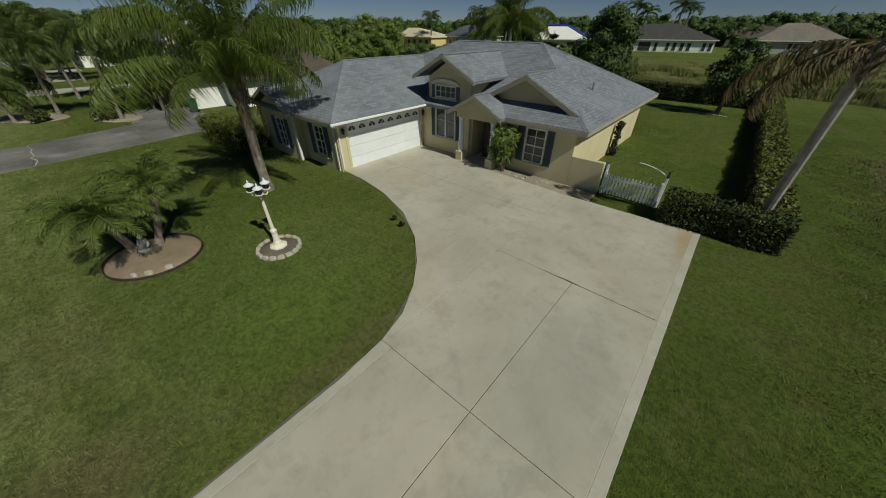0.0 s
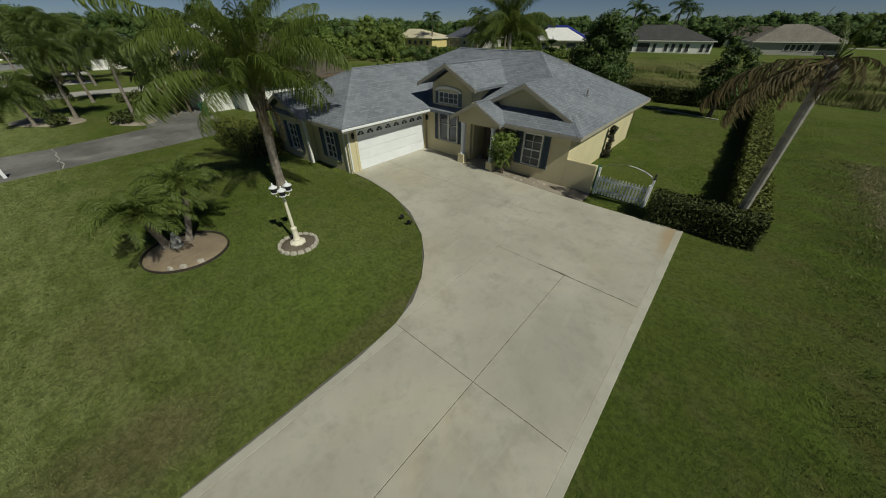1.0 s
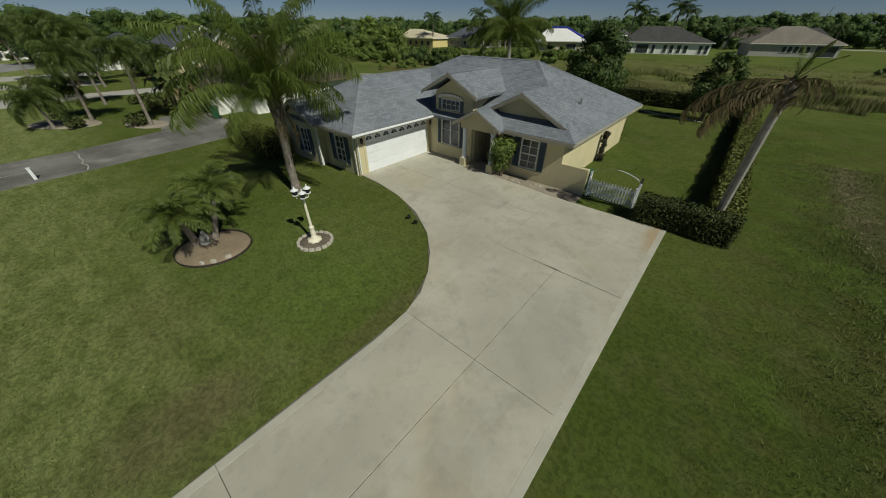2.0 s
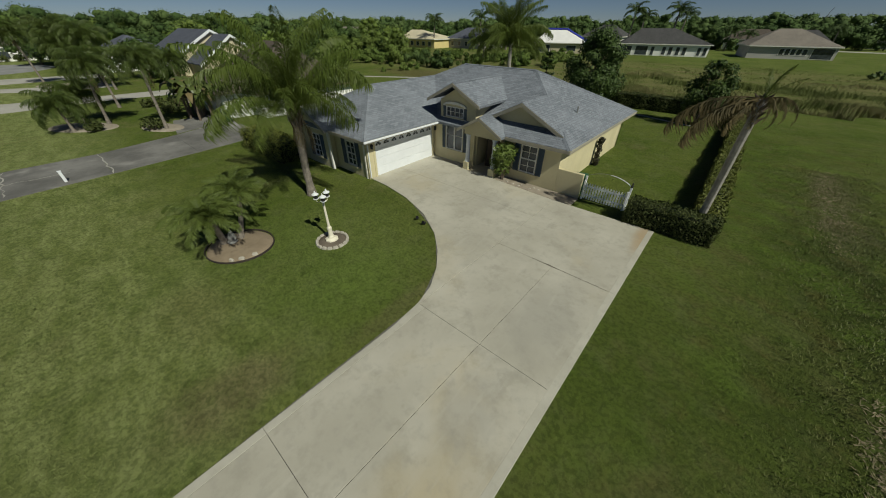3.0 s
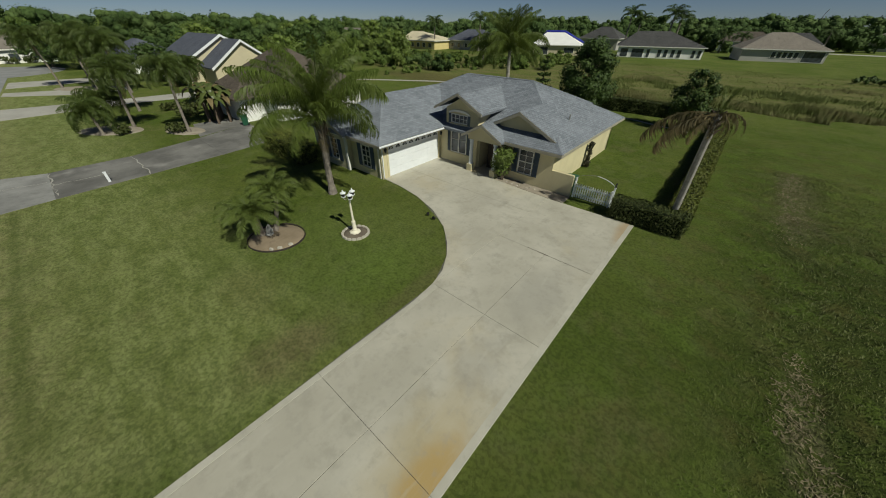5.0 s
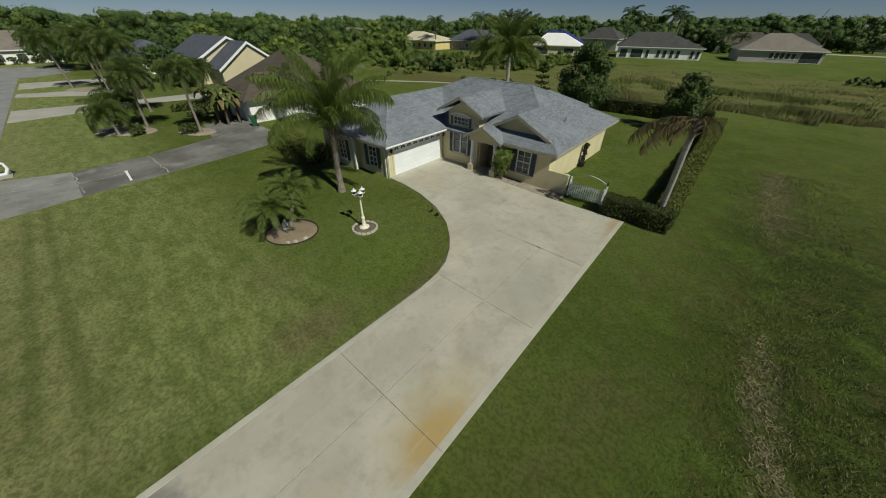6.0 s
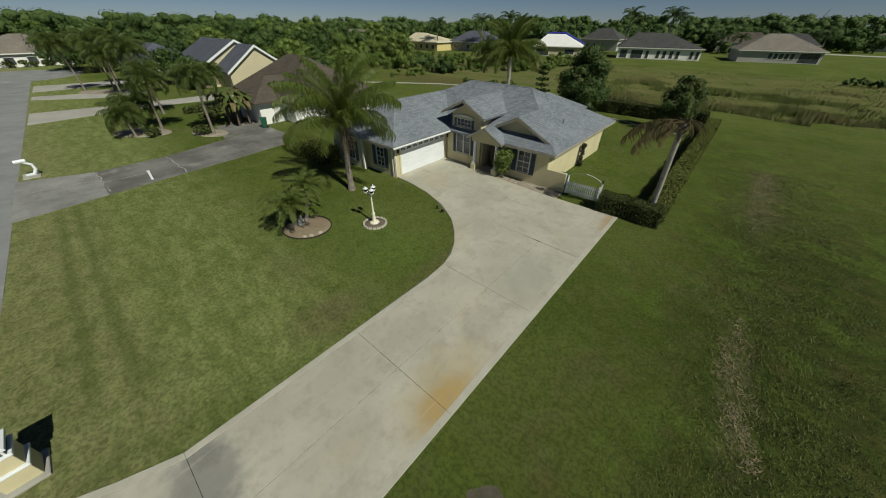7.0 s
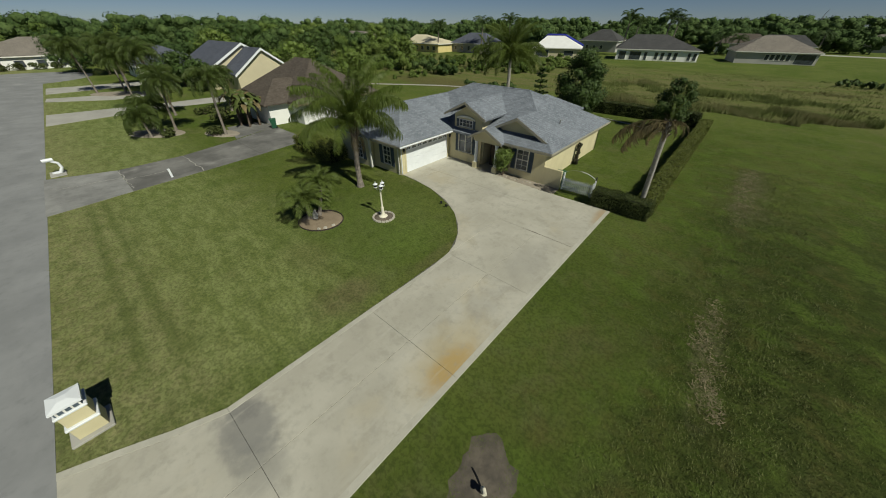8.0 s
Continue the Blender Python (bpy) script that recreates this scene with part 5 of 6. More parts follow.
for k, (x, y) in enumerate(((0.5, -0.95), (0.78, -0.74), (1.06, -0.36))):
    s = part("edging_stone", STONES[k % 3], STONE, palm_bed)
    s.matrix_basis = pose(x, y, 0.02, 0, 0, 20 * k)

# A small statue as one plain form.
g = Geo().lathe([(0.15, 0), (0.16, 0.06), (0.13, 0.09)], 10)
g.tube([(0.02, 0, 0.08), (-0.02, 0.01, 0.2), (0.01, 0.03, 0.33), (0.04, 0.03, 0.4)], [0.11, 0.115, 0.085, 0.04], 10)
g.tube([(0.06, 0.03, 0.38), (0.09, 0.03, 0.43), (0.1, 0.03, 0.5)], [0.035, 0.065, 0.03], 8)
g.tube([(-0.02, 0.1, 0.3), (0.08, 0.12, 0.2), (0.14, 0.06, 0.13)], [0.03, 0.035, 0.03], 6)
g.v = [(1.2 * x, 1.2 * y, 1.2 * z) for x, y, z in g.v]
solid("statue", g, GREY_STONE, "small weathered grey cast-stone statue in a palm bed", "statue", at=(-10.72, -2.62, 0.05), smooth=True)


def picket_fence(x0, x1, y):
    f = thing("picket_fence", ((x0 + x1) / 2, y, 0), "low white picket fence gate beside the house wall", "fence")
    h = (x1 - x0) / 2
    for x in (-h, h):
        part("post", Geo().box(x - 0.045, x + 0.045, -0.045, 0.045, -0.02, 1.0), WHITE, f, bevel=0.01)
    for z in (0.22, 0.68):
        part("rail", Geo().box(-h + 0.046, h - 0.046, 0.005, 0.045, z, z + 0.08), WHITE, f)
    me = Geo()
    me.v = [(-0.035, -0.015, 0.05), (0.035, -0.015, 0.05), (0.035, -0.015, 0.85), (0, -0.015, 0.93), (-0.035, -0.015, 0.85), (-0.035, 0.004, 0.05), (0.035, 0.004, 0.05), (0.035, 0.004, 0.85), (0, 0.004, 0.93), (-0.035, 0.004, 0.85)]
    me.f = [(0, 1, 2, 3, 4), (9, 8, 7, 6, 5), (0, 5, 6, 1), (1, 6, 7, 2), (2, 7, 8, 3), (3, 8, 9, 4), (4, 9, 5, 0)]
    me = me.mesh("picket")
    n = 15
    for k in range(n):
        o = part("picket", me, WHITE, f)
        o.location = (-h + 0.12 + (2 * h - 0.24) * k / (n - 1), 0, 0)
    return f


picket_fence(-1.42, 0.62, 11.2)
arch = thing("garden_arch", (-0.35, 11.32, 0), "thin white metal arch over the garden gate", "arch")
part("post", Geo().box(0.98, 1.07, -0.045, 0.045, -0.02, 1.2), WHITE, arch, bevel=0.01)
span = [(1.02 - 2.12 * k / 14, 0, 1.2 + 0.34 * math.sin(math.pi * k / 14) ** 0.7) for k in range(15)]
part("arm", Geo().tube(span[:8], [0.024] * 4 + [0.018] * 4, 6), WHITE, arch)
part("rusty_arm", Geo().tube(span[7:], 0.011, 6), METAL, arch, "dull grey far half of the arch")
part("side_post", Geo().box(-1.14, -1.06, -0.04, 0.04, -0.02, 1.21), WHITE, arch)
part("finial", Geo().lathe([(0.05, 0), (0.065, 0.07), (0.02, 0.11), (0.05, 0.18), (0.01, 0.26)], 8, (1.025, 0, 1.2)), BLACK, arch, "dark ornament on the post")
g = Geo()
edge = [(-12.0, 35.6), (-8.0, 34.9), (-4.8, 34.1), (-1.5, 33.0), (1.4, 32.0)]
for (x0, y0), (x1, y1) in zip(edge, edge[1:]):
    g.prism([(x0, y0 - 0.09), (x1, y1 - 0.09), (x1, y1 + 0.09), (x0, y0 + 0.09)], -0.05, 0.06)
solid("garden_edging", g, PALE_CONCRETE, "pale concrete edging strip on the back lawn", "edging", kind="structure")


def wheelie_bin(at, turn, label):
    b = thing("rubbish_bin", at, label, "bin", turn=turn)
    g = Geo()
    for z, s in ((0.06, 0.22), (0.95, 0.29)):
        g.v += [(-s, -s, z), (s, -s, z), (s, s * 1.1, z), (-s, s * 1.1, z)]
    g.f += [(3, 2, 1, 0), (4, 5, 6, 7), (0, 1, 5, 4), (1, 2, 6, 5), (2, 3, 7, 6), (3, 0, 4, 7)]
    part("body", g, GREEN_BIN, b, bevel=0.015)
    part("lid", Geo().box(-0.32, 0.32, -0.34, 0.36, 0.95, 1.03), GREEN_BIN, b, bevel=0.02)
    for x in (-0.24, 0.24):
        part("wheel", Geo().tube([(x - 0.025, 0.26, 0.1), (x + 0.025, 0.26, 0.1)], 0.1, 12), BLACK, b)
    return b


wheelie_bin((-1.85, 11.75, 0), 15, "dark green wheeled bin behind the low wall")
wheelie_bin((-32.2, 5.0, 0), -20, "green wheeled bin against a white garage wall")

for k, (x, y) in enumerate(((-5.75, 3.72), (-6.3, 3.85))):
    s = thing("garden_spotlight", (x, y, 0), "small black garden spotlight at the lawn edge", "spotlight", "lights along the drive", turn=30 * k)
    part("spike", Geo().lathe([(0.012, -0.05), (0.018, 0.12)], 6), BLACK, s)
    part("head", Geo().tube([(0, 0.06, 0.1), (0, -0.1, 0.2)], [0.045, 0.075], 10), BLACK, s)


def stucco_mailbox():
    """A stepped stucco pillar with white ledges, a dark slot and a white cap."""
    m = thing("mailbox", (-4.75, -13.22, 0), "yellow stucco mailbox pillar with white ledges and cap", "mailbox")
    part("base_slab", Geo().box(-0.44, 0.46, -0.52, 0.4, -0.03, 0.07), PALE_CONCRETE, m, "pale concrete base slab", bevel=0.015)
    part("lower_block", Geo().box(-0.3, 0.32, -0.33, 0.3, 0.07, 0.56), STUCCO, m, bevel=0.01)
    part("ledge", Geo().box(-0.34, 0.37, -0.37, 0.34, 0.56, 0.63), WHITE, m, bevel=0.012)
    part("upper_block", Geo().box(-0.28, 0.29, -0.3, 0.28, 0.63, 1.08), STUCCO, m, bevel=0.01)
    part("ledge", Geo().box(-0.33, 0.34, -0.34, 0.33, 1.08, 1.15), WHITE, m, bevel=0.012)
    box = part("slot_box", Geo().box(-0.26, 0.27, -0.28, 0.26, 1.15, 1.32), SHUTTER, m, "dark metal letter box")
    for k in range(4):
        part("baluster", Geo().box(0.271, 0.285, -0.24 + 0.15 * k, -0.2 + 0.15 * k, 1.15, 1.32), TRIM, box)
    g = Geo().box(-0.34, 0.34, -0.33, 0.33, 1.32, 1.38)
    g.v += [(-0.34, -0.33, 1.38), (0.34, -0.33, 1.38), (0.34, 0.33, 1.38), (-0.34, 0.33, 1.38), (-0.1, -0.1, 1.44), (0.1, -0.1, 1.44), (0.1, 0.1, 1.44), (-0.1, 0.1, 1.44)]
    g.f += [(8, 9, 13, 12), (9, 10, 14, 13), (10, 11, 15, 14), (11, 8, 12, 15), (12, 13, 14, 15)]
    part("cap", g, WHITE, m, "white sloped cap")
    return m


stucco_mailbox()
nm = thing("mailbox", (-31.8, -12.1, 0), "white mailbox on a curled bracket by the street", "mailbox")
part("base_slab", Geo().box(-0.7, 0.7, -0.5, 0.4, -0.02, 0.06), PALE_CONCRETE, nm, bevel=0.015)
part("bracket", Geo().tube([(-0.1, -0.3, 0.06), (0.0, 0.15, 0.12), (0.0, 0.35, 0.45), (0.0, 0.3, 0.8), (0.0, 0.0, 0.98)], [0.12, 0.12, 0.1, 0.09, 0.08], 8), WHITE, nm, "thick white curled bracket", smooth=True)
part("letter_box", Geo().tube([(0, -0.42, 1.1), (0, 0.18, 1.1)], 0.13, 12), WHITE, nm)
pst = thing("marker_post", (-24.5, -6.5, 0), "short white marker post on the lawn edge", "post")
part("shaft", Geo().box(-0.07, 0.07, -0.07, 0.07, -0.05, 0.62), WHITE, pst, bevel=0.012)
part("cap", Geo().box(-0.09, 0.09, -0.09, 0.09, 0.62, 0.67), WHITE, pst, bevel=0.015)

# Bare dark patch with a pipe stub beside the drive.
g = Geo()
rng = random.Random(4)
n = 26
ring = [(1 + 0.28 * math.sin(3 * k * math.tau / n + 1) * rng.random() + rng.uniform(-0.1, 0.1)) for k in range(n)]
g.v = [(0.8 * r * math.cos(math.tau * k / n), 0.98 * r * math.sin(math.tau * k / n), 0.004) for k, r in enumerate(ring)] + [(0, 0, 0.022)]
g.f = [(k, (k + 1) % n, n) for k in range(n)]
solid("soil_patch", g, DARK_SOIL, "bare dark soil patch in the grass beside the driveway", "soil", kind="structure", at=(4.55, -6.75, 0))
u = thing("water_pipe", (4.72, -7.1, 0.01), "cream pipe stub with a dark valve in bare soil", "pipe", turn=35)
part("stub", Geo().tube([(0, 0, -0.05), (0, 0, 0.3), (0.02, -0.04, 0.36), (0.04, -0.16, 0.38)], 0.055, 10), LAMP_CREAM, u)
part("valve", Geo().lathe([(0.07, 0.1), (0.07, 0.16), (0.03, 0.2)], 8), BLACK, u)
part("hose", Geo().tube([(-0.25, 0.5, 0.03), (-0.12, 0.3, 0.05), (-0.03, 0.12, 0.04)], 0.018, 6), BLACK, u)

# Loose stones and a cut branch along the planting strip.
rng = random.Random(9)
for k in range(9):
    o = new("stone", STONES[k % 3])
    o.matrix_basis = pose(rng.uniform(-5.6, -2.2), rng.uniform(10.25, 10.7), 0.015, 0, 0, rng.uniform(0, 180)) @ Matrix.Diagonal((rng.uniform(0.35, 0.8), rng.uniform(0.4, 0.8), 0.45, 1))
    tagged(o, "pale loose stone along the house wall", "stone", "stones along the wall")


# ---- neighbouring houses ----
def hip_house(at, w, d, eave, rise, ridge, roof, wall, label, turn=0.0, holes=(), over=0.6, group="", cap=None, category="house", edge=None):
    """A far house with a hipped roof: walls, four slopes, fascia and openings. holes: (x0, x1, z0, z1, kind) on the front."""
    h = thing("neighbour_house", at, label, category, group, turn)
    hw, hd = w / 2, d / 2
    part("wall", Geo().box(-hw, hw, -hd, hd, -0.1, eave - 0.12), wall, h)
    a, b = hw + over, hd + over
    r0, r1 = ridge
    z1 = eave + rise
    c = [(-a, -b, eave), (a, -b, eave), (a, b, eave), (-a, b, eave)]
    p, q = (r0, 0, z1), (r1, 0, z1)
    for pts in ([c[0], c[1], q, p], [c[1], c[2], q], [c[2], c[3], p, q], [c[3], c[0], p]):
        part("roof_slope", Geo().slab(pts, 0.15), roof, h)
    part("fascia", Geo().box(-a - 0.02, a + 0.02, -b - 0.03, -b - 0.004, eave - 0.25, eave - 0.02).box(-a - 0.03, -a - 0.004, -b, b, eave - 0.25, eave - 0.02).box(a + 0.004, a + 0.03, -b, b, eave - 0.25, eave - 0.02), edge or TRIM, h)
    if cap:
        for s, e in ((p, q), (p, c[3]), (q, c[2])):
            part("ridge_strip", Geo().tube([Vector(s) + Vector((0, 0.2, 0.3)), Vector(e) + Vector((0, 0.2, 0.3))], 0.3, 5), cap, h, "blue covering along the roof ridge")
    for x0, x1, z0, z1, kind in holes:
        o = thing(kind)
        o.parent = h
        o.matrix_basis = pose((x0 + x1) / 2, -hd, z0)
        ww, hh = (x1 - x0) / 2, z1 - z0
        part("frame", Geo().box(-ww, -ww + 0.1, -0.08, 0, 0, hh).box(ww - 0.1, ww, -0.08, 0, 0, hh).box(-ww + 0.1, ww - 0.1, -0.08, 0, hh - 0.1, hh).box(-ww + 0.1, ww - 0.1, -0.08, 0, 0, 0.08), TRIM, o)
        part("pane", Geo().box(-ww + 0.1, ww - 0.1, -0.04, -0.01, 0.08, hh - 0.1), GLASS, o)
    return h


def row(x0, step, n, w, z0, z1, kind="window"):
    return [(x0 + k * step, x0 + k * step + w, z0, z1, kind) for k in range(n)]


CREAM_WALL = painted("cream_render", (0.56, 0.50, 0.35), 0.06, 0.5, 0.85)
WHITE_WALL = painted("white_render", (0.84, 0.84, 0.82), 0.04, 0.5, 0.85)
YELLOW_WALL = painted("yellow_render", (0.66, 0.55, 0.25), 0.06, 0.5, 0.85)
GREY_WALL = painted("grey_render", (0.43, 0.42, 0.40), 0.06, 0.5, 0.85)

# The next house along the street, brown-roofed, with a white garage front.
n1 = hip_house((-38.1, 13.2, 0), 14.0, 10.2, 2.35, 3.65, (-1.9, 1.9), BROWN_ROOF, WHITE_WALL, "brown-roofed neighbour house with a white garage block", holes=[(-6.5, -5.4, 0.9, 2.0, "window")], edge=OLD_BARK)
part("garage_wall", Geo().box(-1.4, 4.7, -7.8, -5.1, -0.1, 2.2), WHITE_WALL, n1, "white garage wall")
for pts in ([(-2.0, -8.4, 2.3), (5.3, -8.4, 2.3), (1.9, -5.2, 4.3), (1.4, -5.2, 4.3)], [(5.3, -8.4, 2.3), (5.3, -3.0, 2.3), (1.9, -3.0, 4.3), (1.9, -5.2, 4.3)], [(-2.0, -8.4, 2.3), (1.4, -5.2, 4.3), (1.4, -3.0, 4.3), (-2.0, -3.0, 2.3)]):
    part("garage_slope", Geo().slab(pts, 0.14), BROWN_ROOF, n1)


def gabled_wing(parent, x_face, x_back, yc, half, eave, peak, wall, roof):
    """A wing whose gable faces +x."""
    body = Geo()
    out = [(yc - half + 0.4, 0), (yc + half - 0.4, 0), (yc + half - 0.4, eave + 0.1), (yc, peak - 0.15), (yc - half + 0.4, eave + 0.1)]
    n = 5
    body.v = [(x_face - 0.4, y, z) for y, z in out] + [(x_back, y, z) for y, z in out]
    body.f = [tuple(range(n)), tuple(reversed(range(n, 2 * n)))] + [(k, k + n, (k + 1) % n + n, (k + 1) % n) for k in range(n)]
    part("wing_wall", body, wall, parent)
    for s in (1, -1):
        part("roof_slope", Geo().slab([(x_face, yc, peak), (x_face, yc + s * half, eave), (x_back, yc + s * half, eave), (x_back, yc, peak)], 0.15), roof, parent)
        part("rake_board", Geo().slab([(x_face + 0.05, yc, peak + 0.03), (x_face + 0.05, yc + s * half, eave + 0.03), (x_face + 0.004, yc + s * half, eave + 0.03), (x_face + 0.004, yc, peak + 0.03)], 0.36), WHITE, parent)


n2 = thing("neighbour_house", (-58, 16, 0), "cream house with slate-grey roof and white-trimmed double gable", "house")
gabled_wing(n2, 0.0, -12.0, 0.6, 5.2, 2.6, 6.2, CREAM_WALL, SLATE_ROOF)
gabled_wing(n2, -6.0, -22.0, 0.0, 7.4, 2.6, 6.75, CREAM_WALL, SLATE_ROOF)
hip_house((-93, 10, 0), 13, 12, 2.6, 3.0, (-2, 2), SLATE_ROOF, WHITE_WALL, "white house with a slate-grey hipped roof", holes=row(-5.5, 3.0, 4, 1.4, 0.8, 2.1))
hip_house((-136.5, -11.0, 0), 20, 13, 2.9, 3.7, (2.0, 6.8), TAN_ROOF, WHITE_WALL, "white house with a broad tan roof at the street end", 90, row(-9, 3.8, 5, 1.8, 0.5, 2.1))
for k in range(7):
    shrub("shrub", (-128.5, -18.5 + 3.2 * k, 0), 1.5, 1.6, 140 + k, "clipped dark shrub in front of a far house", HEDGE, 300, 0.4, "shrubs at the street end")
# Houses beyond the wet ground.
hip_house((-22.2, 129.5, 0), 23, 13, 3.1, 3.8, (-7.0, 2.0), CHAR_ROOF, WHITE_WALL, "long white house with a charcoal roof and dark porch doors", 16, holes=[(-10.8, -8.6, 0.1, 2.5, "glass_door"), (-7.6, -4.2, 0.1, 2.5, "glass_door"), (-3.4, -2.4, 0.1, 2.4, "glass_door"), *row(-0.4, 1.7, 2, 1.1, 0.3, 2.4), *row(3.2, 1.7, 2, 1.1, 0.3, 2.4), *row(8.6, 1.5, 2, 1.0, 0.3, 2.4)])
hip_house((6.9, 142.0, 0), 19, 13, 3.1, 3.9, (-3.2, 1.6), TAN_ROOF, GREY_WALL, "grey house with a brown roof and dark screened porch", 14, holes=[*row(-2.6, 1.25, 5, 1.1, 0.9, 2.5), (4.4, 9.0, 0.1, 2.7, "screen_porch")])
hip_house((-51.0, 118.0, 0), 15, 12, 2.9, 3.3, (-4.5, 1.5), WHITE_ROOF, CREAM_WALL, "house with a bright white roof edged in blue", 20, holes=[(-7.0, -2.6, 0.1, 2.3, "glass_door"), (2.4, 5.6, 0.6, 2.2, "window")], cap=BLUE_TRIM)
hip_house((-49, 158, 0), 15, 12, 4.0, 3.8, (-2, 2), CHAR_ROOF, GREY_WALL, "grey-roofed house half hidden behind trees", holes=row(-5, 3, 3, 1.2, 1.0, 2.4))
hip_house((-102.5, 106.5, 0), 18, 12, 3.0, 2.8, (-9.0, -3.0), CREAM_ROOF, YELLOW_WALL, "yellow house with a cream roof among trees", holes=row(-7, 3.2, 5, 1.6, 0.7, 2.2))
hip_house((-85.5, 116, 0), 17, 13, 3.2, 3.4, (-4.0, 4.0), SLATE_ROOF, GREY_WALL, "grey house with a slate roof", holes=row(-7, 3.4, 5, 1.4, 0.8, 2.3))
hip_house((-147, 102, 0), 26, 14, 4.0, 2.6, (-6, 6), TAN_ROOF, CREAM_WALL, "tan-roofed house seen over bushes", holes=row(-9, 4, 5, 1.6, 1.0, 2.6))
hip_house((47, 236, 0), 24, 14, 3.2, 3.2, (-7, 7), TAN_ROOF, GREY_WALL, "brown-roofed house by the far street", holes=row(-7, 3.2, 5, 1.8, 0.8, 2.4))
hip_house((9, 178, 0), 18, 13, 3.4, 3.2, (-5, 5), CHAR_ROOF, GREY_WALL, "dark-roofed house behind the far street", holes=row(-7, 3.2, 5, 1.8, 0.8, 2.4))
hip_house((-3, 190, 0), 16, 13, 3.4, 3.2, (-4, 4), BROWN_ROOF, WHITE_WALL, "small brown-roofed house behind the far street", holes=row(-6, 3.2, 4, 1.6, 0.8, 2.4))

# ---- neighbouring gardens ----
for at, rx, ry, turn in (((-39.6, -4.2, 0), 3.0, 1.6, 35), ((-34.4, 0.4, 0), 2.2, 1.2, 20), ((-71.5, -2.0, 0), 5.0, 2.4, 40)):
    ring_bed("neighbour_bed", at, rx, ry, turn, SAND, "pale mulched bed round palms in a neighbour lawn")
NP = [(-33.6, 0.5, 5.0, 1), (-39.4, -2.5, 4.6, 2), (-44.8, 5.2, 4.2, 3), (-75.2, -4.6, 6.2, 4), (-72.0, -1.4, 6.6, 5), (-69.0, 1.0, 6.2, 6), (-62.5, 1.5, 5.8, 7), (-41.8, -3.9, 2.2, 8), (-38.2, -4.9, 1.9, 9), (-47.5, -0.5, 4.6, 10), (-81, 0.5, 5.6, 11), (-66, -1.5, 5.0, 12)]
for x, y, h, s in NP:
    r = random.Random(s)
    lx, ly = r.uniform(-0.8, 0.5), r.uniform(-0.5, 0.5)
    palm("palm", (x, y, 0), [(0, 0, 0), (lx * 0.3, ly * 0.3, h * 0.5), (lx, ly, h)], 0.12, 0.09, [(6, 25, 0.72 + 0.3 * (x < -60)), (10, 5, 0.72 + 0.3 * (x < -60)), (9, -22, 0.72 + 0.3 * (x < -60)), (7, -48, 0.75)], FAR_FRONDS, GARDEN_PALM, "feather palm with a slanting trunk in a neighbour garden" if h > 3 else "low bushy palm in a mulched bed", "neighbour palms", s + 50, 2 if h > 3 else 0, DEAD_FRONDS)
for k, (x, y, r, h) in enumerate(((-33.9, -0.4, 1.0, 1.15), (-37.0, -3.6, 0.9, 0.8), (-40.5, 2.5, 1.4, 1.0), (-43.0, 3.5, 1.4, 1.1), (-45.5, 2.0, 1.5, 1.0))):
    shrub("shrub", (x, y, 0), r, h, 70 + k, "rounded dark green shrub in a neighbour bed", HEDGE, 500, 0.2, "neighbour shrubs")
# A clump of broad-leaved plants beside the neighbour's garage.
for k in range(10):
    rng = np.random.default_rng(90 + k)
    b = thing("banana_plant", (-34.7 - 0.75 * (k % 6), (4.5 if k < 6 else 3.4) + 0.4 * math.sin(k * 2.1), 0), "broad-leaved banana plant with torn leaves beside a garage", "plant", "banana clump")
    hgt = 1.9 + 0.4 * (k % 3)
    part("stem", Geo().tube([(0, 0, -0.05), (0.05, 0, hgt * 0.5), (0, 0.05, hgt)], [0.12, 0.1, 0.07], 7), OLD_BARK, b)
    for j in range(8):
        a = math.tau * j / 8 + k
        c, s = math.cos(a), math.sin(a)
        g = Geo()
        pts = [(0.0, hgt - 0.2), (0.35, hgt + 0.45), (0.8, hgt + 0.6), (1.25, hgt + 0.35), (1.5, hgt - 0.15)]
        for (r0, z0), (r1, z1), w0, w1 in zip(pts, pts[1:], (0.03, 0.22, 0.28, 0.2), (0.22, 0.28, 0.2, 0.02)):
            g.face([(c * r0 - s * w0, s * r0 + c * w0, z0 - 0.05), (c * r1 - s * w1, s * r1 + c * w1, z1 - 0.05), (c * r1, s * r1, z1), (c * r0, s * r0, z0)])
            g.face([(c * r0, s * r0, z0), (c * r1, s * r1, z1), (c * r1 + s * w1, s * r1 - c * w1, z1 - 0.05), (c * r0 + s * w0, s * r0 - c * w0, z0 - 0.05)])
        part("leaf", g, BANANA if j % 4 else DRY, b)

# Royal and queen palms farther off.
palm("tall_palm", (-20.0, 33.5, 0), [(0, 0, 0), (0.1, 0, 3.0), (0.0, 0, 5.8)], 0.26, 0.2, [(8, 2, 1.2, QUEEN_UP), (10, -8, 1.3, QUEEN_UP), (12, -14, 1.3), (12, -30, 1.25), (8, -46, 1.05)], QUEEN_FRONDS, QUEEN, "tall palm behind the house with a full crown", seed=61, bark=PALE_BARK)
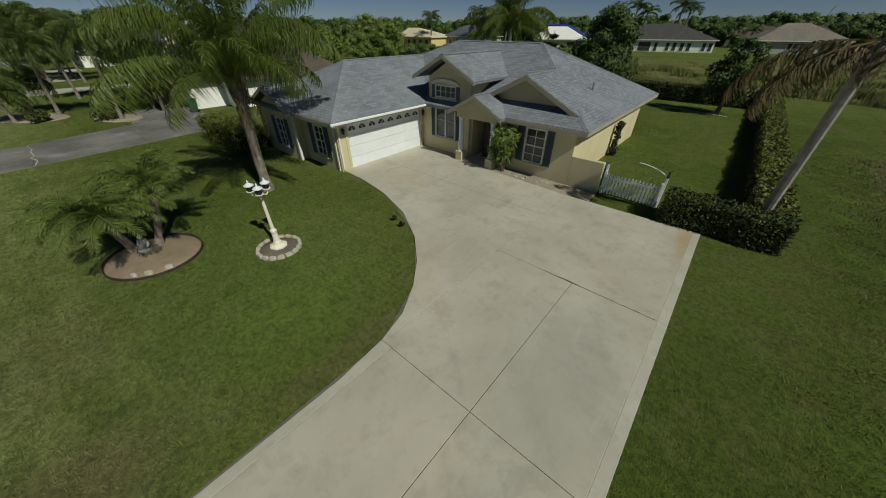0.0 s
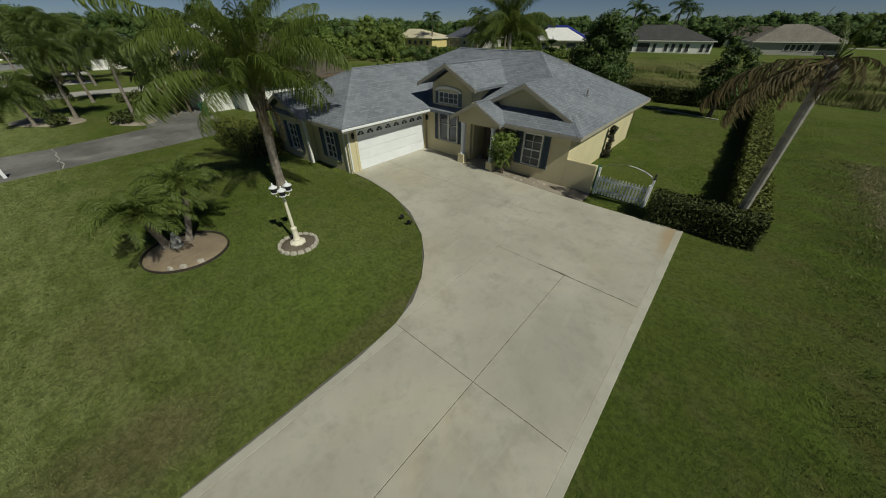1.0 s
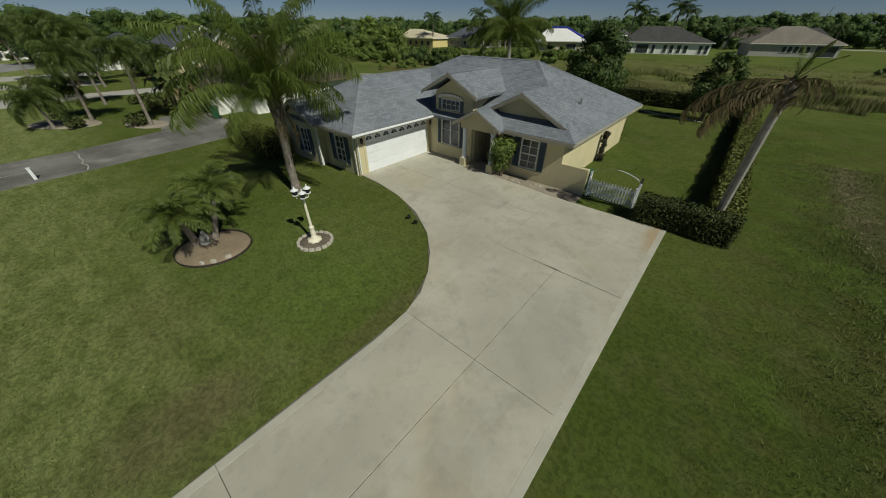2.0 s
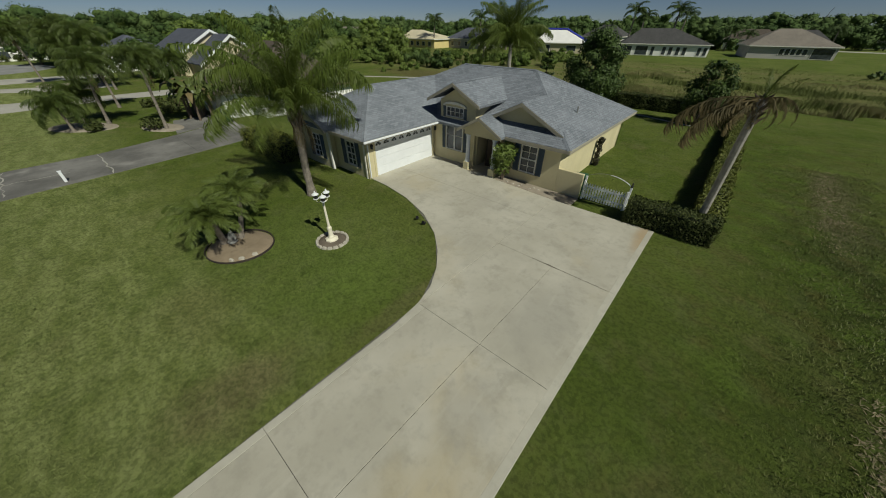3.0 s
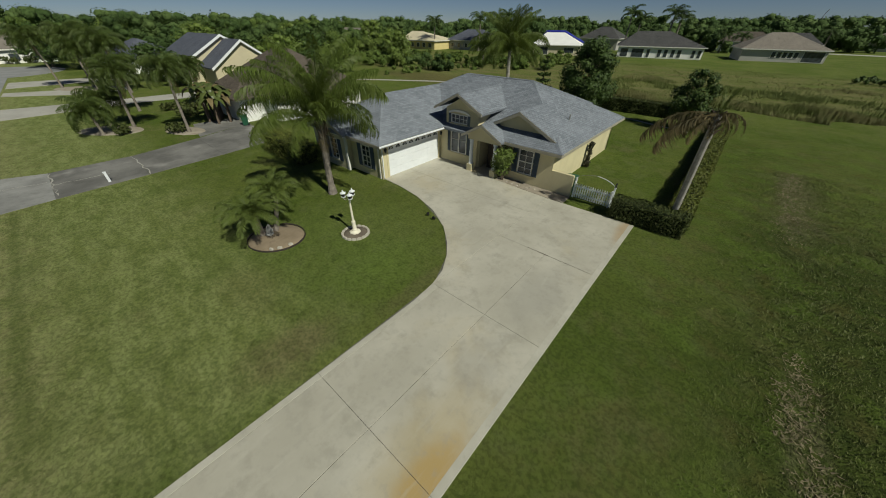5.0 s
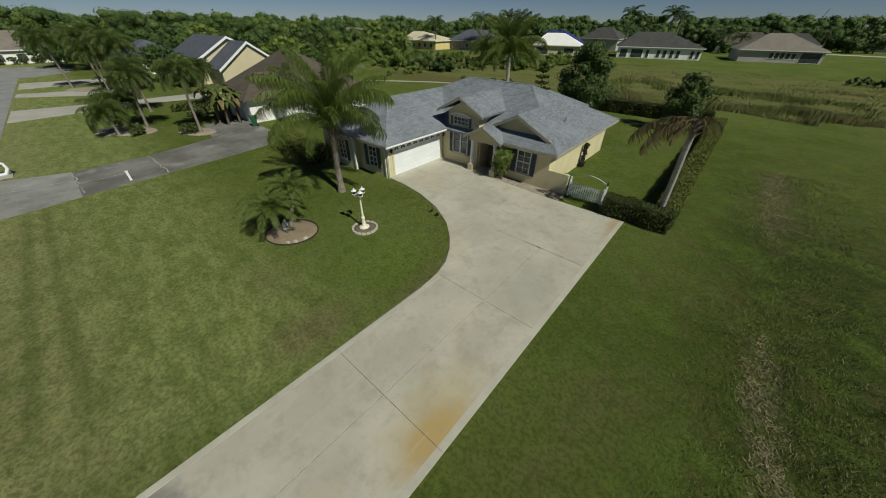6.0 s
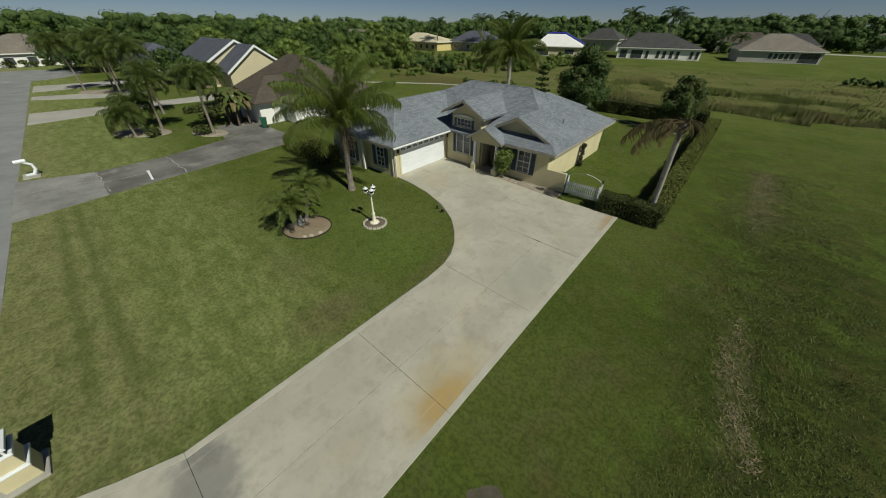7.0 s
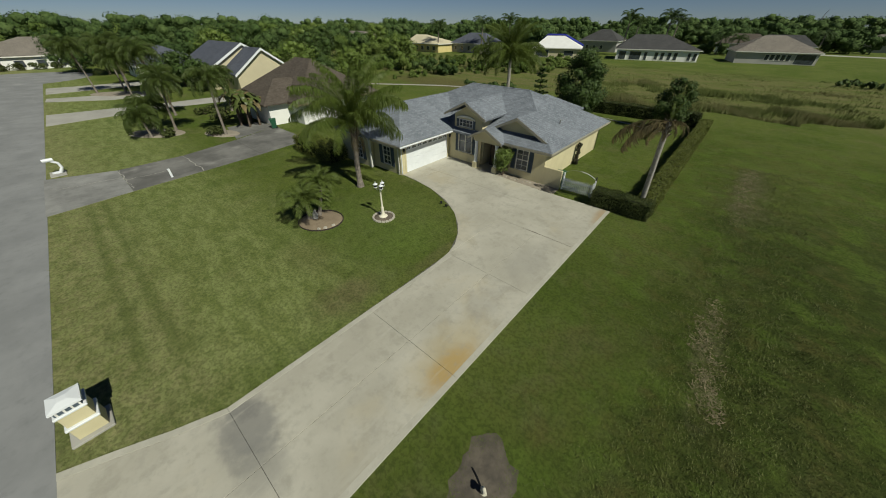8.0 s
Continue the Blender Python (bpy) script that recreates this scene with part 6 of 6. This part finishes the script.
for x, y, h, s in ((-35.6, 139, 10.4, 62), (-32.5, 140, 8.8, 63), (-22.6, 139, 10.2, 64), (-20.6, 141, 9.2, 65), (-78, 108, 8.5, 66), (-70, 114, 9.2, 67), (-95, 102, 7.5, 68)):
    palm("royal_palm", (x, y, 0), [(0, 0, 0), (0.2, 0, h * 0.5), (0.3, 0.1, h)], 0.28, 0.2, [(5, 25, 1.35), (7, 2, 1.4), (6, -26, 1.3)], ROYAL_FRONDS, TREE, "tall dark royal palm beside a far house", "royal palms", s, shaft=1.0)
pine = thing("norfolk_pine", (-13.3, 30.0, 0), "small tiered conifer behind the house", "tree")
part("trunk", Geo().tube([(0, 0, -0.05), (0, 0, 5.6)], [0.09, 0.02], 6), OLD_BARK, pine)
rng = np.random.default_rng(5)
for k in range(8):
    z = 0.9 + 0.6 * k
    g = Geo()
    for j in range(6):
        a = math.tau * j / 6 + k * 0.5
        L = 1.5 * (1 - k / 9.0)
        n_ = 40
        t = np.linspace(0.1, 1, n_)
        pos = np.stack([np.cos(a) * L * t, np.sin(a) * L * t, z + 0.12 * t ** 2 + 0 * t], 1) + rng.normal(size=(n_, 3)) * 0.05
        nr = rng.normal(size=(n_, 3)) * 0.4 + np.array([0, 0, 1])
        g.leaves(pos, nr / np.linalg.norm(nr, axis=1)[:, None], np.full(n_, 0.34), np.full(n_, 0.2), rng)
    part("branch_tier", g, TREE, pine)


# ---- woods, thickets and reeds ----
def woods(name, spots, material, label, per, size, seed, low=0.3):
    """Far trees as one mass: spots are (x, y, height, spread)."""
    rng = np.random.default_rng(seed)
    g = Geo()
    for x, y, h, sp in spots:
        n = 7
        cs = [(x + rng.normal() * sp * 0.3, y + rng.normal() * sp * 0.3, h * (low + (0.78 - low) * rng.random())) for _ in range(n)]
        cs.append((x, y, h * 0.74))
        rs = [min(sp * (0.22 + 0.12 * rng.random()), 0.4 * h) for _ in range(n)] + [h * 0.22]
        leaf_cloud(g, rng, cs, rs, per, size, 0.85, (0.58, 0.32))
        g.tube([(x, y, -0.1), (x, y, h * 0.55)], [0.25, 0.12], 5)
        for (cx, cy, cz), r in zip(cs, rs):
            lump(g, cx, cy, cz, r * 0.62, rng)
    return solid(name, g, material, label, "woods", kind="stuff", smooth=True)


rng = random.Random(77)
spots = []
for k in range(430):
    x = rng.uniform(-300, 170)
    y = rng.uniform(200, 320) if x > -60 else rng.uniform(128, 260)
    if any(abs(x - hx) < 14 and -4 < hy - y < 30 for hx, hy in ((-49, 158), (47, 236),  (9, 178), (-3, 190))) or (-60 < x < 120 and y < 225 and rng.random() < 0.5):
        continue
    low = 0.72 if x > -30 else 0.84
    spots.append((x, y, rng.uniform(8.0, 13.5) * low, rng.uniform(8, 13)))
woods("far_woods", spots, WOODS, "dense dark green woodland along the horizon", 700, 0.7, 1)
spots = []
for k in range(270):
    x, y = rng.uniform(-240, -92), rng.uniform(-90, 130)
    if x > -150 and -26 < y < 20 and not (x < -146):
        continue
    if any(abs(x - hx) < 13 and abs(y - hy) < 12 for hx, hy in ((-88, 12), (-136, -7), (-102, 106), (-147, 102))) or (x > -120 and -26 < y < 8) or (-125 < x and 78 < y < 104):
        continue
    far = 1.5 if x < -148 else 0.0
    spots.append((x, y, rng.uniform(5.0, 10.0) + far, rng.uniform(6, 10) + far))
spots += [(-168, -6, 14, 12), (-172, 3, 13, 11), (-165, -14, 12.5, 11), (-176, 24, 12.5, 10), (-174, 38, 12.5, 11)]
woods("west_woods", [s for k, s in enumerate(spots) if k % 3], WOODS, "mixed green trees among the far gardens", 1300, 0.5, 2)
woods("west_grove", spots[::3], THICKET, "lighter green trees among the far gardens", 1300, 0.5, 22)
spots = [(-330 + rng.uniform(-60, 60), rng.uniform(-330, 330), rng.uniform(12, 16), rng.uniform(14, 20)) for _ in range(110)]
spots += [(rng.uniform(-300, 420), 400 + rng.uniform(-50, 50), rng.uniform(13, 18), rng.uniform(14, 20)) for _ in range(170)]
woods("horizon_woods", spots, WOODS, "dark tree line along the horizon", 420, 1.1, 9, 0.2)
spots = [(rng.uniform(-95, -46), rng.uniform(36, 84), rng.uniform(2.2, 6.0), rng.uniform(4, 7)) for _ in range(85)]
spots = [s if s[0] + s[1] < -9 else (s[0], s[1], s[2] * 0.3 + 0.2, 5.0) for s in spots if s[1] > 42 + (s[0] + 46) * -0.28]
woods("bright_thicket", spots, THICKET, "bright green thicket beside the path", 950, 0.42, 3, 0.08)
spots = [(rng.uniform(-50, -32), rng.uniform(66, 108), rng.uniform(1.2, 2.6), rng.uniform(3, 5)) for _ in range(26)]
spots2 = [(-54 + 2.6 * k, 51.5 + k * 0.5, 3.6, 3.2) for k in range(4)] + [(-31 + 3 * k, 40 + k, 1.5, 2.4) for k in range(3)]
woods("pond_bushes", spots, THICKET, "green bushes round the wet ground", 500, 0.36, 4, 0.1)
woods("dark_bushes", spots2, WOODS, "dark bushes beside the path", 700, 0.32, 14, 0.1)
for k, (x, y, h, sp, m) in enumerate(((-74, 30, 6.5, 6, LIGHT_TREE), (-84, 40, 8, 7, TREE), (-62, 36, 5.5, 5, LIGHT_TREE), (-100, 46, 8.5, 7, LIGHT_TREE), (-92, 70, 9.5, 8, LIGHT_TREE), (-56, 26, 4.5, 4.5, TREE), (-70, 60, 7, 6.5, LIGHT_TREE), (-48, 24, 3.6, 3.6, LIGHT_TREE), (-110, 60, 9, 8, TREE), (-98, 78, 8, 7, TREE), (-73, 7.5, 5.6, 4.4, TREE), (-65, 8.5, 4.6, 3.6, TREE), (-104, 1, 8.5, 7, TREE), (-113, -3, 8.0, 7, TREE), (-101, 24, 8.5, 7, LIGHT_TREE), (-118, 34, 10, 9, TREE))):
    tree("garden_tree", (x, y, 0), h, sp, 100 + k, "spreading green tree behind the neighbour houses", m, 3200, 0.34, 0.2, 0.15, 14, "garden trees")


def reeds(name, boxes, count, height, material, label, seed, width=0.1):
    rng = np.random.default_rng(seed)
    g = Geo()
    for (x0, x1, y0, y1), n in zip(boxes, count):
        cx, cy = rng.uniform(x0, x1, n), rng.uniform(y0, y1, n)
        cx += np.sin(cy * 0.9) * 1.2
        cy += np.sin(cx * 0.35) * 0.8
        keep = np.sin(cx * 0.83 + cy * 0.31) + np.sin(cy * 0.71 - cx * 0.47 + seed) + np.sin(cx * 0.23 - cy * 0.19) + rng.normal(size=n) * 0.7 > -0.5
        for x, y in zip(cx[keep], cy[keep]):
            h = height * rng.uniform(0.4, 1.2) * (0.75 + 0.3 * math.sin(x * 0.6 + y * 0.4 + seed))
            a, dx, dy = rng.uniform(0, 3.14), rng.normal() * 0.12, rng.normal() * 0.12
            wx, wy = math.cos(a) * width, math.sin(a) * width
            g.face([(x - wx, y - wy, -0.02), (x + wx, y + wy, -0.02), (x + dx, y + dy, h)])
    return solid(name, g, material, label, "reeds", kind="stuff")


reeds("reed_bed", [(-17, 3, 45.5, 48.5), (0, 13, 46, 50.5), (10, 17, 49.5, 54), (-14, -2, 66, 70)], [9000, 9000, 6000, 3000], 1.0, REED, "brown and straw-coloured reeds on wet ground", 6, 0.03)
reeds("green_reeds", [(-17, 3, 45.8, 49.5), (0, 13, 46.5, 51.5), (10, 18, 49.8, 55), (-16, 20, 60, 66)], [9000, 8000, 6000, 9000], 0.85, RUSH, "green reeds mixed with brown ones on wet ground", 26, 0.04)
reeds("green_rushes", [(-24, 60, 49, 64), (-28, 62, 64, 100)], [20000, 15000], 0.26, RUSH, "low green rushes and weeds on wet ground", 17, 0.07)
reeds("brown_rushes", [(-20, 16, 49, 54), (-24, 60, 54, 80), (8, 26, 74, 78)], [3500, 2500, 1500], 0.4, REED, "scattered brown rushes on wet ground", 18, 0.045)
spots = [(20 + 3 * k, 90.5 - 0.5 * k + 0.6 * math.sin(k), 1.3, 3.0) for k in range(9)]
woods("bank_bushes", spots, TREE, "dark low bushes on the far bank", 240, 0.4, 8)
spots = [(24, 206, 9, 9), (31, 210, 8, 9), (37, 213, 6, 7), (5, 204, 12, 10), (11, 208, 11, 10), (-8, 168, 4, 6), (-12, 172, 5, 6), (17, 214, 10, 9), (52, 262, 10, 10), (64, 262, 9, 10), (76, 258, 10, 10), (40, 262, 10, 10)]
woods("street_trees", spots, WOODS, "garden trees along the far street", 900, 0.75, 12, 0.15)
palm("palm", (-48.1, 68.3, 0), [(0, 0, 0), (0.1, 0, 2.2), (0, 0, 4.2)], 0.2, 0.16, [(6, 0, 1.0, QUEEN_UP), (8, -20, 1.15), (8, -40, 1.1)], QUEEN_FRONDS, GARDEN_PALM, "broad palm among the bushes", seed=81)
for k, (x, y, h) in enumerate(((-9, 170, 6.0), (20, 190, 6.5), (-4, 176, 5.0))):
    palm("palm", (x, y, 0), [(0, 0, 0), (0.2, 0, h * 0.5), (0.1, 0, h)], 0.22, 0.18, [(6, 15, 1.1), (8, -8, 1.2), (6, -34, 1.1)], ROYAL_FRONDS, TREE, "dark palm beside the far street", "street palms", 83 + k)
mast = thing("radio_mast", (28, 400, 0), "thin steel radio mast far beyond the trees", "mast")
part("lattice", Geo().tube([(0, 0, 0), (0, 0, 16.0), (1.2, 0, 19.0)], [0.3, 0.25, 0.15], 5), METAL, mast)


# ---- grass ----
def grass(name, boxes, seed, height, width):
    """Blades of mown grass as one mass, kept off the paving, beds, walls and street."""
    rng = np.random.default_rng(seed)
    xs, ys = [], []
    for x0, x1, y0, y1, density in boxes:
        n = int((x1 - x0) * (y1 - y0) * density)
        xs.append(rng.uniform(x0, x1, n))
        ys.append(rng.uniform(y0, y1, n))
    x, y = np.concatenate(xs), np.concatenate(ys)
    curve = np.array(CURVE)[::-1]
    edge = np.interp(x, curve[:, 0], curve[:, 1])
    ragged = rng.normal(size=len(x)) * 0.025
    flare = np.interp(-y, [10.5, 11.8, 13.0, 14.2], [2.36, 2.85, 3.4, 3.85])
    on_drive = (np.abs(x) < flare + ragged) & (y < 10.05) & (y < 0.5)
    on_drive |= (x > -2.6) & (x < 2.34 + ragged) & (y > -0.2) & (y < 10.06)
    on_drive |= (x > -11.8) & (x < -2.4) & (y > edge + ragged) & (y < 11.1)
    house_ = ((x > -18.65) & (x < -2.85) & (y > 11) & (y < 21.8)) | ((x > -18.65) & (x < -11.7) & (y > 4.88) & (y < 11.1)) | ((x > -6.4) & (x < -1.5) & (y > 10) & (y < 11.3))
    street = y < -14.1 + (-3.75 - x) * 0.045 + ragged
    beds = ((x + 7.78) ** 2 + (y - 0.22) ** 2 < 0.68 ** 2)
    a = radians(25)
    bx, by = (x + 10.28) * math.cos(a) + (y + 2.5) * math.sin(a), -(x + 10.28) * math.sin(a) + (y + 2.5) * math.cos(a)
    beds |= (bx / 1.34) ** 2 + (by / 1.22) ** 2 < 1
    beds |= ((x - 4.55) / 0.82) ** 2 + ((y + 6.75) / 1.0) ** 2 < 0.1 + 0.9 * rng.random(len(x))
    beds |= (np.abs(x + 4.75) < 0.5) & (np.abs(y + 13.27) < 0.5)
    other = (x < -22.9) & (y < 5.6) & (x > -33) & (x < -23.0 - (y + 13) * 0.12)
    keep = ~(on_drive | house_ | street | beds | other)
    x, y = x[keep], y[keep]
    n = len(x)
    az = rng.uniform(0, math.tau, n)
    tip = rng.uniform(0.5, 1.5, n) * np.where(rng.random(n) < 0.5, -1, 1)
    lean = np.stack([-np.sin(az) * tip, np.cos(az) * tip], 1) + rng.normal(size=(n, 2)) * 0.2
    cell = (np.floor(x / 0.11) * 7919 + np.floor(y / 0.11) * 104729).astype(np.int64) % 1009
    h = height * rng.uniform(0.5, 1.25, n) * (0.6 + 1.0 * rng.random(1009)[cell])
    w = width * rng.uniform(0.6, 1.2, n) / 2
    v = np.empty((n, 3, 3))
    v[:, 0] = np.stack([x - np.cos(az) * w, y - np.sin(az) * w, np.full(n, -0.005)], 1)
    v[:, 1] = np.stack([x + np.cos(az) * w, y + np.sin(az) * w, np.full(n, -0.005)], 1)
    v[:, 2] = np.stack([x + lean[:, 0] * h, y + lean[:, 1] * h, h], 1)
    flip = np.cross(v[:, 1] - v[:, 0], v[:, 2] - v[:, 0])[:, 2] < 0
    v[flip] = v[flip][:, [1, 0, 2]]
    me = bpy.data.meshes.new(name)
    me.vertices.add(3 * n)
    me.vertices.foreach_set("co", v.ravel())
    me.loops.add(3 * n)
    me.loops.foreach_set("vertex_index", np.arange(3 * n, dtype=np.int32))
    me.polygons.add(n)
    me.polygons.foreach_set("loop_start", np.arange(0, 3 * n, 3, dtype=np.int32))
    me.polygons.foreach_set("use_smooth", np.ones(n, dtype=bool))
    me.update(calc_edges=True)
    # soft, upward shading normals, as a mown sward has
    soft = np.stack([-0.3 * lean[:, 0], -0.3 * lean[:, 1], np.ones(n)], 1)
    soft /= np.linalg.norm(soft, axis=1)[:, None]
    me.normals_split_custom_set(np.repeat(soft, 3, axis=0).astype(np.float32))
    me.materials.append(BLADES)
    return tagged(new(name, me), "short mown grass blades on the lawn", "grass", kind="stuff")


grass("near_grass", [(-14, 13, -14, 5, 1500), (-14, 13, 5, 14, 600)], 11, 0.027, 0.019)
grass("outer_grass", [(-33, -14, -14, 6, 330), (13, 24, -6, 34, 220), (-14, 13, 14, 36, 220), (13, 24, 34, 46, 90), (-14, 13, 36, 46, 90), (-33, -18.7, 6, 26, 80)], 12, 0.026, 0.034)


def coarse(name, count, xc, spread, y0, y1, height, width, material, label, seed):
    """Coarse or withered blades in clumps along the swath beside the lawn."""
    rng = np.random.default_rng(seed)
    g = Geo()
    n = 0
    while n < count:
        cx, cy = xc + rng.normal() * spread, rng.uniform(y0, y1)
        for _ in range(14):
            x, y = cx + rng.normal() * 0.12, cy + rng.normal() * 0.12
            a, h = rng.uniform(0, math.tau), height * rng.uniform(0.4, 1.2)
            l, w = rng.uniform(0.4, 1.3) * h, width * rng.uniform(0.6, 1.2)
            b = a + rng.normal() * 0.5
            g.face([(x - math.sin(a) * w, y + math.cos(a) * w, 0), (x + math.sin(a) * w, y - math.cos(a) * w, 0), (x + math.cos(b) * l, y + math.sin(b) * l, h)])
            n += 1
    return solid(name, g, material, label, "grass", kind="stuff")




def matted_straw(name, walks, seed):
    """Flattened dead runners and blades, matted along wandering lines."""
    rng = np.random.default_rng(seed)
    g = Geo()
    for x, y, length, spread in walks:
        end = y + length
        drift = 0.0
        while y < end:
            y += rng.uniform(0.02, 0.07)
            drift = drift * 0.93 + rng.normal() * 0.05
            for _ in range(int(rng.integers(0, 8))):
                px, py = x + drift + rng.normal() * spread, y + rng.normal() * 0.08
                a, h = rng.uniform(0, math.tau), rng.uniform(0.025, 0.075)
                l, w = rng.uniform(0.06, 0.16), rng.uniform(0.01, 0.026)
                g.face([(px - math.sin(a) * w, py + math.cos(a) * w, 0.01), (px + math.sin(a) * w, py - math.cos(a) * w, 0.01), (px + math.cos(a) * l, py + math.sin(a) * l, h)])
    return solid(name, g, STRAW, "pale matted dead grass in a ragged strip beside the lawn", "grass", kind="stuff")


matted_straw("matted_straw", [(8.05, 1.4, 2.2, 0.14), (8.4, -1.0, 4.4, 0.17), (8.75, -1.3, 2.4, 0.14), (8.25, 3.0, 2.0, 0.14), (9.0, -1.2, 1.2, 0.1), (8.6, 13.0, 11.0, 0.3), (8.2, 15.0, 9.0, 0.25), (9.0, 16.0, 9.0, 0.3)], 31)
coarse("coarse_grass", 46000, 9.1, 1.5, -8, 25, 0.075, 0.013, WEED, "coarse dark grass along the dry strip", 32)
